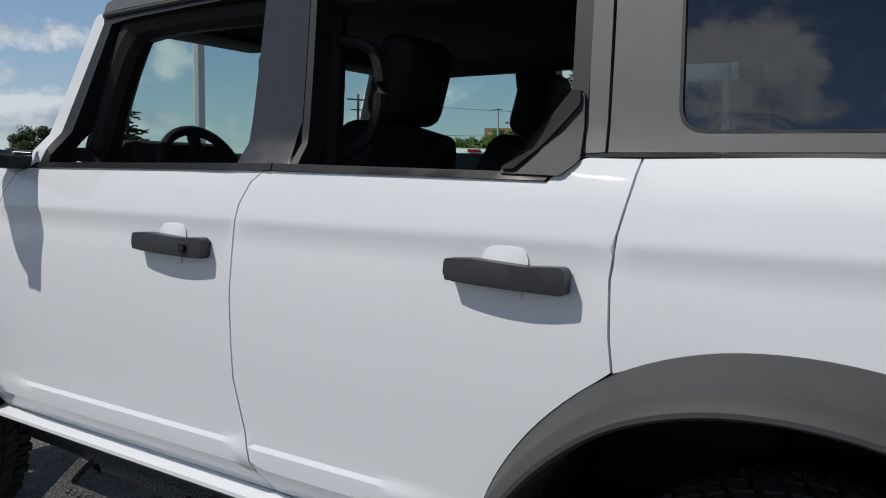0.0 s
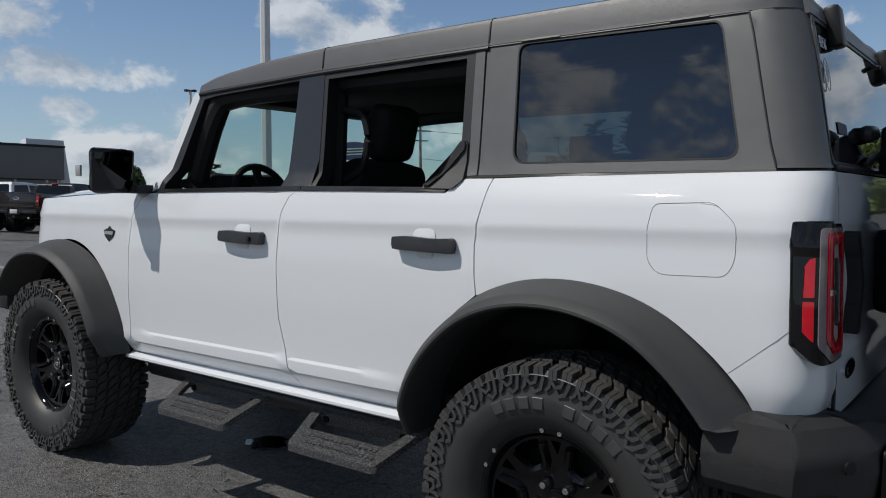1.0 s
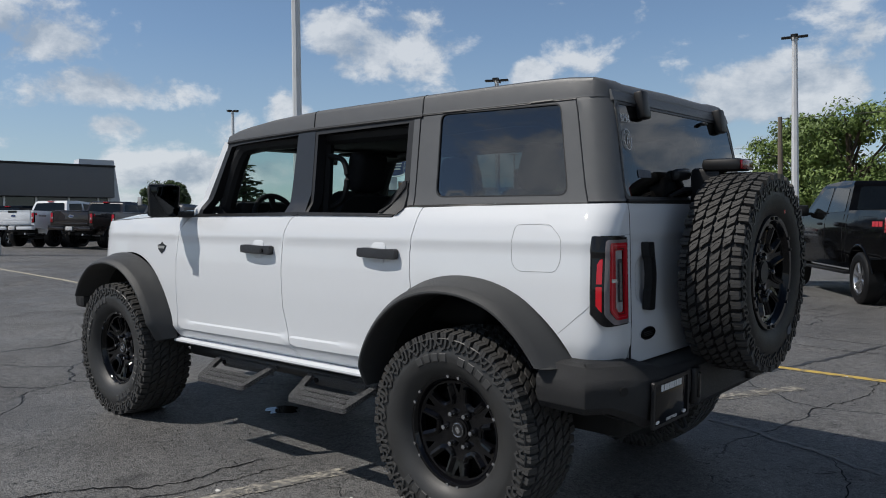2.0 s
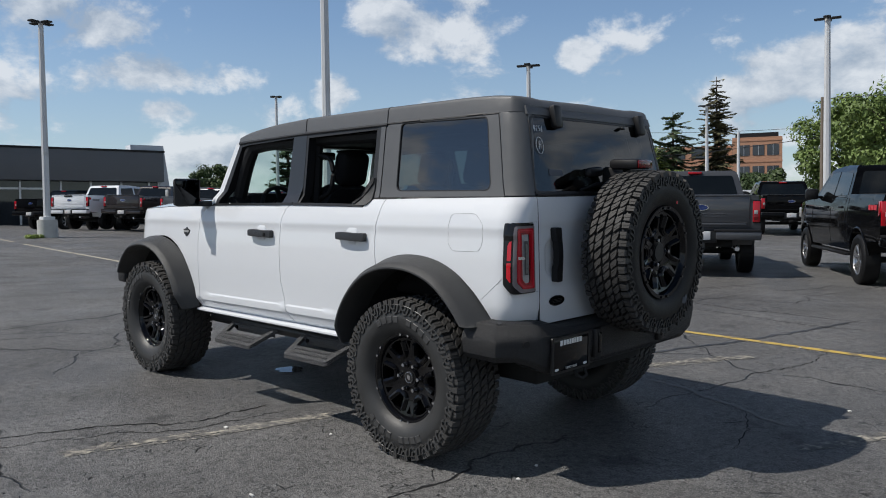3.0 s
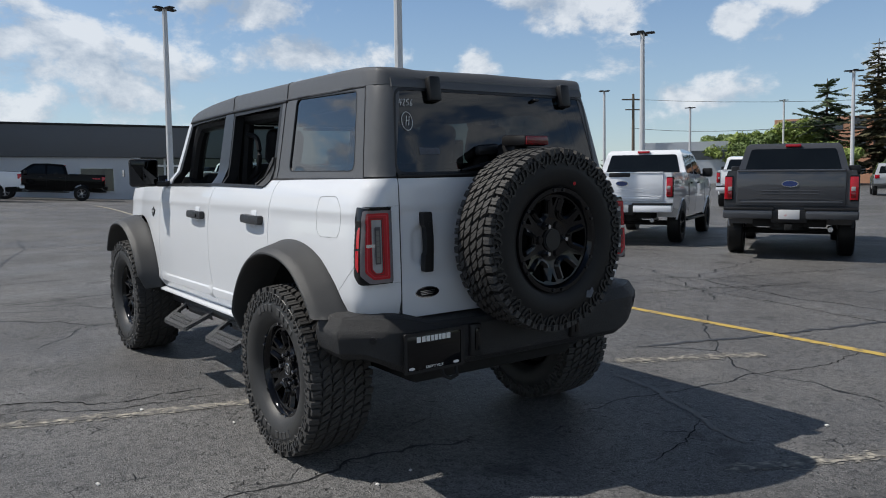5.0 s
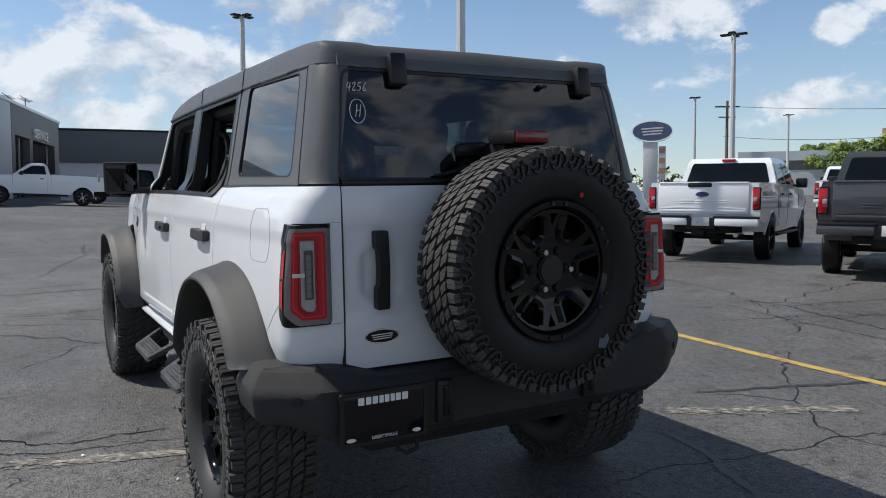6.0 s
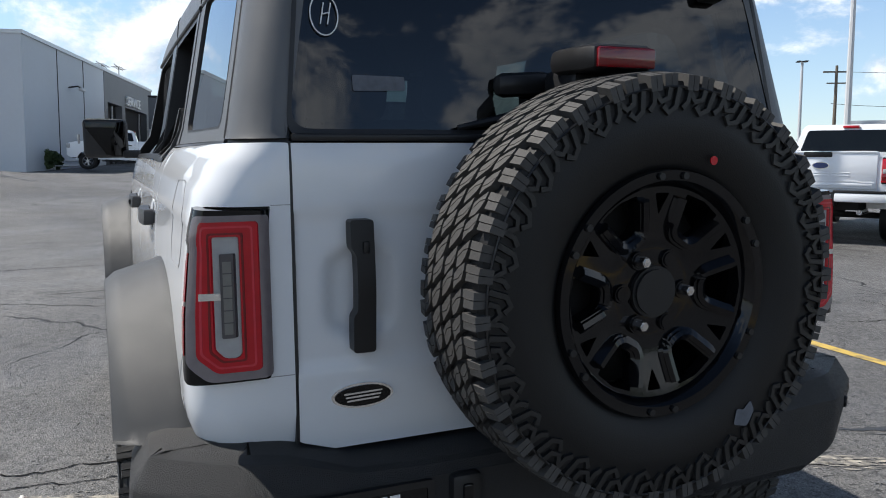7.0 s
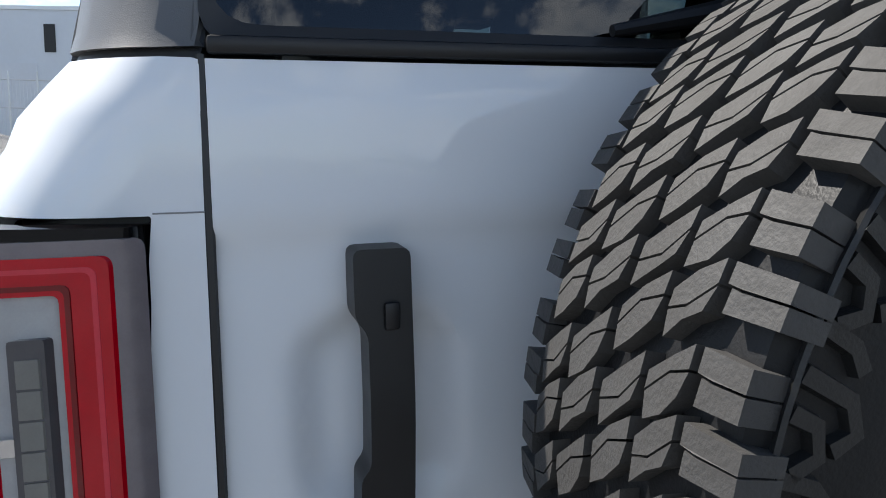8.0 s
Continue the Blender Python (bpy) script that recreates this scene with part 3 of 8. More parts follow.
crack(0.008, M_CRACK, [(0.99, 1.24), (1.16, 0.83), (1.28, 0.45)], 78)
crack(0.022, M_CRACK, [(-7.81, -2.38), (-7.87, -1.68), (-7.92, -1.11), (-7.92, -0.41)], 79)
crack(0.012, M_CRACK, [(-5.63, -2.26), (-5.43, -1.7), (-5.13, -1.22), (-4.98, -0.78)], 80)
crack(0.03, M_TAR, [(-9.95, -1.15), (-12.02, -0.7), (-14.27, -0.13), (-17.01, 0.07)], 81)
crack(0.012, M_CRACK, [(-2.3, -3.1), (-1.97, -2.38), (-1.76, -1.89), (-1.64, -1.72), (-1.51, -1.56), (-1.4, -1.38), (-1.42, -1.17), (-1.41, -0.84)], 82)
crack(0.008, M_CRACK, [(-1.9, -2.9), (-1.66, -2.2), (-1.53, -1.88), (-1.43, -1.73), (-1.29, -1.41), (-1.24, -1.05), (-1.22, -0.81)], 83)

M_WATER = material("standing_water", (0.012, 0.012, 0.013), 0.03, spec=0.6, vary=0.2, scale=8)
M_CHIP = material("pale_stone", (0.62, 0.61, 0.58), 0.8, vary=0.15, scale=40)
wr = random.Random(12)
bm = bmesh.new()
bm.faces.new([bm.verts.new((x, y, ground_z(x, y) + 0.005)) for x, y in ((-2.17 + 0.15 * wr.uniform(0.6, 1.1) * math.cos(a), -0.17 + 0.12 * wr.uniform(0.6, 1.1) * math.sin(a)) for a in np.linspace(0, 2 * math.pi, 19)[:-1])])
tagged(part("puddle", bm, M_WATER, None, "", 0), "small puddle of water under the vehicle", "puddle", kind="structure")
bm = bmesh.new()
for x, y in [(-0.13, -1.83), (-1.17, -1.35), (0.5, 3.61), (1.49, 1.71), (0.66, -0.77), (-0.6, -0.98), (-1.16, -1.35), (0.61, -0.55), (-0.14, -1.83)]:
    blob = bmesh.ops.create_icosphere(bm, subdivisions=1, radius=wr.uniform(0.008, 0.016), matrix=Matrix.Translation((x, y, ground_z(x, y) + 0.006)) @ Matrix.Diagonal((1, 0.7, 0.55, 1)))
    for v in blob["verts"]:
        v.co += Vector((wr.uniform(-1, 1), wr.uniform(-1, 1), 0)) * 0.003
tagged(part("stone_chips", bm, M_CHIP, None, "", 0), "scattered pale stone chips on the asphalt", "stones", kind="stuff")

# ---- the white off-road vehicle ----
suv = thing("suv", SLOPE, "white four-door off-road vehicle with grey hardtop and rear spare wheel", "car")
YC = 0.025  # the vehicle's middle plane
# Half width of the side and place of the rear, by height.
WIDTH = table((0.50, 0.56, 0.59, 0.665, 0.675, 0.722, 0.74, 0.95, 1.10, 1.233, 1.243, 1.262, 1.33, 1.385, 1.41, 1.425, 1.45, 1.60, 1.80, 1.86, 1.90, 1.95),
              (0.795, 0.804, 0.826, 0.878, 0.879, 0.875, 0.875, 0.876, 0.870, 0.8555, 0.8580, 0.8550, 0.838, 0.817, 0.797, 0.777, 0.768, 0.738, 0.700, 0.688, 0.676, 0.640))
LEDGE = table((0.600, 0.665, 0.708, 0.719, 0.74), (0.0, 0.004, 0.0060, 0.0, 0.0))  # crease along the lower doors
LEDGE_ENDS = table((-2.30, -2.19, -0.80, -0.66), (0.0, 1.0, 1.0, 0.0))
BACK = table((0.70, 0.95, 1.31, 1.40, 1.44, 1.46, 1.80, 1.90, 1.95), (0.682, 0.682, 0.668, 0.663, 0.655, 0.645, 0.580, 0.552, 0.50))
CORNER, SEAM = 0.105, 0.636


def rise(x):
    return 0.020 * (min(max(x, -3.4), 0.5) + 0.9)


def skin(s, z, out=0.0):
    """The left skin: s is x along the side, then runs round the rear corner to the tailgate's seam at s = 0.85."""
    level = z - rise(s)
    w, b = WIDTH(level if z < 1.36 else z), BACK(z)
    if level < 0.72:
        w += LEDGE(level) * LEDGE_ENDS(s)
    if s > 0.40 and z < 0.87:
        # The lower rear corner tucks in.
        tuck = (0.87 - z) * 0.30 * min(1.0, (s - 0.40) / 0.08)
        w, b = w - tuck, b - tuck
    if s < -2.36:
        w -= 0.055 * min(1.0, (-2.36 - s) / 0.7) ** 1.3
    if s < -3.30:
        w -= 1.6 * (-3.30 - s) ** 2
    w += out
    b += out
    s0 = 0.56
    if s <= s0:
        return Vector((s + (b - 0.665) * max(0.0, min(1.0, (s - 0.2) / 0.36)), YC - w - 0.0, z))
    arc = CORNER * math.pi / 2
    r = CORNER
    if s <= s0 + arc:
        a = (s - s0) / r
        return Vector((b - r + r * math.sin(a), YC - w + r - r * math.cos(a), z))
    t = (s - s0 - arc) / (0.85 - s0 - arc)
    return Vector((b, lerp(YC - w + r, -SEAM, t), z))


def mirrored(p):
    return Vector((p.x, 2 * YC - p.y, p.z))


ROWS_Z = [0.56, 0.615, 0.640, 0.665, 0.690, 0.708, 0.719, 0.735, 0.79, 0.83, 0.866, 0.90, 0.94, 0.99, 1.04, 1.09, 1.14, 1.19, 1.233, 1.243, 1.262, 1.286, 1.31, 1.335, 1.36, 1.385, 1.405]


def side_panel(name, outline, holes=(), mat=None, label="", step=0.045, thick=0.022, out=0.0, both=True, parent=None, levels=None):
    mid = sum(p[0] for p in outline) / len(outline)
    for k in (0, 1) if both else (0,):
        f = (lambda s, z: skin(s, z, out)) if k == 0 else (lambda s, z: mirrored(skin(s, z, out)))
        d = (-0.7, 0.7, 0) if mid > 0.62 else (0, 1, 0)
        if k:
            d = (d[0], -d[1], 0)
        if levels and max(p[1] for p in outline) < 1.45:
            # Laid out along the rising creases.
            g = f
            f = lambda s, z, g=g: g(s, z + rise(s))
            bm = sheet([(s, z - rise(s)) for s, z in outline], f, [[(s, z - rise(s)) for s, z in h] for h in holes], step, thick, d, levels, square=True)
        else:
            bm = sheet(outline, f, holes, step, thick, d, levels)
        ob = part(name, bm, mat or M_WHITE, parent or suv, label, 30)
    return ob


# Wheel arch edges (x, z), rear then front.
ARCH_R = smooth_line([(-0.60, 0.56), (-0.602, 0.66), (-0.56, 0.79), (-0.47, 0.92), (-0.34, 1.03), (-0.19, 1.092), (-0.03, 1.112), (0.13, 1.096), (0.27, 1.048), (0.39, 0.965), (0.48, 0.875), (0.545, 0.79)], 5)
ARCH_F = smooth_line([(-3.56, 0.80), (-3.50, 0.88), (-3.40, 0.965), (-3.27, 1.035), (-3.12, 1.072), (-2.96, 1.078), (-2.80, 1.045), (-2.66, 0.975), (-2.55, 0.88), (-2.46, 0.76), (-2.41, 0.66), (-2.385, 0.565)], 5)
R2 = [(p[0], p[1]) for p in ARCH_R]
F2 = [(p[0], p[1]) for p in ARCH_F]
g_ = 0.0025  # half of the gaps between panels
SEAM_F = [(-2.25, 1.338), (-2.30, 1.318), (-2.345, 1.26), (-2.362, 1.18), (-2.368, 1.07), (-2.362, 0.85), (-2.345, 0.66), (-2.335, 0.575)]
SEAM_M = [(-1.24, 1.362), (-1.275, 1.335), (-1.30, 1.28), (-1.308, 1.20), (-1.306, 1.05), (-1.287, 0.86), (-1.245, 0.735), (-1.222, 0.67), (-1.185, 0.585)]
SEAM_R = [(-0.334, 1.413), (-0.338, 1.36), (-0.352, 1.28), (-0.358, 1.20), (-0.350, 1.10), (-0.340, 1.038)]


def off(line, d):
    return [(x + d, z) for x, z in line]


def cut_r(x):
    """Height of the rear arch's front leg at x."""
    return float(np.interp(x, [p[0] for p in R2 if p[0] < -0.03 and p[1] > 0.66], [p[1] for p in R2 if p[0] < -0.03 and p[1] > 0.66]))


front_leg = [p for p in R2 if p[0] < -0.342]
door_front = off(SEAM_F, g_) + [(-1.9, 0.579), (-1.5, 0.583)] + off(SEAM_M, -g_)[::-1] + [(-1.7, 1.354), (-2.1, 1.344)]
door_rear = off(SEAM_M, g_) + [(-0.9, 0.589), (-0.61, 0.592)] + [(x - 0.004, z + 0.003) for x, z in front_leg if z > 0.6] + off(SEAM_R, -g_)[::-1] + [(-0.44, 1.412), (-0.462, 1.402), (-0.505, 1.366), (-0.85, 1.366)]
quarter = off(SEAM_R, g_) + [(x, z + 0.003) for x, z in R2 if x > -0.334] + [(0.57, 0.79), (0.66, 0.80), (0.8475, 0.802), (0.8475, 1.436), (0.70, 1.438), (0.50, 1.434), (0.0, 1.424)]
LAMP = rounded([(0.607, 1.310), (0.786, 1.310), (0.786, 0.963), (0.690, 0.963), (0.607, 1.016)], [0.030, 0.004, 0.004, 0.020, 0.020], 5)
fender = [(-3.50, 1.13), (-3.53, 1.20), (-3.50, 1.262), (-3.40, 1.290), (-3.0, 1.314), (-2.6, 1.332), (-2.262, 1.340)] + off(SEAM_F, -g_)[1:] + [(-2.385, 0.575)] + [(x, z + 0.003) for x, z in F2[::-1] if x > -3.49 and z > 0.58] + [(-3.52, 1.0)]
side_panel("front_door_panel", door_front, label="white front door skin", levels=ROWS_Z)
side_panel("rear_door_panel", door_rear, label="white rear door skin with notched belt line", levels=ROWS_Z)
side_panel("quarter_panel", quarter, holes=[[(x, z) for x, z in LAMP]], label="white rear quarter panel round the tail lamp", levels=ROWS_Z, step=0.035)
side_panel("front_fender", fender, label="white front fender", levels=ROWS_Z)
# A dark inner shell closes the gaps between the panels.
for k in (0, 1):
    shell = [(-2.60, 0.60), (-0.62, 0.60), (-0.58, 0.80), (-0.40, 1.02), (-0.18, 1.11), (0.15, 1.11), (0.42, 0.97), (0.57, 0.83), (0.84, 0.83), (0.84, 1.42), (-0.42, 1.40), (-0.50, 1.35), (-2.24, 1.33), (-2.40, 1.28), (-2.52, 0.95)]
    f = (lambda s, z: skin(s, z, -0.024)) if k == 0 else (lambda s, z: mirrored(skin(s, z, -0.024)))
    part("inner_shell", sheet(shell, f, step=0.07, levels=ROWS_Z, inward=(0, 1 - 2 * k, 0)), M_SEAL, suv)
# Sill below the doors.
for k in (0, 1):
    bm = bmesh.new()
    prof = [(0.602, 0.83), (0.596, 0.846), (0.592, 0.866), (0.588, 0.871), (0.578, 0.872), (0.572, 0.866), (0.564, 0.846), (0.560, 0.80), (0.560, 0.70)]
    rows = []
    for x in np.linspace(-2.40, -0.57, 12):
        rows.append([bm.verts.new((x, YC - (1 - 2 * k) * w, z + rise(x) * 0.6 - 0.012)) for z, w in prof])
    for a, b in zip(rows, rows[1:]):
        for i in range(len(prof) - 1):
            bm.faces.new((a[i], a[i + 1], b[i + 1], b[i]))
    bmesh.ops.recalc_face_normals(bm, faces=bm.faces)
    part("sill", bm, M_WHITE, suv, "white painted sill under the doors")

# Tailgate, with the seam at its left and a notch below.
def tail(y, z):
    return Vector((BACK(z), y, z))


GATE = [(-SEAM + 0.0045, 1.437), (0.0, 1.437), (2 * YC + SEAM - 0.006, 1.437), (2 * YC + SEAM - 0.006, 0.806), (0.60, 0.784), (-0.555, 0.784), (-0.625, 0.806), (-SEAM + 0.0045, 0.81)]


def gate_skin(y, z):
    """Tailgate skin with a shallow step across it and a scoop behind the handle."""
    x = BACK(z)
    x -= 0.010 * min(1.0, max(0.0, (1.30 - z) / 0.02)) * min(1.0, max(0.0, (z - 0.95) / 0.03))
    d = math.hypot((y + 0.490) / 0.072, max(0.0, abs(z - 1.12) - 0.05) / 0.045)
    t = max(0.0, min(1.0, (1.2 - d) / 0.5))
    x -= 0.018 * t * t * (3 - 2 * t)
    return Vector((x, y, z))


part("tailgate", sheet(GATE, gate_skin, step=0.016, thick=0.02, inward=(-1, 0, 0)), M_WHITE, suv, "white side-hinged tailgate skin", 30)
part("tailgate_joint", tube(bmesh.new(), [(BACK(z) - 0.004, -SEAM + 0.0015, z) for z in np.linspace(0.80, 1.44, 14)], 0.0048, 6), M_SEAL, suv)
part("tailgate_shell", sheet([(-0.68, 0.82), (0.73, 0.82), (0.73, 1.43), (-0.68, 1.43)], lambda y, z: tail(y, z) - Vector((0.050, 0, 0)), step=0.15, inward=(-1, 0, 0)), M_SEAL, suv)

# Vertical tailgate handle.
bm = bmesh.new()
hp = rounded([(-0.519, 1.278), (-0.468, 1.278), (-0.468, 0.995), (-0.517, 0.995), (-0.517, 1.075), (-0.508, 1.085), (-0.508, 1.205), (-0.519, 1.218)], 0.008, 3)
sheet(hp, lambda y, z: Vector((BACK(z) + 0.034 - 0.010 * abs(z - 1.137) / 0.14, y, z)), step=0.03, thick=0.036, inward=(-1, 0, 0), bm=bm)
handle = part("tailgate_handle", bm, M_SATIN, suv, "satin black vertical tailgate handle")
part("lock_button", boxed((BACK(1.2) + 0.028, -0.494, 1.208), (BACK(1.2) + 0.0335, -0.480, 1.233), 0.003), M_SATIN, handle)


def oval(bm, cx, cy, a, b, place, n=40, lift=0.0):
    pts = [(cx + a * math.cos(2 * math.pi * k / n), cy + b * math.sin(2 * math.pi * k / n)) for k in range(n)]
    return sheet(pts, lambda u, v: place(u, v, lift), step=0.02, thick=0.006, inward=(-1, 0, 0), bm=bm)


def swash(bm, place, cx, cy, w, h, lift):
    """Plain bars in the middle of a badge."""
    for a, b, c, d in ((-0.45, 0.18, 0.45, 0.26), (-0.42, -0.05, 0.42, 0.03), (-0.38, -0.28, 0.38, -0.20)):
        p, q = Vector((cx + a * w, cy + b * h)), Vector((cx + c * w, cy + d * h))
        n = (q - p).orthogonal().normalized() * h * 0.055
        sheet([p - n, q - n, q + n, p + n], lambda u, v: place(u, v, lift), step=0.2, thick=0.002, inward=(-1, 0, 0), bm=bm)
    return bm


on_gate = lambda u, v, l: Vector((BACK(v) + l, u, v))
badge = part("oval_badge", oval(bmesh.new(), -0.494, 0.897, 0.069, 0.0275, on_gate, lift=0.006), M_CHROME, suv, "oval chrome-rimmed badge")
part("badge_face", oval(bmesh.new(), -0.494, 0.897, 0.063, 0.0225, on_gate, lift=0.0085), M_GLOSS, badge)
part("badge_script", swash(bmesh.new(), on_gate, -0.494, 0.897, 0.095, 0.034, 0.0100), M_CHROME, badge, "silver bars on the badge")

# Tail lamp: a black housing wrapped round the corner, with a proud red ring lens at its back.
POD = ((0.604, -0.838), (0.613, -0.847), (0.635, -0.850), (0.662, -0.850), (0.675, -0.846), (0.684, -0.836), (0.690, -0.820), (0.693, -0.800), (0.695, -0.770), (0.696, -0.720), (0.695, -0.700), (0.687, -0.690), (0.660, -0.685))
POD_U = [0.0]
for (ax, ay), (bx, by) in zip(POD, POD[1:]):
    POD_U.append(POD_U[-1] + math.hypot(bx - ax, by - ay))
pod_x, pod_y = table(tuple(POD_U), tuple(p[0] for p in POD)), table(tuple(POD_U), tuple(p[1] for p in POD))
ux = table(tuple(p[0] for p in POD[:5]), tuple(POD_U[:5]))  # along the side, by x
uy = table(tuple(p[1] for p in POD[4:]), tuple(POD_U[4:]))  # along the back, by y


def pod(u, z, o=0.0):
    a, b = max(u - 0.004, 0.0), min(u + 0.004, POD_U[-1])
    n = Vector((-(pod_y(b) - pod_y(a)), pod_x(b) - pod_x(a))).normalized() * -o
    side = max(0.0, min(1.0, (-0.80 - pod_y(u)) / 0.05))
    return Vector((pod_x(u) + n[0] + (BACK(z) - BACK(1.13)), pod_y(u) + n[1] - (WIDTH(z) - WIDTH(1.13)) * side, z))


for k in (0, 1):
    fm = (lambda q: q) if k == 0 else mirrored
    sgn = 1 - 2 * k
    lay = lambda o: (lambda u, z: fm(pod(u, z, o)))
    inn = (-0.7, 0.7 * sgn, 0)
    lampp = part("tail_lamp", sheet(rounded([(0.0, 1.311), (ux(0.662), 1.308), (POD_U[-1], 1.303), (POD_U[-1], 0.962), (ux(0.670), 0.961), (0.0, 1.014)], [0.030, 0.01, 0.006, 0.006, 0.02, 0.02], 5), lay(0.0), step=0.012, thick=0.03, inward=inn), M_GLOSS, suv, "red and clear tail lamp in a gloss black housing", 40)
    a, b = ux(0.674), uy(-0.695)
    rim = rounded([(a, 1.296), (b, 1.296), (b, 0.966), (a + 0.040, 0.966), (a, 1.004)], 0.012, 4)
    ring = rounded([(a + 0.020, 1.284), (b - 0.018, 1.284), (b - 0.018, 0.984), (a + 0.054, 0.984), (a + 0.020, 1.018)], 0.010, 4)
    c, d = uy(-0.802), uy(-0.748)
    hole = rounded([(c, 1.255), (d, 1.255), (d, 1.021), (d - 0.008, 1.013), (c + 0.018, 1.013), (c, 1.031)], 0.006, 3)
    part("lens_rim", sheet(rim, lay(0.003), holes=[ring], step=0.012, thick=0.012, inward=inn), M_RIMLENS, lampp, "smoked clear edge of the lamp", 40)
    part("red_lens", sheet(ring, lay(0.006), holes=[hole], step=0.010, thick=0.012, inward=inn), M_RED, lampp, "glossy red lens ring", 40)
    part("light_guide", sheet(rounded([(a + 0.027, 1.276), (b - 0.027, 1.276), (b - 0.027, 0.993), (a + 0.057, 0.993), (a + 0.027, 1.023)], 0.008, 4), lay(0.0064), holes=[rounded([(a + 0.031, 1.272), (b - 0.031, 1.272), (b - 0.031, 0.997), (a + 0.059, 0.997), (a + 0.031, 1.025)], 0.007, 4)], step=0.010, thick=0.002, inward=inn), M_PINK, lampp, "bright red light guide round the lens", 40)
    inner = rounded([(c - 0.008, 1.263), (d + 0.008, 1.263), (d + 0.008, 1.005), (c + 0.014, 1.005), (c - 0.008, 1.027)], 0.007, 3)
    part("dark_edge", sheet(inner, lay(0.0068), holes=[rounded([(c - 0.004, 1.259), (d + 0.004, 1.259), (d + 0.004, 1.009), (c + 0.016, 1.009), (c - 0.004, 1.029)], 0.006, 3)], step=0.012, thick=0.002, inward=inn), M_REDDEEP, lampp)
    part("clear_lens", sheet(hole, lay(0.0015), step=0.012, thick=0.004, inward=inn), M_CLEAR, lampp, "silvery clear reversing lens")
    e, f = uy(-0.786), uy(-0.760)
    part("lamp_bar", sheet(rounded([(e, 1.222), (f, 1.222), (f, 1.054), (e, 1.054)], 0.003, 2), lay(0.008), step=0.012, thick=0.008, inward=inn), M_SMOKE, lampp, "dark bar across the clear lens")
    for q in range(6):
        z0 = 1.207 - 0.0245 * q
        part("lamp_bar_lens", sheet([(e + 0.005, z0), (f - 0.005, z0), (f - 0.005, z0 - 0.0225), (e + 0.005, z0 - 0.0225)], lay(0.0095), step=0.012, thick=0.003, inward=inn), M_BARLENS, lampp, "ribbed grey lens block")
    part("lamp_bridge", sheet([(uy(-0.826), 1.145), (e, 1.145), (e, 1.131), (uy(-0.826), 1.131)], lay(0.0078), step=0.012, thick=0.004, inward=inn), M_CHROME, lampp)
    for low, outline in ((0, ((0.640, 1.124), (0.664, 1.126), (0.664, 1.222), (0.653, 1.219), (0.641, 1.200))), (1, ((0.639, 1.114), (0.664, 1.116), (0.664, 1.018), (0.657, 1.022), (0.639, 1.040)))):
        part("reflector", sheet([(ux(x), z) for x, z in outline], lay(0.002), step=0.012, thick=0.002, inward=inn), M_RED, lampp, "red side reflector")
    # Cut lines of the lamp's filler panel and the rear wing.
    for a, b in (((0.787, 1.312), (0.848, 1.312)), ((0.787, 0.958), (0.848, 0.958)), ((0.452, 0.908), (0.612, 1.05))):
        part("panel_joint", tube(bmesh.new(), [fm(skin(lerp(a[0], b[0], t), lerp(a[1], b[1], t), 0.0002)) for t in np.linspace(0, 1, 8)], 0.0008, 6), M_JOINT, suv)

# Fuel door (left side only): a fine joint round a flush lid.
FUEL = rounded([(0.232, 1.345), (0.40, 1.352), (0.462, 1.295), (0.462, 1.20), (0.44, 1.158), (0.262, 1.152), (0.228, 1.185), (0.222, 1.27)], 0.022, 4)
part("fuel_door_joint", tube(bmesh.new(), [skin(p[0], p[1], 0.0003) for p in resample(FUEL, 0.02)], 0.0008, 6, True), M_JOINT, suv, "fine joint round the fuel door")

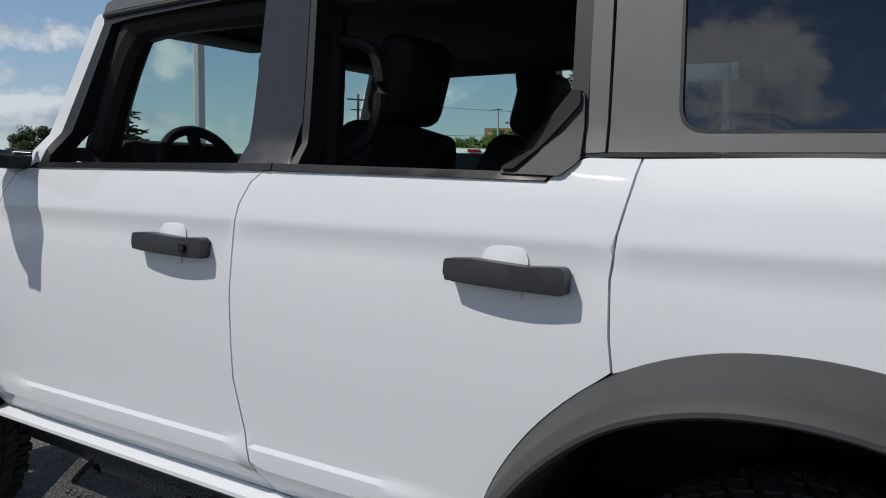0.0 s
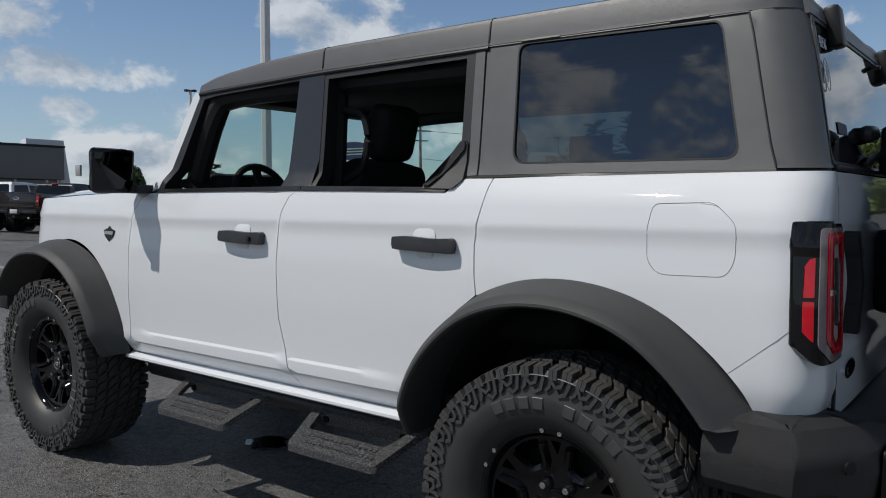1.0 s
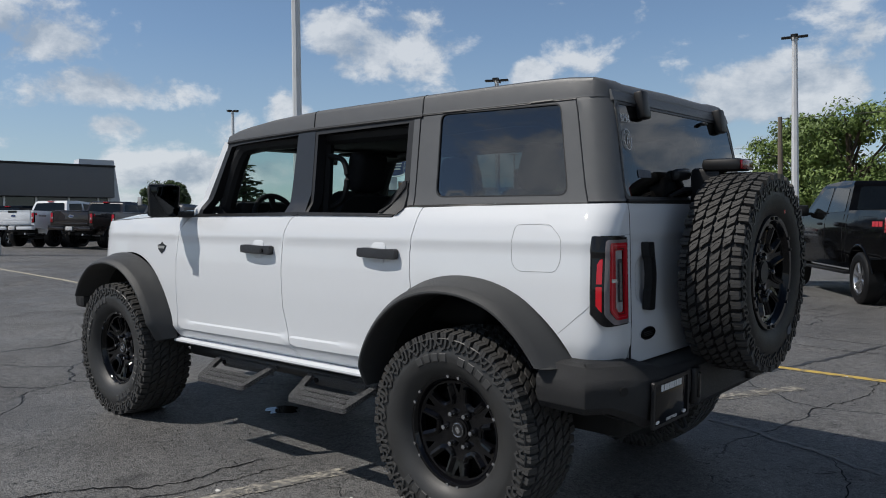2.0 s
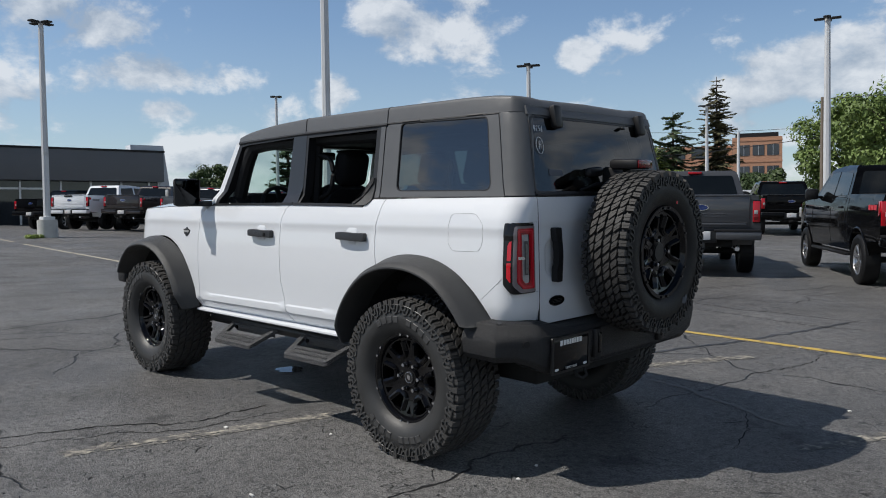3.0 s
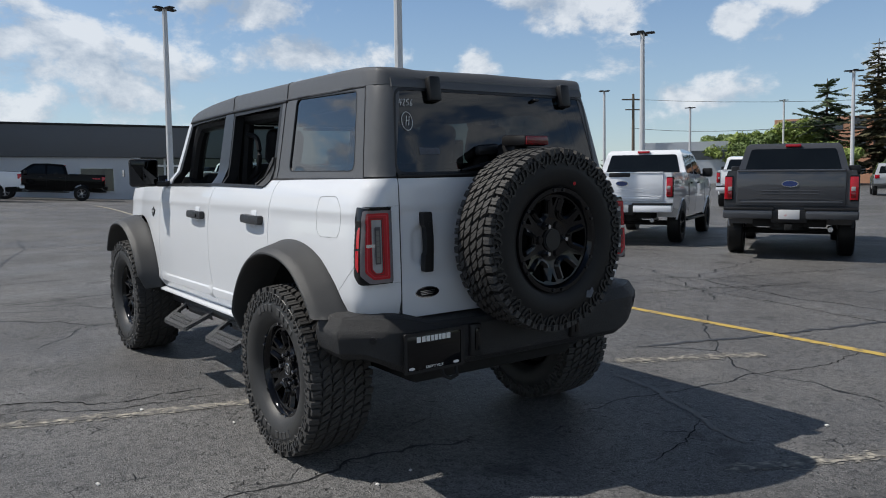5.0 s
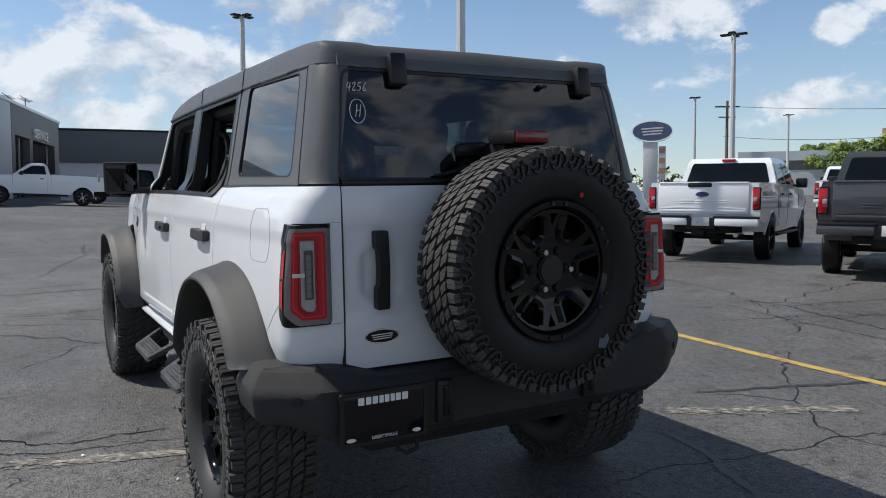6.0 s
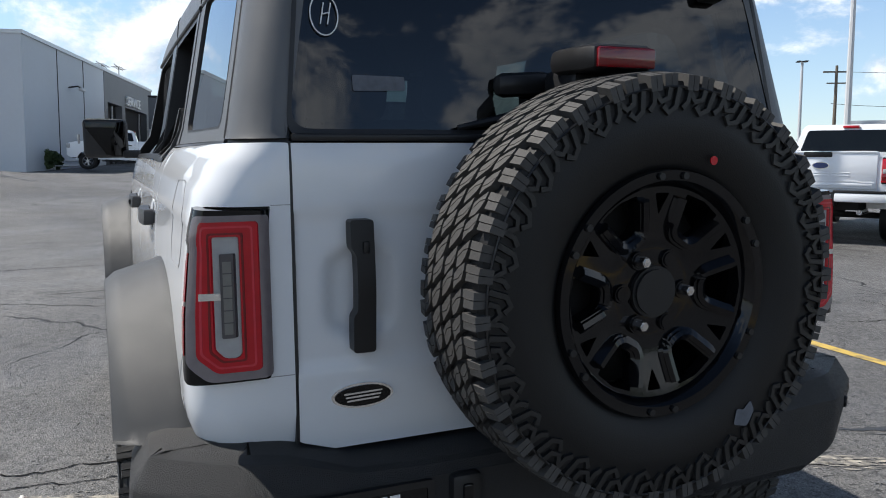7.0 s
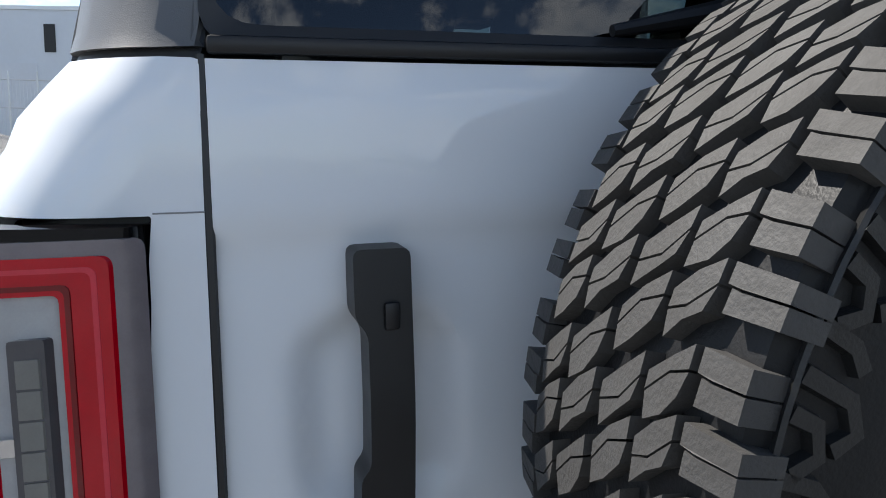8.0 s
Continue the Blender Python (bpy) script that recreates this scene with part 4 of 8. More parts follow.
# Door handles: a bar with a deeper pull at each end, over a scoop.
for k in (0, 1):
    fm = (lambda q: q) if k == 0 else mirrored
    for x0, x1, zc in ((-1.648, -1.382, 1.168), (-0.684, -0.428, 1.190)):
        L = x1 - x0
        bar = rounded([(x0, zc + 0.021), (x0 + 0.22 * L, zc + 0.026), (x0 + 0.70 * L, zc + 0.022), (x1 - 0.01, zc + 0.026), (x1, zc + 0.018), (x1, zc - 0.024), (x0 + 0.62 * L, zc - 0.023), (x0 + 0.02, zc - 0.021), (x0, zc - 0.01)], 0.007, 3)
        bm = sheet(bar, lambda s, z: fm(skin(s, z, 0.034 + 0.010 * (1 - ((s - x0) / L * 2 - 1) ** 2) - 0.25 * max(0, abs(z - zc) - 0.015))), step=0.03, thick=0.028, inward=(0, 1 - 2 * k, 0))
        h = part("door_handle", bm, M_HANDLE, suv, "satin black pull door handle")
        for e0, e1 in ((x0 + 0.004, x0 + 0.06), (x1 - 0.075, x1 - 0.003)):
            bm = sheet(rounded([(e0, zc + 0.019), (e1, zc + 0.019), (e1, zc - 0.02), (e0, zc - 0.02)], 0.006, 3), lambda s, z: fm(skin(s, z, 0.034)), step=0.04, thick=0.04, inward=(0, 1 - 2 * k, 0))
            part("handle_base", bm, M_HANDLE, h)
        if x0 < -1 and k == 0:
            part("key_cylinder", cyl(bmesh.new(), 0.011, 0.006, Matrix.Translation(skin(x1 - 0.055, zc - 0.002, 0.043)) @ pose(0, 0, 0, 90), 16), M_GLOSS, h)
            part("keyhole", cyl(bmesh.new(), 0.0075, 0.007, Matrix.Translation(skin(x1 - 0.055, zc - 0.002, 0.0435)) @ pose(0, 0, 0, 90), 12), M_SEAL, h)
        sc = rounded([(x0 + 0.33 * L, zc + 0.052), (x0 + 0.60 * L, zc + 0.052), (x0 + 0.66 * L, zc + 0.03), (x0 + 0.62 * L, zc - 0.05), (x0 + 0.38 * L, zc - 0.05), (x0 + 0.25 * L, zc + 0.03)], 0.015, 4)
        part("handle_scoop", sheet(sc, lambda s, z: fm(skin(s, z, 0.0006 + 0.009 * max(0.0, 1 - ((s - x0 - 0.47 * L) / (0.24 * L)) ** 2) * max(0.0, 1 - ((z - zc) / 0.055) ** 2))), step=0.012, thick=0.002, inward=(0, 1 - 2 * k, 0)), M_WHITE, suv, "shallow white scoop behind the handle")

# Wheel arch flares.
def flare(arch, grow, name):
    prof = ((-0.004, 0.860, 0.0), (-0.003, 0.876, 0.0), (0.004, 0.892, 0.0), (0.026, 0.968, 0.0), (0.030, 0.982, 0.0), (0.034, 0.994, 0.0), (0.056, 1.020, 0.0), (0.064, 1.021, 0.0), (0.070, 1.012, 0.0), (0.074, 0.95, 0.0), (0.072, 0.80, 0.0))
    pts = [Vector((p[0], p[1])) for p in arch]
    n = len(pts)
    for k in (0, 1):
        bm, rows = bmesh.new(), []
        for i, p in enumerate(pts):
            d = (pts[min(i + 1, n - 1)] - pts[max(i - 1, 0)]).normalized()
            inn = Vector((d[1], -d[0]))
            t = i / (n - 1)
            wide = grow(t)
            row = []
            for o, w, _ in prof:
                q = p + inn * o * (1.0 if o < 0.03 else wide)
                x = q[0]
                if arch is ARCH_R and t > 0.6:
                    q[1] = max(q[1], 0.792)
                tap = 0.03 * max(0.0, (-3.2 - x) / 0.4)
                y = YC - (w - tap - (0.05 * (1 - min(1.0, t * 9)) if w > 0.9 and arch is ARCH_R else (0.05 * (1 - min(1.0, (1 - t) * 9)) if w > 0.9 else 0)))
                row.append(bm.verts.new((x, y if k == 0 else 2 * YC - y, q[1])))
            rows.append(row)
        for a, b in zip(rows, rows[1:]):
            for i in range(len(prof) - 1):
                bm.faces.new((a[i], b[i], b[i + 1], a[i + 1]))
        bmesh.ops.recalc_face_normals(bm, faces=bm.faces)
        part(name, bm, M_FLARE, suv, "dark grey plastic wheel arch flare", 24)


flare(ARCH_R, lambda t: 1.0 + 0.5 * max(0.0, t - 0.6) ** 1.2, "rear_flare")
flare(ARCH_F, lambda t: 1.0 + 0.9 * max(0.0, 0.25 - t), "front_flare")
# Wheel wells.
for cx, arch in ((0.0, R2), (-2.95, F2)):
    for k in (0, 1):
        bm, rows = bmesh.new(), []
        for x, z in arch:
            v = Vector((x - cx, z - 0.45))
            q = Vector((cx, 0.45)) + v * 0.90
            rows.append([bm.verts.new((q[0], YC - (1 - 2 * k) * w, q[1])) for w in (0.83, 0.42)])
        for a, b in zip(rows, rows[1:]):
            bm.faces.new((a[0], a[1], b[1], b[0]))
        bm.faces.new([r[1] for r in rows])
        part("wheel_well", bm, M_DARK, suv, "dark wheel well liner")

# Hood, cowl, front end.
FTOP = table((-3.53, -3.50, -3.40, -3.0, -2.6, -2.262, -2.0), (1.20, 1.262, 1.290, 1.314, 1.332, 1.340, 1.345))
edge_x = [-3.535, -3.52, -3.50, -3.46, -3.40, -3.3, -3.15, -3.0, -2.8, -2.6, -2.45, -2.30, -2.20]
bm, rows = bmesh.new(), []
for x in edge_x:
    half_w = YC - skin(x, FTOP(x)).y
    row = []
    for t in np.linspace(-1, 1, 19):
        bow = -0.05 * (1 - t * t) * max(0.0, min(1.0, (-3.0 - x) / 0.5))
        lift = 0.004 + 0.042 * (1 - t ** 4) * min(1.0, (x + 3.56) / 0.25) + 0.012 * math.exp(-((abs(t) - 0.80) / 0.08) ** 2) * min(1.0, (x + 3.54) / 0.3)
        row.append(bm.verts.new((x + bow, YC + t * (half_w - 0.001), FTOP(x) + lift)))
    rows.append(row)
for a, b in zip(rows, rows[1:]):
    for i in range(len(a) - 1):
        bm.faces.new((a[i], a[i + 1], b[i + 1], b[i]))
front = [bm.verts.new(v.co + Vector((0.015, 0, -0.16))) for v in rows[0]]
for i in range(len(front) - 1):
    bm.faces.new((rows[0][i + 1], rows[0][i], front[i], front[i + 1]))
bmesh.ops.recalc_face_normals(bm, faces=bm.faces)
if sum(f.normal.z for f in bm.faces) < 0:
    bmesh.ops.reverse_faces(bm, faces=bm.faces)
part("hood", bm, M_WHITE, suv, "white hood with raised edges", 40)
part("grille", boxed((-3.50, YC - 0.70, 0.86), (-3.42, YC + 0.70, 1.21), 0.03), M_SATIN, suv)
part("front_bumper", boxed((-3.70, YC - 0.72, 0.62), (-3.45, YC + 0.72, 0.80), 0.05), M_PLASTIC, suv, "black front bumper")
for y in (-0.84, 0.84):
    part("bumper_end", boxed((-3.64, YC + y - 0.10, 0.66), (-3.50, YC + y + 0.06, 0.80), 0.03), M_PLASTIC, suv)
part("cowl", boxed((-2.42, YC - 0.70, 1.30), (-2.05, YC + 0.70, 1.355), 0.01), M_SATIN, suv)
part("underbody", boxed((-3.45, YC - 0.55, 0.42), (0.60, YC + 0.55, 0.62), 0.05), M_DARK, suv, "dark chassis and underbody")
part("rear_axle", tube(bmesh.new(), [(0, YC - 0.72, 0.44), (0, YC - 0.2, 0.44), (0, YC + 0.72, 0.44)], 0.05), M_DARK, suv)
part("differential", cyl(bmesh.new(), 0.14, 0.26, pose(0, YC + 0.05, 0.44, 0, 90), 20, bevel=0.04), M_DARK, suv)
part("muffler", boxed((0.36, YC + 0.10, 0.46), (0.62, YC + 0.62, 0.62), 0.06), M_DARK, suv)
for y in (-0.62, 0.62):
    part("shock_absorber", tube(bmesh.new(), [(0.10, YC + y, 0.36), (0.22, YC + y * 0.9, 0.80)], 0.03), M_DARK, suv)

# Rear bumper: corner pieces, lower middle with a recess for the dealer's plate.
def bumper_mesh():
    half = [(0.440, 0.982), (0.55, 0.990), (0.645, 0.994), (0.664, 0.989), (0.680, 0.974), (0.733, 0.900), (0.783, 0.825), (0.795, 0.80), (0.802, 0.775), (0.805, 0.70), (0.806, 0.66), (0.808, 0.56), (0.812, 0.42), (0.815, 0.30), (0.815, 0.15)]
    path = [(x, -y) for x, y in half] + [(0.815, 0.0)] + [(x, y) for x, y in half[::-1]]
    bm, rows = bmesh.new(), []
    for i, (x, y) in enumerate(path):
        a, b = path[max(i - 1, 0)], path[min(i + 1, len(path) - 1)]
        t = Vector((b[0] - a[0], b[1] - a[1])).normalized()
        n = Vector((t[1], -t[0]))
        end = min(1.0, max(0.0, (abs(y) - 0.55) / 0.18))
        top = lerp(0.772, 0.818, end)
        low = lerp(0.548, 0.628, min(1.0, max(0.0, (abs(y) - 0.70) / 0.2)))
        lip = lerp(0.03, 0.070, end)
        sec = ((-0.20, top + 0.004), (-lip, top), (-lip * 0.55, top - 0.008), (-0.008, top - lip * 0.75), (0.0, top - lip * 0.95), (0.003, (top + low) / 2), (-0.010, low + 0.03), (-0.035, low), (-0.20, low + 0.01))
        rows.append([bm.verts.new((x + n[0] * o, YC + y + n[1] * o, z)) for o, z in sec])
    for a, b in zip(rows, rows[1:]):
        for i in range(8):
            bm.faces.new((a[i], a[i + 1], b[i + 1], b[i]))
    bm.faces.new(rows[0]), bm.faces.new(rows[-1][::-1])
    bmesh.ops.recalc_face_normals(bm, faces=bm.faces)
    return bm


bumper = part("rear_bumper", bumper_mesh(), M_PLASTIC, suv, "black textured plastic rear bumper", 26)
for s in (-1, 1):
    part("parking_sensor", cyl(bmesh.new(), 0.017, 0.010, pose(0.760, YC + s * 0.866, 0.722, 0, 90, s * 34), 20, bevel=0.002), M_SATIN, bumper)
    part("tow_slot", boxed((0.80, YC + s * 0.335 - 0.035, 0.585), (0.835, YC + s * 0.335 + 0.035, 0.745), 0.012), M_SATIN, bumper)
    part("tow_hook", boxed((0.83, YC + s * 0.335 - 0.012, 0.615), (0.842, YC + s * 0.335 + 0.012, 0.725), 0.005), M_GLOSS, bumper)
plate = part("dealer_plate", boxed((0.812, -0.705, 0.562), (0.822, -0.392, 0.732), 0.006), M_GLOSS, suv, "black dealer plate with white lettering")
part("plate_frame", sheet(rounded([(-0.715, 0.555), (-0.382, 0.555), (-0.382, 0.742), (-0.715, 0.742)], 0.01, 3), lambda y, z: Vector((0.824, y, z)), holes=[rounded([(-0.70, 0.567), (-0.397, 0.567), (-0.397, 0.728), (-0.70, 0.728)], 0.008, 3)], step=0.1, thick=0.012, inward=(-1, 0, 0)), M_SATIN, plate)
bm = bmesh.new()
yy = -0.648
for w in (0.026, 0.022, 0.023, 0.018, 0.02, 0.018, 0.022, 0.026):
    box(bm, (0.822, yy, 0.696), (0.8235, yy + w * 0.86, 0.722))
    yy += w * 1.12
part("plate_bars", bm, M_PRINT, plate, "white printed bars", 0)
written("plate_town", "LIBERTYVILLE", 0.0165, M_PRINT, plate, Matrix.Translation((0.8228, -0.549, 0.5765)) @ pose(0, 0, 0, 90, 0, 90), 0.0008)
for y in (-0.675, -0.425):
    part("plate_oval", oval(bmesh.new(), y, 0.578, 0.017, 0.007, lambda u, v, l: Vector((0.823 + l, u, v)), 20, 0.0), M_PRINT, plate)
part("hitch_loop", tube(bmesh.new(), [(0.80, -0.50, 0.555), (0.83, -0.50, 0.52), (0.835, -0.47, 0.505), (0.835, -0.43, 0.515), (0.81, -0.42, 0.555)], 0.009, 8), M_DARK, suv)

# Side steps: a bar with two hooped treads on each side.
for k in (0, 1):
    s = 1 - 2 * k
    Y = lambda w: YC - s * w
    bar = part("step_bar", tube(bmesh.new(), [(-2.42, Y(0.70), 0.505), (-2.30, Y(0.775), 0.495), (-0.80, Y(0.775), 0.510), (-0.56, Y(0.70), 0.52)], 0.038, 14), M_SATIN, suv, "black tubular side step bar")
    for x0, x1 in ((-2.02, -1.42), (-1.17, -0.59)):
        tread = bmesh.new()
        ring = rounded([(x0 + 0.02, 0.765), (x1 + 0.02, 0.765), (x1 - 0.085, 0.985), (x0 + 0.055, 0.985)], 0.02, 3)
        hole = rounded([(x0 + 0.075, 0.825), (x1 - 0.050, 0.825), (x1 - 0.105, 0.905), (x0 + 0.090, 0.905)], 0.014, 3)
        tz = lambda x, w: 0.548 + rise(x) - 0.58 * (w - 0.765)
        sheet(ring, lambda x, w: Vector((x, Y(w), tz(x, w))), holes=[hole], step=0.05, thick=0.026, inward=(0, 0, -1), bm=tread)
        st = part("step", tread, M_STEP, suv, "textured black hooped side step")
        part("step_back", sheet([(x0 + 0.06, 0.0), (x1 - 0.04, 0.0), (x1 - 0.05, -0.055), (x0 + 0.07, -0.055)], lambda x, d: Vector((x, Y(0.822 + 0.3 * d), tz(x, 0.822) - 0.004 + d)), step=0.06, thick=0.006, inward=(0, s, 0)), M_STEP, st, "textured back of the step")
        bm = bmesh.new()
        for i in range(15):
            for j in range(2):
                x, w = lerp(x0 + 0.12, x1 - 0.13, i / 14), 0.925 + 0.030 * j
                cyl(bm, 0.011, 0.005, pose(x + 0.01 * (j % 2), Y(w), tz(x, w) + 0.002, 30 * s), 8)
        part("step_studs", bm, M_STEP, st, "raised grip studs")
        for xx in (x0 + 0.105, x1 - 0.085):
            part("step_bolt", cyl(bmesh.new(), 0.014, 0.01, pose(xx, Y(0.828), tz(xx, 0.822) - 0.028, 90), 10), M_GLOSS, st)

# ---- hardtop, pillars, windows ----
DRIP = table((-2.10, -2.0, -1.23, -0.43, 0.60), (1.790, 1.803, 1.838, 1.858, 1.872))  # lower edge of the roof along the side
CREST = table((-2.10, -2.0, -1.9, -1.6, -1.2, -0.42, 0.2, 0.45, 0.60), (1.822, 1.856, 1.882, 1.918, 1.944, 1.963, 1.974, 1.970, 1.940))


def roof_section(x):
    d, c = DRIP(x), CREST(x)
    w = WIDTH(d)
    return [(w - 0.004, d - 0.004), (w + 0.003, d + 0.006), (w, d + 0.018), (w - 0.007, lerp(d, c, 0.76)), (w - 0.014, lerp(d, c, 0.90)), (w - 0.032, lerp(d, c, 0.975)), (w - 0.075, c - 0.001), (w - 0.16, c), (w - 0.23, c - 0.006), (w - 0.40, c - 0.005), (0.0, c - 0.001)]


def roof_piece(name, x0, x1, nose=False, tail_end=False):
    bm, rows = bmesh.new(), []
    xs = list(np.linspace(x0, x1, 9))
    if tail_end:
        xs += [x1 + 0.018, x1 + 0.034, x1 + 0.046, x1 + 0.054, x1 + 0.059]
    for i, x in enumerate(xs):
        sec = roof_section(min(x, x1))
        drop = max(0.0, x - x1)
        row = []
        for j, (w, z) in enumerate(sec):
            zz = z - drop ** 2 * 14 if z > DRIP(x1) + 0.03 else z
            dx = min(max(0.0, x - 0.452), 0.1045)
            pull = 0.105 - math.sqrt(0.105 ** 2 - dx ** 2) if tail_end else 0.0
            w -= pull * w / sec[0][0]
            xx = x
            if nose and i == 0:
                xx = x + 0.0 - 0.06 * (1 - (w / sec[0][0]) ** 2)
            row.append((xx, w, zz))
        full = [(a, -w, c) for a, w, c in row] + [(a, w, c) for a, w, c in row[-2::-1]]
        rows.append([bm.verts.new((a, YC + b, c)) for a, b, c in full])
    for a, b in zip(rows, rows[1:]):
        for i in range(len(a) - 1):
            bm.faces.new((a[i], a[i + 1], b[i + 1], b[i]))
    for r in (rows[0], rows[-1]):
        low = [bm.verts.new(v.co + Vector((0, 0, -0.035))) for v in r]
        for i in range(len(r) - 1):
            bm.faces.new((r[i], r[i + 1], low[i + 1], low[i]))
    bmesh.ops.recalc_face_normals(bm, faces=bm.faces)
    if sum(f.normal.z for f in bm.faces) < 0:
        bmesh.ops.reverse_faces(bm, faces=bm.faces)
    part(name, bm, M_TOP, suv, "dark grey moulded roof panel", 24)


roof_piece("front_roof_panel", -2.035, -1.236, nose=True)
roof_piece("middle_roof_panel", -1.230, -0.436)
roof_piece("rear_roof", -0.430, 0.490, tail_end=True)
part("headliner", boxed((-1.95, YC - 0.62, 1.80), (0.48, YC + 0.62, 1.825), 0.01), M_HEAD, suv, "dark headliner")
for y in (-0.66, 0.66):
    part("roof_drip", tube(bmesh.new(), [(x, YC + math.copysign(WIDTH(DRIP(x)) + 0.002, y), DRIP(x) - 0.004) for x in np.linspace(-2.03, -0.43, 10)], 0.009, 8), M_SEAL, suv)

TOP_ROWS = [1.46, 1.52, 1.58, 1.64, 1.70, 1.76, 1.82, 1.86]
QWIN = rounded([(-0.278, 1.464), (-0.312, 1.856), (0.406, 1.856), (0.452, 1.472)], [0.05, 0.035, 0.035, 0.05], 5)
quarter_top = [(-0.405, 1.424), (-0.438, 1.853), (0.0, 1.864), (0.512, 1.872), (0.545, 1.441), (0.0, 1.432)]
side_panel("hardtop_side", quarter_top, holes=[QWIN], mat=M_TOP, label="dark grey hardtop side round the quarter window", levels=TOP_ROWS, step=0.05, thick=0.02)
pillar = [(0.549, 1.444), (0.516, 1.872), (0.53, 1.90), (0.60, 1.905), (0.846, 1.905), (0.846, 1.872), (0.846, 1.452), (0.70, 1.446)]


def pillar_skin(s, z, out=0.0):
    """The rear pillar runs round to the rear glass, whose edge leans in."""
    p = skin(s, z, out)
    if s > 0.56 + CORNER * math.pi / 2:
        t = (s - 0.56 - CORNER * math.pi / 2) / (0.85 - 0.56 - CORNER * math.pi / 2)
        p.y = lerp(YC - WIDTH(z) - out + CORNER, lerp(-0.642, -0.596, (z - 1.45) / 0.41), t)
    return p


for k in (0, 1):
    f = pillar_skin if k == 0 else (lambda s, z: mirrored(pillar_skin(s, z)))
    part("rear_pillar", sheet(pillar, f, step=0.035, thick=0.02, inward=(-0.7, 0.7 - 1.4 * k, 0), levels=TOP_ROWS + [1.89]), M_TOP, suv, "dark grey rear corner pillar", 40)
    q = part("quarter_glass", sheet(rounded([(-0.294, 1.450), (-0.328, 1.868), (0.42, 1.868), (0.468, 1.458)], 0.05, 4), (lambda s, z: skin(s, z, -0.006)) if k == 0 else (lambda s, z: mirrored(skin(s, z, -0.006))), step=0.1), M_QUART, suv, "tinted quarter window")
    part("quarter_seal", sheet([(p[0], p[1]) for p in rounded([(-0.282, 1.460), (-0.316, 1.860), (0.410, 1.860), (0.456, 1.468)], [0.05, 0.035, 0.035, 0.05], 5)], (lambda s, z: skin(s, z, 0.001)) if k == 0 else (lambda s, z: mirrored(skin(s, z, 0.001))), holes=[rounded([(-0.276, 1.4655), (-0.310, 1.8545), (0.404, 1.8545), (0.450, 1.4735)], [0.048, 0.033, 0.033, 0.048], 5)], step=0.08, thick=0.01, inward=(0, 1 - 2 * k, 0)), M_SEAL, suv)

for k in (0, 1):
    fm = (lambda q: q) if k == 0 else mirrored
    part("pillar_joint", tube(bmesh.new(), [fm(skin(lerp(0.547, 0.514, t), lerp(1.446, 1.872, t), -0.0005)) for t in np.linspace(0, 1, 8)], 0.0035, 6), M_SEAL, suv)
    part("roof_joint", tube(bmesh.new(), [fm(skin(x, DRIP(x) + 0.0005, 0.001)) for x in np.linspace(-0.435, 0.515, 12)], 0.0035, 6), M_SEAL, suv)
    for x0, x1 in ((-0.30, -0.16), (0.20, 0.36)):
        part("roof_slot", tube(bmesh.new(), [fm(skin(x, DRIP(x) + 0.004, 0.001)) for x in np.linspace(x0, x1, 4)], 0.0065, 6), M_SEAL, suv)
for x in (-1.233, -0.433):
    part("roof_panel_joint", tube(bmesh.new(), [(x, YC + s * w, z - 0.002) for s, sec in ((-1, roof_section(x)), (1, roof_section(x)[::-1])) for w, z in sec[: None if s < 0 else -1][(0 if s < 0 else 1):]], 0.0045, 6), M_SEAL, suv)

# Rear glass with its frame above, hinges, wiper and high brake lamp.
def back_glass(y, z, o=0.0):
    return Vector((BACK(z) + o, y, z))


RG = rounded([(-0.636, 1.450), (-0.592, 1.858), (0.642, 1.858), (0.686, 1.450)], 0.05, 5)
part("rear_glass", sheet(RG, lambda y, z: back_glass(y, z, -0.002), step=0.2), M_PRIV, suv, "dark privacy rear glass")
part("rear_glass_seal", sheet(rounded([(-0.640, 1.444), (-0.594, 1.862), (0.644, 1.862), (0.690, 1.444)], 0.05, 5), lambda y, z: back_glass(y, z, 0.001), holes=[rounded([(-0.628, 1.466), (-0.585, 1.850), (0.635, 1.850), (0.678, 1.466)], 0.045, 5)], step=0.1, thick=0.014, inward=(-1, 0, 0)), M_SEAL, suv)
part("glass_lower_strip", boxed((0.640, -0.63, 1.441), (0.662, 0.68, 1.456), 0.004), M_SATIN, suv)
part("rear_header", sheet([(-0.60, 1.864), (-0.60, 1.905), (-0.56, 1.93), (YC, 1.935), (0.61, 1.93), (0.65, 1.905), (0.65, 1.864)], lambda y, z: back_glass(y, z, 0.004), step=0.06, thick=0.03, inward=(-1, 0, 0)), M_TOP, suv, "dark grey rear roof header", 40)
for y in (-0.376, 0.492):
    h = part("glass_hinge", boxed((0.560, y - 0.034, 1.800), (0.604, y + 0.034, 1.922), 0.012, Matrix.Translation((0.585, 0, 1.86)) @ pose(0, 0, 0, 0, -10) @ Matrix.Translation((-0.585, 0, -1.86))), M_SATIN, suv, "black rear glass hinge cover")
blamp = part("high_brake_lamp", boxed((0.72, -0.072, 1.585), (0.90, 0.090, 1.640), 0.02), M_SATIN, suv, "high brake lamp on a black arm")
part("brake_lens", boxed((0.892, -0.062, 1.590), (0.906, 0.080, 1.632), 0.006), M_REDDEEP, blamp, "deep red lens")
part("brake_arm", boxed((0.66, -0.05, 1.44), (0.80, 0.05, 1.60), 0.02), M_SATIN, blamp)
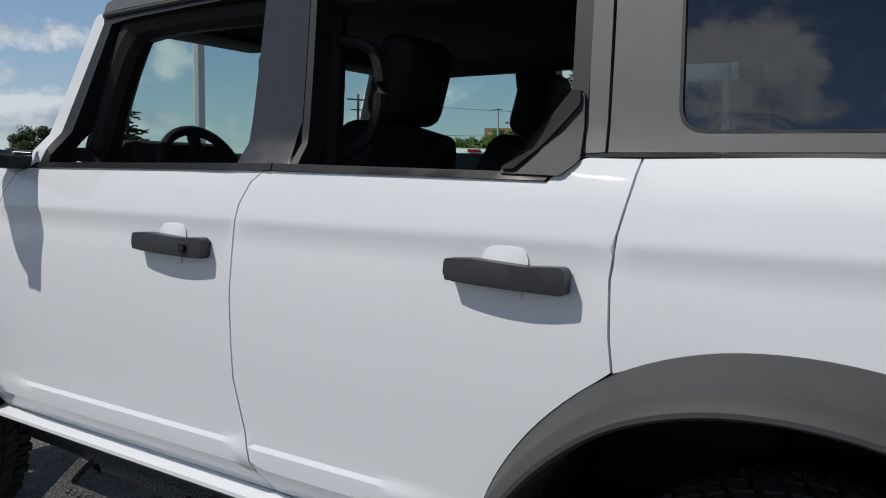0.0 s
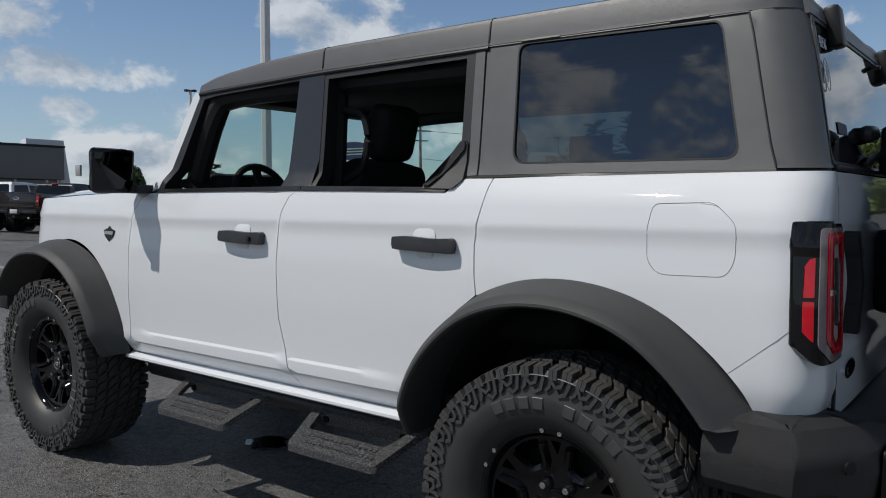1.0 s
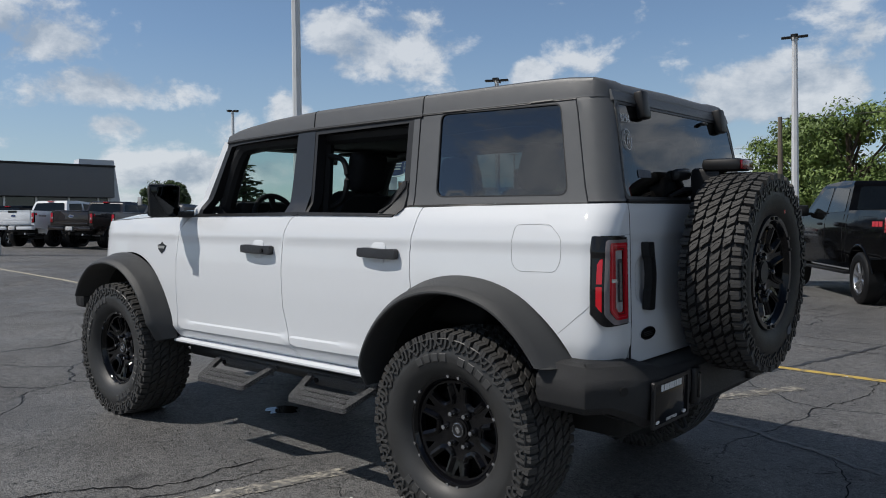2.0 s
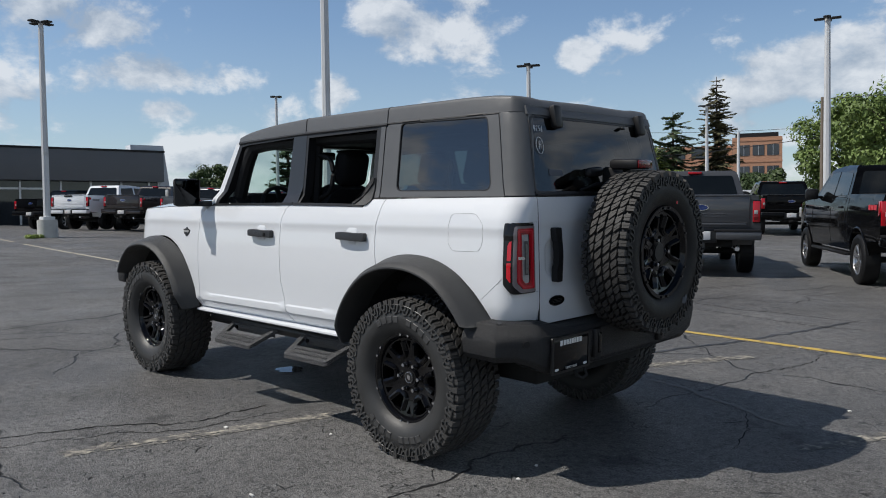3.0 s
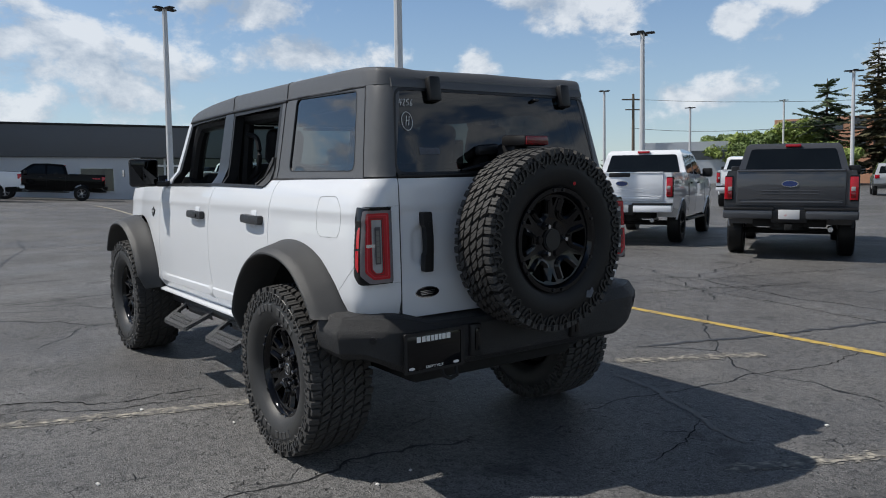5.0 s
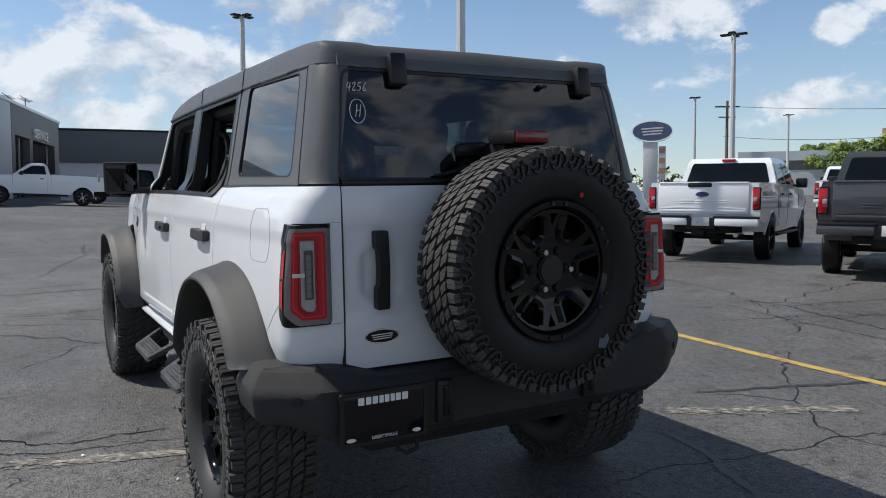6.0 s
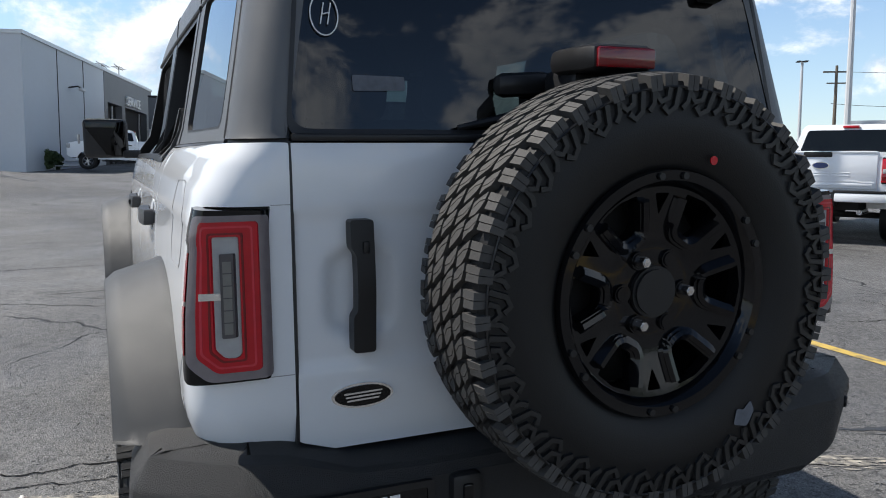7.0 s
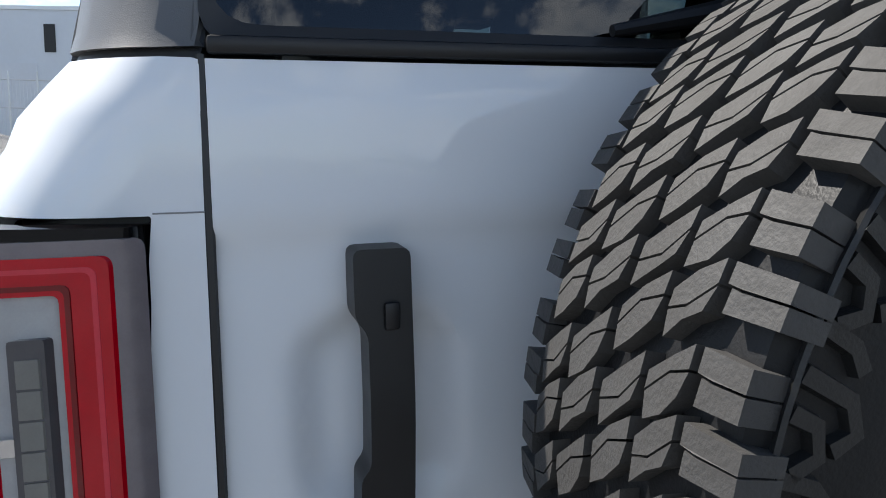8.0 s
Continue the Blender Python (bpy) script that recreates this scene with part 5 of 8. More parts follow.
w = part("wiper_motor_cover", boxed((0.612, -0.05, 1.545), (0.66, 0.10, 1.60), 0.022, pose(0, 0, 0, 4)), M_SATIN, suv, "black rear wiper cover")
part("wiper_arm", tube(bmesh.new(), [(0.66, 0.05, 1.50), (0.66, -0.10, 1.50), (0.66, -0.26, 1.47)], [0.02, 0.014, 0.006], 8), M_SATIN, suv)
part("washer_nozzle", boxed((0.565, 0.27, 1.825), (0.60, 0.30, 1.84), 0.006), M_SEAL, suv)
# Chalked stock number and ringed letter on the glass.
STROKES = {"4": (((0.1, 0.95), (0.0, 0.35), (0.6, 0.42)), ((0.48, 0.95), (0.36, 0.0))), "2": (((0.0, 0.75), (0.25, 0.95), (0.46, 0.75), (0.05, 0.05), (0.55, 0.06)),), "5": (((0.55, 0.95), (0.12, 0.90), (0.06, 0.52), (0.42, 0.52), (0.40, 0.12), (0.0, 0.05)),), "6": (((0.42, 0.95), (0.08, 0.45), (0.10, 0.06), (0.42, 0.06), (0.46, 0.32), (0.12, 0.36)),), "H": (((0.0, 0.0), (0.06, 1.0)), ((0.46, 0.0), (0.52, 1.0)), ((0.02, 0.46), (0.5, 0.56)))}


def chalked(name, text, y, z, h, label):
    """Hand-drawn chalk characters on the rear glass."""
    bm = bmesh.new()
    for k, ch in enumerate(text):
        for line in STROKES[ch]:
            pts = [back_glass(y + (u + 0.86 * k) * h * 0.74 + v * h * 0.16, z + v * h, 0.004) for u, v in line]
            tube(bm, smooth_line([tuple(p) for p in pts], 3) if len(pts) > 2 else pts, 0.0015, 6)
    return part(name, bm, M_PRINT, suv, label)


chalked("glass_number", "4256", -0.578, 1.776, 0.032, "chalked white stock number 4256")
chalked("glass_letter", "H", -0.552, 1.683, 0.045, "chalked white letter H")
part("glass_ring", tube(bmesh.new(), [back_glass(-0.543 + 0.030 * math.cos(a), 1.703 + 0.043 * math.sin(a), 0.004) for a in np.linspace(0, 2 * math.pi, 28)[:-1]], 0.0015, 6, True), M_PRINT, suv, "white chalked ring")

# Pillars and window frames of the doors.
for k in (0, 1):
    fm = (lambda q: q) if k == 0 else mirrored
    inw = (0, 1 - 2 * k, 0)

    def strip(name, outline, mat, out=0.0, thick=0.05, label="", holes=()):
        part(name, sheet(outline, lambda s, z: fm(skin(s, z, out)), holes=holes, step=0.06, thick=thick, inward=inw, levels=TOP_ROWS + [1.38, 1.42]), mat, suv, label)

    # Windscreen pillar: white outer strip, black seal.
    strip("windscreen_pillar", [(-2.262, 1.343), (-2.195, 1.345), (-2.150, 1.45), (-2.022, 1.800), (-2.070, 1.806), (-2.085, 1.79)], M_WHITE, -0.003, 0.06, "white windscreen pillar")
    strip("pillar_seal", [(-2.195, 1.349), (-2.145, 1.350), (-2.085, 1.50), (-1.992, 1.770), (-1.90, 1.782), (-1.30, 1.815), (-1.30, 1.835), (-2.02, 1.803)], M_SEAL, 0.0, 0.06)
    strip("centre_pillar", [(-1.338, 1.372), (-1.164, 1.372), (-1.218, 1.836), (-1.362, 1.832)], M_PILLAR, 0.002, 0.07, "dark grey centre pillar")
    strip("centre_pillar_edge", [(-1.166, 1.372), (-1.142, 1.372), (-1.196, 1.832), (-1.220, 1.834)], M_SEAL, 0.0, 0.06)
    strip("rear_window_header", [(-1.196, 1.805), (-0.50, 1.828), (-0.50, 1.852), (-1.21, 1.836)], M_SEAL, 0.0, 0.06)
    strip("rear_window_post", [(-0.494, 1.528), (-0.470, 1.415), (-0.452, 1.424), (-0.452, 1.85), (-0.520, 1.85), (-0.516, 1.80)], M_SEAL, 0.001, 0.06)
    strip("post_cover", [(-0.450, 1.421), (-0.410, 1.424), (-0.444, 1.851), (-0.482, 1.851)], M_TOP, 0.003, 0.05)
    tri = rounded([(-0.606, 1.379), (-0.478, 1.378), (-0.449, 1.405), (-0.464, 1.535), (-0.487, 1.538)], 0.008, 3)
    strip("window_triangle", tri, M_FLARE, 0.010, 0.04, "dark plastic triangle at the window's rear corner")
    strip("triangle_edge", rounded([(-0.602, 1.388), (-0.574, 1.388), (-0.468, 1.512), (-0.470, 1.540), (-0.488, 1.540)], 0.005, 3), M_PLASTIC, 0.018, 0.02)
    strip("belt_moulding", [(-2.235, 1.341), (-1.216, 1.364), (-1.216, 1.381), (-2.20, 1.357)], M_SATIN, 0.006, 0.03, "black belt moulding")
    strip("belt_moulding", [(-1.212, 1.364), (-0.508, 1.368), (-0.466, 1.405), (-0.480, 1.410), (-0.515, 1.383), (-1.212, 1.381)], M_SATIN, 0.006, 0.03, "black belt moulding")
    strip("hardtop_seal", [(-0.448, 1.414), (0.50, 1.434), (0.545, 1.436), (0.545, 1.442), (0.50, 1.440), (-0.448, 1.422)], M_SEAL, 0.0, 0.03)
    part("corner_seal", sheet([(0.535, 1.425), (0.849, 1.425), (0.849, 1.462), (0.535, 1.462)], lambda s, z: fm(skin(s, z, -0.007)), step=0.015, thick=0.02, inward=(-0.7, 0.7 - 1.4 * k, 0)), M_SEAL, suv)
    # Inner door and pillar trim.
    part("door_inner", sheet([(-2.2, 0.72), (-0.5, 0.74), (-0.46, 1.36), (-2.2, 1.33)], lambda s, z: fm(skin(s, z, -0.085)), step=0.2, inward=inw), M_DASH, suv)
    part("door_shelf", sheet([(-2.2, -0.09), (-0.47, -0.09), (-0.47, 0.0), (-2.2, 0.0)], lambda s, o: fm(skin(s, 1.352 + 0.01 * (s + 2.2), o)), step=0.2, inward=(0, 0, -1)), M_DASH, suv)
    if k:
        strip("side_window", [(-2.13, 1.35), (-1.34, 1.37), (-1.362, 1.815), (-2.0, 1.785)], M_GLASS, -0.02, 0.0, "greenish door glass")
        strip("side_window", [(-1.16, 1.37), (-0.50, 1.37), (-0.52, 1.815), (-1.21, 1.81)], M_GLASS, -0.02, 0.0, "greenish door glass")

# Windscreen and its header.
WS = [(-0.70, 0.0), (0.70, 0.0), (0.63, 1.0), (-0.63, 1.0)]
part("windscreen", sheet(WS, lambda y, t: Vector((lerp(-2.28, -2.06, t) - 0.05 * (1 - (y / 0.7) ** 2), YC + y, lerp(1.345, 1.80, t))), step=0.25, inward=(1, 0, 0)), M_GLASS, suv, "upright windscreen")
part("windscreen_header", boxed((-2.10, YC - 0.66, 1.785), (-1.98, YC + 0.66, 1.825), 0.015), M_SEAL, suv)

# Door mirrors.
for k in (0, 1):
    s = 1 - 2 * k
    Y = lambda v: YC - s * v
    body = boxed((-0.10, -0.115, -0.108), (0.0, 0.115, 0.108), 0.03, None, 4)
    for v in body.verts:
        g = max(0.0, min(1.0, -v.co.x / 0.10))
        f = 1 - 0.32 * g ** 1.5
        v.co.y, v.co.z = v.co.y * f + 0.045 * s * g, v.co.z * f
    bmesh.ops.transform(body, matrix=Matrix.Translation((-2.300, Y(0.985), 1.439)) @ pose(0, 0, 0, 0, -3, 8 * s), verts=body.verts)
    mir = part("door_mirror", body, M_PLASTIC, suv, "black door mirror")
    tilt = Matrix.Translation((-2.300, Y(0.985), 1.439)) @ pose(0, 0, 0, 0, 6, -5 * s)
    part("mirror_glass", boxed((-0.010, -0.090, -0.086), (0.012, 0.090, 0.086), 0.002, tilt), M_MIRROR, mir, "mirror glass")
    part("mirror_bezel", boxed((-0.012, -0.101, -0.096), (0.008, 0.101, 0.096), 0.012, tilt), M_GLOSS, mir)
    part("mirror_foot", boxed((-2.37, min(Y(0.90), Y(0.76)), 1.335), (-2.24, max(Y(0.90), Y(0.76)), 1.375), 0.012), M_PLASTIC, mir)
    part("mirror_lamp", boxed((-2.38, min(Y(1.116), Y(1.105)), 1.41), (-2.34, max(Y(1.116), Y(1.105)), 1.46), 0.003), M_CLEAR, mir)

# Fender badge: a small shield with bars.
bm = sheet([(-2.620, 1.150), (-2.578, 1.160), (-2.564, 1.172), (-2.548, 1.160), (-2.508, 1.150), (-2.522, 1.122), (-2.562, 1.098), (-2.606, 1.122)], lambda s, z: skin(s, z, 0.005), step=0.03, thick=0.005, inward=(0, 1, 0))
fb = part("fender_badge", bm, M_SATIN, suv, "small dark shield badge on the front fender")
part("badge_stripe", sheet([(-2.610, 1.146), (-2.518, 1.146), (-2.524, 1.130), (-2.604, 1.130)], lambda s, z: skin(s, z, 0.0075), step=0.03, thick=0.002, inward=(0, 1, 0)), M_DECAL, fb)

# ---- interior ----
part("floor_pan", boxed((-2.3, YC - 0.76, 0.62), (0.56, YC + 0.76, 0.66), 0.01), M_DARK, suv)
part("dashboard", sheet(rounded([(-2.29, 1.22), (-2.25, 1.405), (-2.09, 1.405), (-2.03, 1.35), (-2.01, 1.10), (-2.29, 1.05)], 0.03, 3), lambda x, z: Vector((x, YC - 0.72, z)), step=0.1, thick=1.44, inward=(0, 1, 0)), M_DASH, suv, "black dashboard")
part("instrument_hood", boxed((-2.20, YC - 0.60, 1.30), (-2.04, YC - 0.18, 1.435), 0.03), M_DASH, suv)
part("centre_screen", boxed((-2.05, YC - 0.14, 1.22), (-2.02, YC + 0.16, 1.37), 0.012), M_GLOSS, suv)
part("cargo_floor", boxed((-0.1, YC - 0.70, 0.80), (0.60, YC + 0.70, 0.84), 0.01), M_DARK, suv)
wheel_m = Matrix.Translation((-1.97, YC - 0.385, 1.322)) @ pose(0, 0, 0, 0, 68)
bm = bmesh.new()
tube(bm, [(0.165 * math.cos(a), 0.165 * math.sin(a), 0) for a in np.linspace(0, 2 * math.pi, 33)[:-1]], 0.017, 10, True)
bmesh.ops.transform(bm, matrix=wheel_m, verts=bm.verts)
sw = part("steering_wheel", bm, M_DASH, suv, "black steering wheel")
bm = cyl(bmesh.new(), 0.075, 0.05, wheel_m, 24, bevel=0.015)
for a in (0, 180, 270):
    box(bm, (0.05, -0.02, -0.01), (0.157, 0.02, 0.012), 0.005, wheel_m @ pose(0, 0, 0, 0, 0, a))
part("wheel_spokes", bm, M_DASH, sw)


def seat(x, y, wide):
    bm = boxed((x - 0.50, y - wide / 2, 0.84), (x + 0.03, y + wide / 2, 0.99), 0.05, None, 3)
    se = part("car_seat", bm, M_SEAT, suv, "black fabric car seat")
    tilt = Matrix.Translation((x, y, 0.945)) @ pose(0, 0, 0, 0, 14)
    bm = sheet(rounded([(-wide / 2, 0.0), (wide / 2, 0.0), (wide / 2 - 0.01, 0.36), (wide / 2 - 0.09, 0.56), (-wide / 2 + 0.09, 0.56), (-wide / 2 + 0.01, 0.36)], 0.07, 5), lambda a, b: Vector((0.05 + 0.03 * math.cos(a / wide * 3.0), a, b)), step=0.08, thick=0.13, inward=(-1, 0, 0))
    bmesh.ops.holes_fill(bm, edges=[e for e in bm.edges if len(e.link_faces) == 1])
    bmesh.ops.transform(bm, matrix=tilt, verts=bm.verts)
    part("seat_back", bm, M_SEAT, se)
    for w, off_y in ((0.245, 0.0),) if wide < 0.8 else ((0.25, -0.36), (0.25, 0.36), (0.22, 0.0)):
        h = boxed((-0.07, off_y - w / 2, 0.565), (0.055, off_y + w / 2, 0.80), 0.05, tilt, 3)
        part("headrest", h, M_SEAT, se)
        post = bmesh.new()
        for dy in (-0.06, 0.06):
            tube(post, [tilt @ Vector((0, off_y + dy, 0.5)), tilt @ Vector((0, off_y + dy, 0.62))], 0.007, 8)
        part("headrest_post", post, M_DASH, se)


seat(-1.28, YC - 0.40, 0.54)
seat(-1.28, YC + 0.40, 0.54)
seat(-0.12, YC, 1.26)
for s in (-1, 1):
    bm = tube(bmesh.new(), smooth_line([(-2.14, YC + s * 0.66, 1.34), (-1.98, YC + s * 0.65, 1.70), (-1.86, YC + s * 0.63, 1.78), (-1.30, YC + s * 0.60, 1.80), (-0.45, YC + s * 0.60, 1.81), (0.30, YC + s * 0.60, 1.80), (0.42, YC + s * 0.62, 1.40)], 5), 0.05, 10)
    part("roll_bar", bm, M_DASH, suv, "padded black roll bar")
    bm = tube(bmesh.new(), [(-1.20, YC + s * 0.68, 1.05), (-1.22, YC + s * 0.63, 1.50), (-1.24, YC + s * 0.60, 1.80)], 0.045, 10)
    part("pillar_trim", bm, M_DASH, suv)
    g = part("grab_handle", tube(bmesh.new(), smooth_line([(-1.19, YC + s * 0.62, 1.69), (-1.10, YC + s * 0.60, 1.665), (-1.075, YC + s * 0.595, 1.56), (-1.11, YC + s * 0.60, 1.45), (-1.19, YC + s * 0.63, 1.40)], 4), 0.016, 8), M_DASH, suv, "grab handle beside the seat")
    part("sun_visor", boxed((-1.99, YC + s * 0.36 - 0.2, 1.755), (-1.80, YC + s * 0.36 + 0.2, 1.775), 0.008), M_HEAD, suv)
part("rear_view_mirror", boxed((-1.99, YC - 0.13, 1.69), (-1.95, YC + 0.13, 1.755), 0.015), M_GLOSS, suv)
part("window_sticker", boxed((-0.88, YC + 0.712, 1.40), (-0.64, YC + 0.716, 1.66), 0.0), M_PAPER, suv, "paper price sheet on the far window")
part("rear_label", sheet(rounded([(-0.490, 1.546), (-0.372, 1.549), (-0.372, 1.579), (-0.490, 1.580)], 0.004, 2), lambda y, z: back_glass(y, z, 0.001), step=0.1, thick=0.001, inward=(-1, 0, 0)), M_SMUDGE, suv, "small paper label on the rear glass")

# ---- wheels ----
TYRE_R, TYRE_W = 0.4465, 0.310


def tyre_body():
    prof = [(0.240, -0.105), (0.248, -0.118), (0.270, -0.140), (0.304, -0.154), (0.335, -0.158), (0.352, -0.157), (0.362, -0.1535), (0.392, -0.152), (0.400, -0.152), (0.412, -0.150), (0.425, -0.142), (0.432, -0.07), (0.433, 0.0)]
    prof += [(r, -a) for r, a in prof[-2::-1]]
    return revolve(bmesh.new(), prof, 96)


def tread_mesh(n=60, seed=3):
    """Rows of slanted blocks with sipes, and staggered shoulder lugs."""
    rnd = random.Random(seed)
    verts, faces = [], []

    def wrap(u, v, r):
        a = u * 2 * math.pi
        drop = 0.008 * (abs(v) / 0.155) ** 4
        return ((r - drop) * math.cos(a), v, (r - drop) * math.sin(a))

    def block(pts, r0, r1, shrink=0.0):
        k = len(pts)
        cu, cv = sum(p[0] for p in pts) / k, sum(p[1] for p in pts) / k
        o = len(verts)
        verts.extend(wrap(u, v, r0) for u, v in pts)
        verts.extend(wrap(lerp(u, cu, 0.03), lerp(v, cv, 0.03), r1) for u, v in pts)
        faces.append(tuple(o + k + i for i in range(k)))
        for i in range(k):
            j = (i + 1) % k
            faces.append((o + i, o + j, o + k + j, o + k + i))

    P = 1.0 / n
    rows = ((-0.104, -0.062, 0.10, 0.50), (-0.054, -0.006, 0.45, 0.62), (0.006, 0.054, 0.10, 0.62), (0.062, 0.104, 0.60, 0.50))
    for i in range(n):
        jit = 0.06 * math.sin(i * 2.4)
        for q, (v0, v1, ph, slant) in enumerate(rows):
            u0 = (i + ph + jit) * P
            du, sl = 0.73 * P, slant * P
            vm = lerp(v0, v1, 0.45 + 0.1 * (i % 2))
            kink = 0.13 * P * (1 if (i + q) % 2 else -1)
            vb = v1 - 0.004 if i % 3 else v1
            # Each block is parted by a crooked sipe.
            block([(u0, v0), (u0 + du * 0.46, v0), (u0 + du * 0.46 + sl * 0.5 + kink, vm), (u0 + du * 0.46 + sl, v1), (u0 + sl + 0.08 * P, v1), (u0 + sl * 0.5, vm)], 0.418, TYRE_R)
            block([(u0 + du * 0.50, v0), (u0 + du, v0 + 0.006), (u0 + du + sl * 0.5 - kink * 0.5, vm), (u0 + du + sl, vb), (u0 + du * 0.50 + sl, v1), (u0 + du * 0.50 + sl * 0.5 + kink, vm)], 0.418, TYRE_R - 0.0004)
        if i % 2:
            continue
        for sg in (-1, 1):
            for k, (start, wd, long) in enumerate(((0.10, 0.74, 0.153), (1.05, 0.66, 0.161))):
                u0 = (i + start + (0.4 if sg > 0 else 0.0) + jit) * P
                w = wd * P
                a, b = 0.110, long
                block([(u0, sg * a), (u0 + w * 0.45, sg * a), (u0 + w * 0.48, sg * 0.124), (u0 + w * 0.47, sg * b), (u0 + 0.03 * P, sg * b)], 0.416, TYRE_R - 0.001)
                block([(u0 + w * 0.50, sg * (a + 0.005)), (u0 + w, sg * (a + 0.004)), (u0 + w * 0.97, sg * b), (u0 + w * 0.51, sg * b), (u0 + w * 0.53, sg * 0.124)], 0.416, TYRE_R - 0.001)
    me = bpy.data.meshes.new("tread")
    me.from_pydata(verts, [], faces)
    bm = bmesh.new()
    bm.from_mesh(me)
    bmesh.ops.recalc_face_normals(bm, faces=bm.faces)
    bpy.data.meshes.remove(me)
    return bm


def side_lugs(n=30):
    """Raised hook outlines on the upper side wall, both sides."""
    bm = bmesh.new()
    hooks = ((((0.411, 0.008), (0.374, 0.030), (0.364, 0.078), (0.378, 0.108)), 0.0052), (((0.411, 0.062), (0.392, 0.074), (0.386, 0.118), (0.402, 0.146)), 0.0050), (((0.411, 0.150), (0.384, 0.164), (0.372, 0.196)), 0.0048))
    for sg in (-1, 1):
        for i in range(n):
            a0 = 2 * math.pi * i / n
            for line, w in hooks:
                pts = [Vector((r * math.cos(a0 + t), r * math.sin(a0 + t))) for r, t in line]
                rows = []
                for k, p in enumerate(pts):
                    d = (pts[min(k + 1, len(pts) - 1)] - pts[max(k - 1, 0)]).normalized()
                    nn = Vector((-d.y, d.x))
                    rows.append([bm.verts.new((q.x, sg * h, q.y)) for q, h in ((p - nn * w * 1.5, 0.149), (p - nn * w, 0.1605), (p + nn * w, 0.1605), (p + nn * w * 1.5, 0.149))])
                for a, b in zip(rows, rows[1:]):
                    for j in range(3):
                        bm.faces.new((a[j], a[j + 1], b[j + 1], b[j]))
                bm.faces.new(rows[0]), bm.faces.new(rows[-1])
    bmesh.ops.recalc_face_normals(bm, faces=bm.faces)
    return bm


def side_bar():
    """One raised block, in place of the side wall's moulded lettering, on the outer side (-y)."""
    bm = bmesh.new()

    def loop(r0, r1, t, y):
        return [bm.verts.new((r * math.cos(radians(a)), y, r * math.sin(radians(a)))) for r, a in ((r0, -t), (r0, t), (r1, t), (r1, -t))]

    loops = [loop(0.311, 0.351, 3.3, -0.150), loop(0.313, 0.349, 3.0, -0.1590), loop(0.315, 0.347, 2.7, -0.1605)]
    for a, b in zip(loops, loops[1:]):
        for k in range(4):
            bm.faces.new((a[k], a[(k + 1) % 4], b[(k + 1) % 4], b[k]))
    bm.faces.new(loops[-1])
    bmesh.ops.recalc_face_normals(bm, faces=bm.faces)
    return bm


def face_depth(r):
    """Set-in of the wheel face by radius."""
    return float(np.interp(r, (0.0, 0.05, 0.085, 0.12, 0.20, 0.24), (-0.060, -0.068, -0.066, -0.072, -0.092, -0.100)))


WINDOWS = []


def wheel_face():
    holes = WINDOWS
    holes.clear()
    for k in range(6):
        a = math.pi / 2 + k * math.pi / 3

        def at(r, t):
            return (r * math.cos(a + t), r * math.sin(a + t))

        holes.append(rounded([at(0.124, 0.10), at(0.134, 0.175), at(0.160, 0.205), at(0.194, 0.225), at(0.1965, 0.0), at(0.194, -0.225), at(0.160, -0.205), at(0.134, -0.175), at(0.124, -0.10)], 0.005, 2))
        c = a + math.pi / 6
        holes.append(rounded([(0.148 * math.cos(c), 0.148 * math.sin(c)), (0.190 * math.cos(c + 0.085), 0.190 * math.sin(c + 0.085)), (0.190 * math.cos(c - 0.085), 0.190 * math.sin(c - 0.085))], 0.004, 2))
    bm = sheet(ring_points(0, 0, 0.202, 60), lambda x, z: Vector((x, face_depth(math.hypot(x, z)), z)), holes, 0.018, 0.030, (0, 1, 0))
    return bm


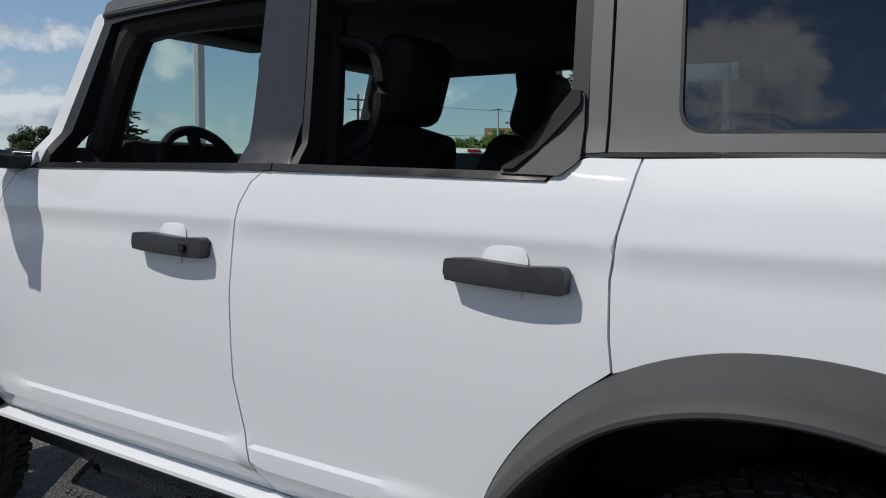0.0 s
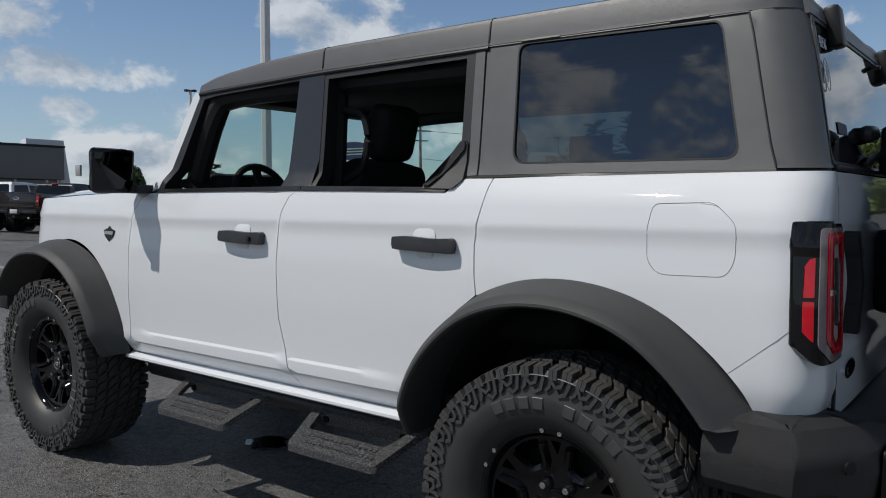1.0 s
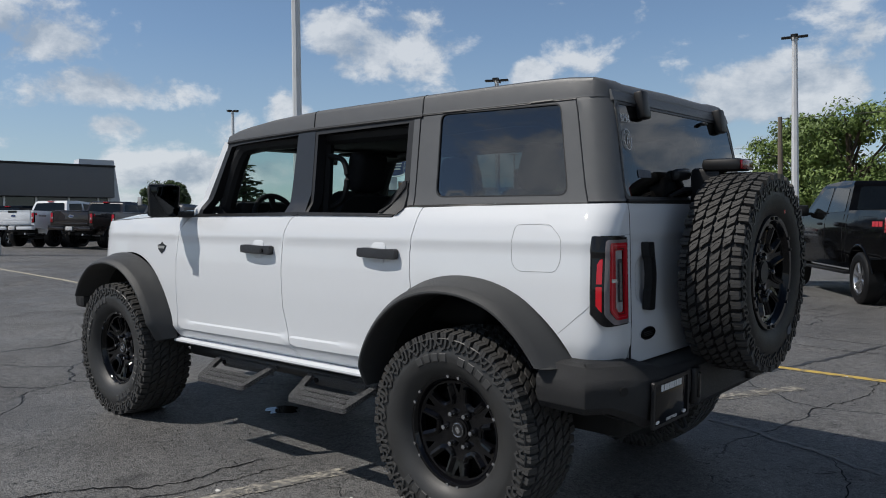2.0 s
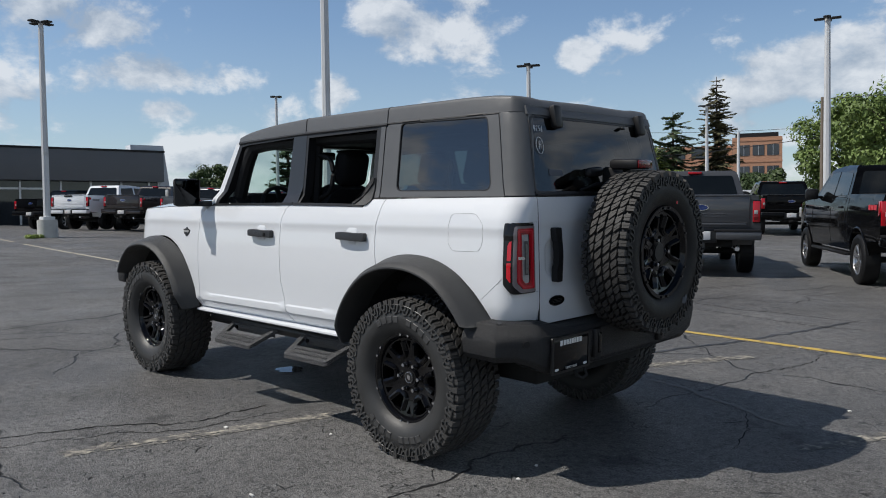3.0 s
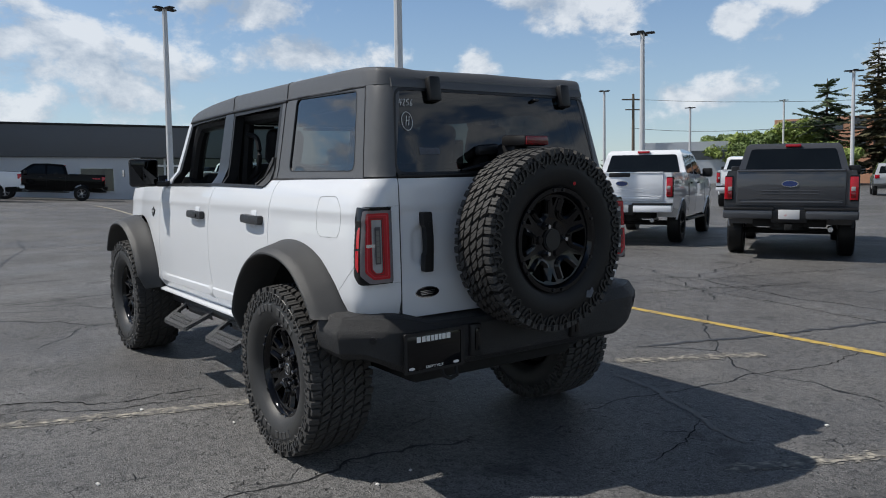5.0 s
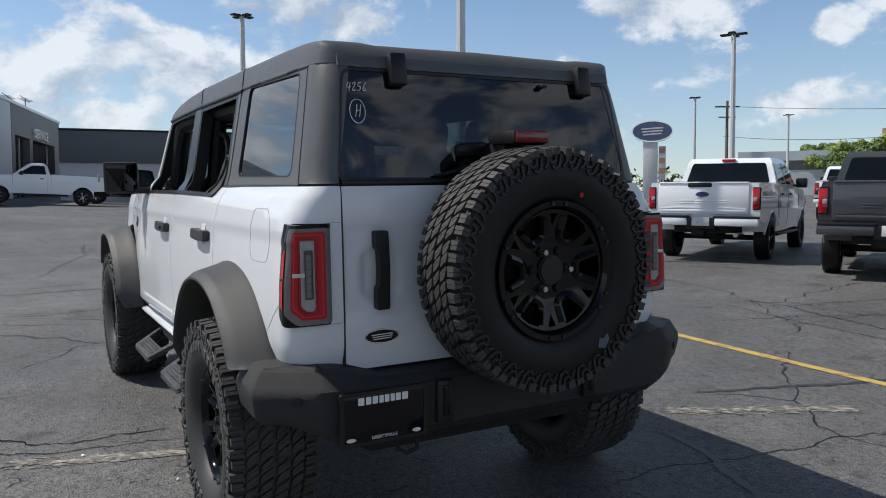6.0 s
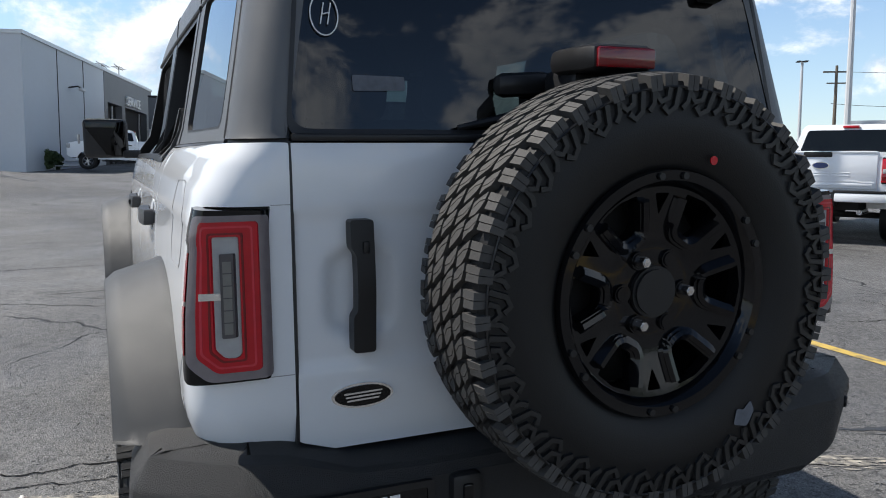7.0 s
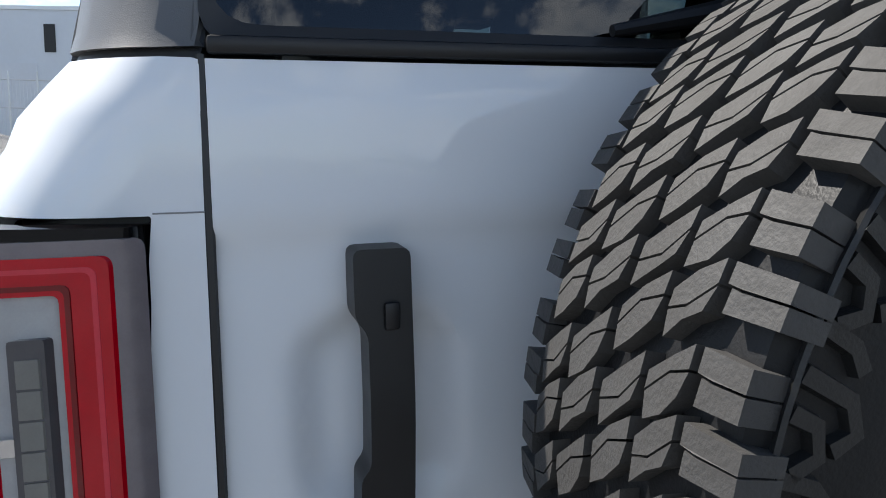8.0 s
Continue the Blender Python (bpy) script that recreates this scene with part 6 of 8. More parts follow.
def make_wheel(name, spare=False):
    wheel = new(name)
    tagged(wheel, "black alloy wheel with chunky all-terrain tyre")
    # Darker colours for the spare in shade, lighter dusty ones for the sunlit road wheels.
    rub, lug = (M_RUBBER, M_LUG) if spare else (M_ROADRUBBER, M_ROADLUG)
    ty = part("tyre", tyre_body(), rub, wheel, "black all-terrain tyre", 50)
    tagged(part("tread", tread_mesh(), M_TREAD, ty, "deep tread blocks", 0), kind="stuff")
    tagged(part("side_lug", side_lugs(), lug, ty, "raised side wall lugs", 0), kind="stuff")
    bar = None
    for start, count, w in () if spare else ((88, 4, 8.2), (46, 4, 9.0), (268, 4, 8.2), (226, 4, 9.0)):
        for k in range(count):
            m = pose(0, 0, 0, 0, -(start - k * w))
            if bar is None:
                bar = part("raised_bar", side_bar(), lug, ty, "", 0)
                bar.matrix_basis = m
            else:
                again(bar, m)
    part("rim_line", revolve(bmesh.new(), [(0.4125, -0.1600), (0.4150, -0.1575), (0.4125, -0.150), (0.4100, -0.1575)], 90, closed=True), lug, ty)
    rim = part("rim", revolve(bmesh.new(), [(0.200, -0.088), (0.206, -0.108), (0.214, -0.118), (0.232, -0.119), (0.236, -0.112), (0.236, -0.098), (0.222, -0.09), (0.212, -0.05), (0.208, 0.10), (0.228, 0.115)], 72), M_GLOSS, wheel, "gloss black bolted rim ring", 40)
    part("wheel_face", wheel_face(), M_GLOSS, wheel, "gloss black six-spoke wheel face", 40)
    for h in WINDOWS[0::2]:
        bead = bmesh.new()
        # A faceted U round the hub side of the window, open towards the rim.
        mid = Vector((sum(p[0] for p in h), sum(p[1] for p in h))).normalized() * 0.165
        pts = [(mid.x + (p[0] - mid.x) * 1.38, mid.y + (p[1] - mid.y) * 1.30) for p in resample(h, 0.008)]
        pts = [p for p in pts if math.hypot(*p) < 0.188]
        gap = max(range(len(pts)), key=lambda k: math.dist(pts[k], pts[k - 1]))
        pts = pts[gap:] + pts[:gap]
        for lift, half_w in ((-0.002, 0.0150), (0.008, 0.0100)):
            tube(bead, [(x, face_depth(math.hypot(x, z)) - lift, z) for x, z in pts], half_w, 6)
        part("window_bead", bead, M_GLOSS, wheel, "bevelled gloss black bead round the window")
    part("brake_disc", cyl(bmesh.new(), 0.165, 0.02, pose(0, 0.0, 0, 90), 40), M_DARK, wheel)
    part("wheel_backing", cyl(bmesh.new(), 0.205, 0.01, pose(0, 0.05, 0, 90), 40), M_DARK, wheel)
    for k in range(6):
        a = 2 * math.pi * (k + 0.5) / 6
        part("nut_boss", cyl(bmesh.new(), 0.021, 0.022, pose(0.070 * math.cos(a), -0.066, 0.070 * math.sin(a), 90), 16, 0.017, 0.003), M_GLOSS, wheel)
    hub = part("hub", cyl(bmesh.new(), 0.052 if not spare else 0.05, 0.05, pose(0, -0.058, 0, 90), 32, bevel=0.006), M_GLOSS if not spare else M_SATIN, wheel)
    if not spare:
        part("hub_cap", cyl(bmesh.new(), 0.032, 0.008, pose(0, -0.085, 0, 90), 28, bevel=0.002), M_SATIN, hub)
        part("cap_ring", tube(bmesh.new(), [(0.027 * math.cos(a), -0.0892, 0.027 * math.sin(a)) for a in np.linspace(0, 2 * math.pi, 25)[:-1]], 0.0016, 6, True), M_STEEL, hub, "thin bright ring on the hub cap")
        part("cap_emblem", sheet(rounded([(-0.006, -0.015), (0.006, -0.012), (0.010, 0.002), (0.004, 0.016), (-0.008, 0.012), (-0.012, 0.0)], 0.003, 2), lambda u, v: Vector((u, -0.0905, v)), step=0.02, thick=0.002, inward=(0, 1, 0)), M_STEEL, hub, "small pale emblem on the hub cap")
    nut = None
    for k in range(6):
        a = 2 * math.pi * (k + 0.5) / 6
        m = pose(0.070 * math.cos(a), -0.082, 0.070 * math.sin(a), 90)
        if spare and k in (1, 3, 5):
            continue
        if nut is None:
            nut = part("lug_nut", cyl(bmesh.new(), 0.0115, 0.036, Matrix.Identity(4), 6, 0.0095, 0.002), M_STEEL, wheel, "bright lug nut")
            nut.matrix_basis = m
        else:
            again(nut, m)
    bolt = None
    for k in range(12):
        a = 2 * math.pi * (k // 2) / 6 + (0.12 if k % 2 else -0.12)
        m = pose(0.223 * math.cos(a), -0.1205, 0.223 * math.sin(a), 90)
        if bolt is None:
            bolt = part("rim_bolt", cyl(bmesh.new(), 0.0072, 0.009, Matrix.Identity(4), 6), M_STEEL if not spare else M_SATIN, wheel)
            bolt.matrix_basis = m
        else:
            again(bolt, m)
    for o in wheel.children:
        if o is not ty:
            o.matrix_basis = Matrix.Diagonal((1.085, 1, 1.085, 1)) @ o.matrix_basis
    for o in (ty, *ty.children):
        o.scale = (1, 0.83 if spare else 1.06, 1) if o is ty else (1, 1, 1)
    return wheel


def spread(src, m, parent):
    """A copy of a wheel with its parts under the vehicle."""
    o = copy_thing(src, m)
    o.parent = parent
    return o


HUBY = 0.845
front_left = make_wheel("wheel")
front_left.parent, front_left.matrix_basis = suv, pose(-2.95, YC - HUBY, 0.441, 0, 275)
spread(front_left, pose(0.0, YC - HUBY, 0.441, 0, 150), suv)
spread(front_left, pose(-2.95, YC + HUBY, 0.441, 0, 40, 180), suv)
spread(front_left, pose(0.0, YC + HUBY, 0.441, 0, 10, 180), suv)
spare = make_wheel("spare_wheel", True)
spare.parent, spare.matrix_basis = suv, pose(0.895, 0.046, 1.135, 0, 30, 90)
tagged(spare, "spare wheel with chunky tyre on the tailgate")
part("spare_bracket", boxed((0.66, -0.06, 1.0), (0.86, 0.22, 1.27), 0.03), M_SATIN, suv)
part("chalk_mark", sheet(rounded([(0.225, 0.842), (0.262, 0.835), (0.280, 0.868), (0.268, 0.892), (0.250, 0.872), (0.232, 0.878)], 0.006, 3), lambda y, z: Vector((1.0285, y, z)), step=0.02, thick=0.001, inward=(-1, 0, 0)), M_SMUDGE, suv, "pale chalk mark on the spare tyre")
part("spare_dot", cyl(bmesh.new(), 0.009, 0.002, pose(1.0275, 0.135, 1.405, 0, 90), 12), M_RED, suv)

# ---- parked pickups ----
def paint(name, c, rough=0.3, coat=1.0):
    return material(name, c, rough, coat=coat, vary=0.03, scale=2.0, spec=0.15)


P_GREY = paint("grey_truck_paint", (0.060, 0.063, 0.070), 0.25, 0.9)
P_WHITE = paint("white_truck_paint", (0.80, 0.82, 0.85))
P_BLACK = material("black_truck_paint", (0.003, 0.003, 0.0035), 0.06, coat=0.08, vary=0.03, scale=2.0, spec=0.10)
P_BLUE = paint("blue_truck_paint", (0.015, 0.035, 0.12), 0.25)
P_BROWN = paint("dark_brown_truck_paint", (0.022, 0.016, 0.015), 0.25)
P_SILVER = paint("silver_paint", (0.42, 0.44, 0.46))
M_TRUCKGLASS = material("dark_car_glass", (0.006, 0.0075, 0.008), 0.03, vary=0.3, scale=3, spec=0.35)
M_PLATE = material("paper_plate", (0.70, 0.70, 0.70), 0.6, second=(0.55, 0.10, 0.10), where=(0.80, 0.86), scale=9, stretch=(1, 1, 2))
M_OVALBLUE = material("sign_blue", (0.010, 0.030, 0.14), 0.25, coat=1.0, vary=0.05)


M_DECALRED = material("red_decal", (0.50, 0.03, 0.04), 0.4, vary=0.1)
M_FRAME_BRIGHT = material("bright_trim", (0.6, 0.6, 0.61), 0.25, metal=0.9, vary=0.05, scale=30)


def small_wheel(bright):
    """A road wheel for the parked vehicles, axis along y, outer face at -y."""
    w = new("wheel")
    prof = [(0.235, -0.10), (0.26, -0.125), (0.33, -0.135), (0.375, -0.125), (0.398, -0.10), (0.403, 0.0), (0.398, 0.10), (0.375, 0.125), (0.26, 0.125), (0.235, 0.10)]
    part("tyre", revolve(bmesh.new(), prof, 40), M_RUBBER, w, "black road tyre")
    rim = part("rim", revolve(bmesh.new(), [(0.225, -0.09), (0.240, -0.112), (0.246, -0.104), (0.236, -0.08), (0.215, 0.0), (0.22, 0.1)], 40), bright, w)
    bm = bmesh.new()
    cyl(bm, 0.07, 0.03, pose(0, -0.075, 0, 90), 16)
    for k in range(6):
        a = 2 * math.pi * k / 6
        for d in (-0.13, 0.13):
            tube(bm, [(0.06 * math.cos(a), -0.08, 0.06 * math.sin(a)), (0.228 * math.cos(a + d), -0.098, 0.228 * math.sin(a + d))], 0.016, 6)
    part("spokes", bm, bright, w)
    part("wheel_backing", cyl(bmesh.new(), 0.225, 0.02, pose(0, 0.0, 0, 90), 24), M_DARK, w)
    return w


def arch_line(cx, r, a0, a1, n=12):
    return [(cx + r * math.cos(radians(lerp(a0, a1, i / n))), 0.42 + r * math.sin(radians(lerp(a0, a1, i / n)))) for i in range(n + 1)]


def pickup(m, label, colour, crew=True, rims=None, decal=None):
    """A full-size pickup: rear axle at the origin, front along +x."""
    tr = thing("pickup_truck", m, label, "truck", "parked pickups")
    wb = 3.68 if crew else 3.58
    bed1 = 0.62 if crew else 1.36
    nose = wb + 0.92
    wheelm = rims or M_RIM
    out = [(-1.12, 0.74), (-1.15, 0.90), (-1.15, 1.425), (bed1, 1.445), (bed1 + 0.03, 1.40), (wb - 0.95, 1.385), (wb - 0.6, 1.372), (wb + 0.55, 1.300), (nose - 0.10, 1.22), (nose, 1.10), (nose, 0.66), (nose - 0.15, 0.56), (wb + 0.50, 0.55)]
    out += arch_line(wb, 0.47, 14, 166) + [(wb - 0.50, 0.52), (0.50, 0.52)] + arch_line(0, 0.47, 14, 166) + [(-0.50, 0.70)]
    half = lambda x, z: 0.985 - 0.06 * max(0.0, (z - 1.15) / 0.3) ** 2 - 0.10 * max(0.0, (x - wb) / 0.92) ** 2 - 0.03 * max(0.0, (0.75 - z) / 0.2)
    part("body", solid(out, half, step=0.16), colour, tr, "painted body and bed", 40)
    cab0, cab1 = bed1 + 0.05, wb - 0.62
    roof0, roof1 = cab0 + 0.20, cab1 - 0.72
    cabo = [(cab0, 1.37), (cab0 + 0.14, 1.84), (roof0 + 0.05, 1.935), (lerp(roof0, roof1, 0.5), 1.965), (roof1, 1.93), (roof1 + 0.12, 1.88), (cab1 + 0.05, 1.37)]
    ch = lambda x, z: 0.935 - 0.155 * max(0.0, (z - 1.38) / 0.55) - 0.06 * max(0.0, (z - 1.86) / 0.1) ** 2
    part("cab", solid(cabo, ch, step=0.14), colour, tr, "painted cab", 40)

    def side_glass(poly):
        for s in (-1, 1):
            part("side_window", sheet(rounded(poly, 0.04, 3), lambda x, z: Vector((x, s * (ch(x, z) + 0.006), z)), step=0.2, thick=0.01, inward=(0, -s, 0)), M_TRUCKGLASS, tr)

    mid = lerp(cab0, cab1, 0.44)
    if crew:
        side_glass([(cab0 + 0.18, 1.43), (cab0 + 0.27, 1.80), (mid - 0.05, 1.85), (mid - 0.05, 1.42)])
        side_glass([(mid + 0.05, 1.42), (mid + 0.05, 1.85), (roof1 - 0.06, 1.83), (cab1 - 0.18, 1.42)])
    else:
        side_glass([(cab0 + 0.16, 1.43), (cab0 + 0.25, 1.82), (roof1 - 0.06, 1.83), (cab1 - 0.18, 1.42)])
    back = lambda y, z: Vector((lerp(cab0, cab0 + 0.14, (z - 1.37) / 0.47) - 0.008, y, z))
    rw = part("rear_window", sheet(rounded([(-0.80, 1.44), (-0.70, 1.835), (0.70, 1.835), (0.80, 1.44)], 0.05, 3), back, step=0.3, thick=0.01, inward=(1, 0, 0)), M_TRUCKGLASS, tr, "dark rear window")
    part("windscreen", sheet(rounded([(-0.82, 1.44), (-0.68, 1.86), (0.68, 1.86), (0.82, 1.44)], 0.05, 3), lambda y, z: Vector((lerp(cab1 + 0.05, roof1 + 0.12, (z - 1.37) / 0.51) + 0.01, y, z)), step=0.3, thick=0.01, inward=(-1, 0, 0)), M_TRUCKGLASS, tr)
    part("third_brake_lamp", boxed((cab0 + 0.115, -0.13, 1.868), (cab0 + 0.20, 0.13, 1.915), 0.008), M_RED, tr, "red high brake lamp")
    part("bed_cover", boxed((-1.08, -0.80, 1.30), (bed1 - 0.05, 0.80, 1.447), 0.0), M_DARK, tr)
    # Tailgate with a dark band, pressed bars and oval badge.
    gate = part("tailgate", boxed((-1.172, -0.80, 0.86), (-1.10, 0.80, 1.432), 0.018), colour, tr, "painted tailgate")
    part("tailgate_cap", boxed((-1.185, -0.79, 1.405), (-1.08, 0.79, 1.44), 0.012), colour, gate)
    part("tailgate_step", boxed((-1.178, -0.74, 0.90), (-1.16, 0.74, 0.945), 0.008), colour, gate)
    part("gate_crease", sheet([(-0.76, 0.965), (-0.60, 0.968), (-0.50, 0.985), (0.50, 0.985), (0.60, 0.968), (0.76, 0.965), (0.76, 0.952), (0.58, 0.955), (0.49, 0.972), (-0.49, 0.972), (-0.58, 0.955), (-0.76, 0.952)], lambda y, z: Vector((-1.180, y, z)), step=0.2, thick=0.012, inward=(1, 0, 0)), colour, gate, "pressed crease across the tailgate")
    if colour is P_WHITE:
        part("gate_handle", boxed((-1.186, -0.16, 1.345), (-1.168, 0.26, 1.436), 0.012), M_SATIN, gate, "black tailgate handle recess")
    part("gate_script", boxed((-1.176, -0.74, 0.915), (-1.170, -0.60, 0.932), 0.002), M_FRAME_BRIGHT, gate)
    for y0, y1 in ((-0.42, -0.16), (-0.12, 0.12), (0.16, 0.42)):
        for z in (1.050, 1.090):
            part("pressed_bar", boxed((-1.178, y0, z), (-1.166, y1, z + 0.022), 0.005), colour, gate)
    on_tg = lambda u, v, l: Vector((-1.173 - l, u, v))
    ob = part("oval_badge", sheet(ring_points(0, 1.215, 0.125, 28, 0.42), lambda u, v: on_tg(u, v, 0.010), step=0.1, thick=0.01, inward=(1, 0, 0)), M_CHROME, gate, "oval blue badge with bright rim")
    part("badge_face", sheet(ring_points(0, 1.215, 0.112, 28, 0.40), lambda u, v: on_tg(u, v, 0.0125), step=0.1, thick=0.002, inward=(1, 0, 0)), M_OVALBLUE, gate)
    for s in (-1, 1):
        lm = part("tail_lamp", boxed((-1.168, s * 0.918 - 0.062, 0.955), (-0.99, s * 0.918 + 0.066, 1.335), 0.02), M_RED, tr, "red tail lamp")
        part("lamp_edge", boxed((-1.164, s * 0.918 - 0.070, 0.945), (-1.10, s * 0.918 + 0.060, 1.345), 0.01), M_GLOSS, lm)
        part("reverse_lens", boxed((-1.173, s * 0.90 - 0.035, 1.10), (-1.15, s * 0.90 + 0.030, 1.17), 0.006), M_CLEAR, lm)
        part("dark_lens", boxed((-1.1725, s * 0.90 - 0.040, 1.00), (-1.15, s * 0.90 + 0.035, 1.095), 0.006), M_REDDEEP, lm)
    for s in (-1, 1):
        part("rear_bumper_wing", boxed((-1.30, min(s * 0.24, s * 0.99), 0.655), (-1.08, max(s * 0.24, s * 0.99), 0.80), 0.03), colour, tr, "painted rear bumper")
        part("bumper_pad", boxed((-1.30, min(s * 0.22, s * 0.98), 0.795), (-1.10, max(s * 0.22, s * 0.98), 0.835), 0.01), M_SATIN, tr)
    part("bumper_middle", boxed((-1.27, -0.26, 0.60), (-1.10, 0.26, 0.80), 0.02), M_SATIN, tr)
    part("paper_plate", boxed((-1.283, -0.155, 0.655), (-1.272, 0.155, 0.805), 0.004), M_PLATE, tr, "white dealer plate with red print")
    part("hitch", boxed((-1.26, -0.06, 0.48), (-1.0, 0.06, 0.58), 0.01), M_DARK, tr)
    part("exhaust", cyl(bmesh.new(), 0.04, 0.5, pose(-0.98, -0.60, 0.50, 0, 90), 14), M_STEEL, tr)
    part("spare_tyre", cyl(bmesh.new(), 0.36, 0.22, pose(-0.72, 0, 0.58), 28, bevel=0.06), M_RUBBER, tr)
    part("rear_axle", cyl(bmesh.new(), 0.05, 1.5, pose(0, 0, 0.40, 90), 12), M_DARK, tr)
    part("underbody", boxed((-1.0, -0.55, 0.52), (nose - 0.2, 0.55, 0.70), 0.02), M_DARK, tr)
    w0 = small_wheel(wheelm)
    w0.parent, w0.matrix_basis = tr, pose(0, -0.86, 0.40)
    for x, s in ((wb, -1), (0, 1), (wb, 1)):
        spread(w0, pose(x, s * 0.86, 0.40, 0, 20, 180 if s > 0 else 0), tr)
    for s in (-1, 1):
        mi = part("door_mirror", boxed((cab1 - 0.42, min(s * 0.98, s * 1.20), 1.36), (cab1 - 0.28, max(s * 0.98, s * 1.20), 1.56), 0.03), M_SATIN, tr, "black door mirror")
        part("mirror_arm", boxed((cab1 - 0.38, min(s * 0.88, s * 1.0), 1.38), (cab1 - 0.32, max(s * 0.88, s * 1.0), 1.43), 0.01), M_SATIN, mi)
        for xh in ((cab0 + 0.28, mid + 0.18) if crew else (cab0 + 0.25,)):
            part("door_handle", boxed((xh, min(s * 0.965, s * 1.005), 1.205), (xh + 0.19, max(s * 0.965, s * 1.005), 1.245), 0.012), M_SATIN, tr)
        if decal:
            for k, (x0, x1) in enumerate(((-0.93, -0.80), (-0.78, -0.66), (-0.64, -0.54))):
                part("side_decal", sheet([(x0, 1.195), (x1, 1.195), (x1 + 0.02, 1.27), (x0 + 0.02, 1.27)], lambda x, z: Vector((x, s * (half(x, z) + 0.003), z)), step=0.1, thick=0.002, inward=(0, -s, 0)), decal, tr, "plain bars of a model mark")
        part("running_board", boxed((0.62, min(s * 0.80, s * 1.0), 0.42), (wb - 0.62, max(s * 0.80, s * 1.0), 0.47), 0.015), M_SATIN, tr)
        joints = [cab0 + 0.12, mid, cab1 + 0.02] if crew else [cab0 + 0.1, cab1 + 0.02]
        for xj in joints + [bed1 + 0.005]:
            part("door_joint", tube(bmesh.new(), [(xj, s * (half(xj, z) + 0.001), z) for z in (0.60, 0.8, 1.0, 1.2, 1.38)], 0.004, 5), M_SEAL, tr)
        for cx in (0.0, wb):
            bm = bmesh.new()
            pts = arch_line(cx, 0.485, 8, 172, 14)
            tube(bm, [(x, s * (half(x, z) - 0.004), z) for x, z in pts], 0.022, 6)
            part("arch_lip", bm, colour, tr)
        part("head_lamp", boxed((nose - 0.16, min(s * 0.66, s * 0.93), 0.98), (nose + 0.005, max(s * 0.66, s * 0.93), 1.20), 0.03), M_CLEAR, tr)
    part("grille", boxed((nose - 0.05, -0.66, 0.74), (nose + 0.02, 0.66, 1.20), 0.03), M_SATIN, tr)
    return tr


def on_lot(x, y, heading, lift=0.0):
    """A pose on the sloping lot, front along heading (degrees)."""
    e = 0.8
    up = Vector((-(ground_z(x + e, y) - ground_z(x - e, y)) / (2 * e), -(ground_z(x, y + e) - ground_z(x, y - e)) / (2 * e), 1)).normalized()
    f = Vector((math.cos(radians(heading)), math.sin(radians(heading)), 0))
    f = (f - up * f.dot(up)).normalized()
    l = up.cross(f)
    return Matrix(((f.x, l.x, up.x, x), (f.y, l.y, up.y, y), (f.z, l.z, up.z, ground_z(x, y) + lift), (0, 0, 0, 1)))


grey_truck = pickup(on_lot(-3.76, 10.24, 119.4), "dark grey crew-cab pickup parked on the asphalt", P_GREY)
white_truck = pickup(on_lot(-7.35, 10.43, 118.0), "white crew-cab pickup with black tailgate handle, parked", P_WHITE, rims=M_GLOSS, decal=M_DECAL)
black_truck = pickup(on_lot(0.02, 10.30, 121.0), "black lifted crew-cab pickup with bright spokes, parked", P_BLACK, rims=M_RIM, decal=M_DECALRED)
tagged(copy_thing(black_truck, on_lot(-7.8, 25.6, 119.0)), "black crew-cab pickup parked in the second row")
tagged(copy_thing(white_truck, on_lot(-14.1, 24.8, 119.0)), "white crew-cab pickup parked in the second row")
# The row in front of the showroom.
row_white = copy_thing(white_truck, on_lot(-31.6, 10.25, 115.0))
tagged(row_white, "white crew-cab pickup parked before the showroom")
tagged(copy_thing(row_white, on_lot(-37.3, 15.2, 115.0)), "white crew-cab pickup parked behind the first row")
tagged(copy_thing(black_truck, on_lot(-36.6, 10.4, 115.0)), "black crew-cab pickup parked before the showroom")
pickup(on_lot(-29.4, 11.5, 115.0), "dark brown crew-cab pickup parked before the showroom", P_BROWN)
tagged(copy_thing(grey_truck, on_lot(-27.1, 12.8, 115.0)), "dark grey crew-cab pickup parked before the showroom")
pickup(on_lot(-27.6, 16.8, 115.0), "blue crew-cab pickup parked before the showroom", P_BLUE)
tagged(copy_thing(grey_truck, on_lot(-25.8, 20.3, 115.0)), "grey crew-cab pickup parked in the far row")
tagged(copy_thing(black_truck, on_lot(-43.5, 6.9, 258.0)), "black pickup parked beside the service bay")
pickup(on_lot(-39.4, 2.10, 266.0), "white regular-cab work pickup parked by the service bay", P_WHITE, crew=False, rims=M_RIM)


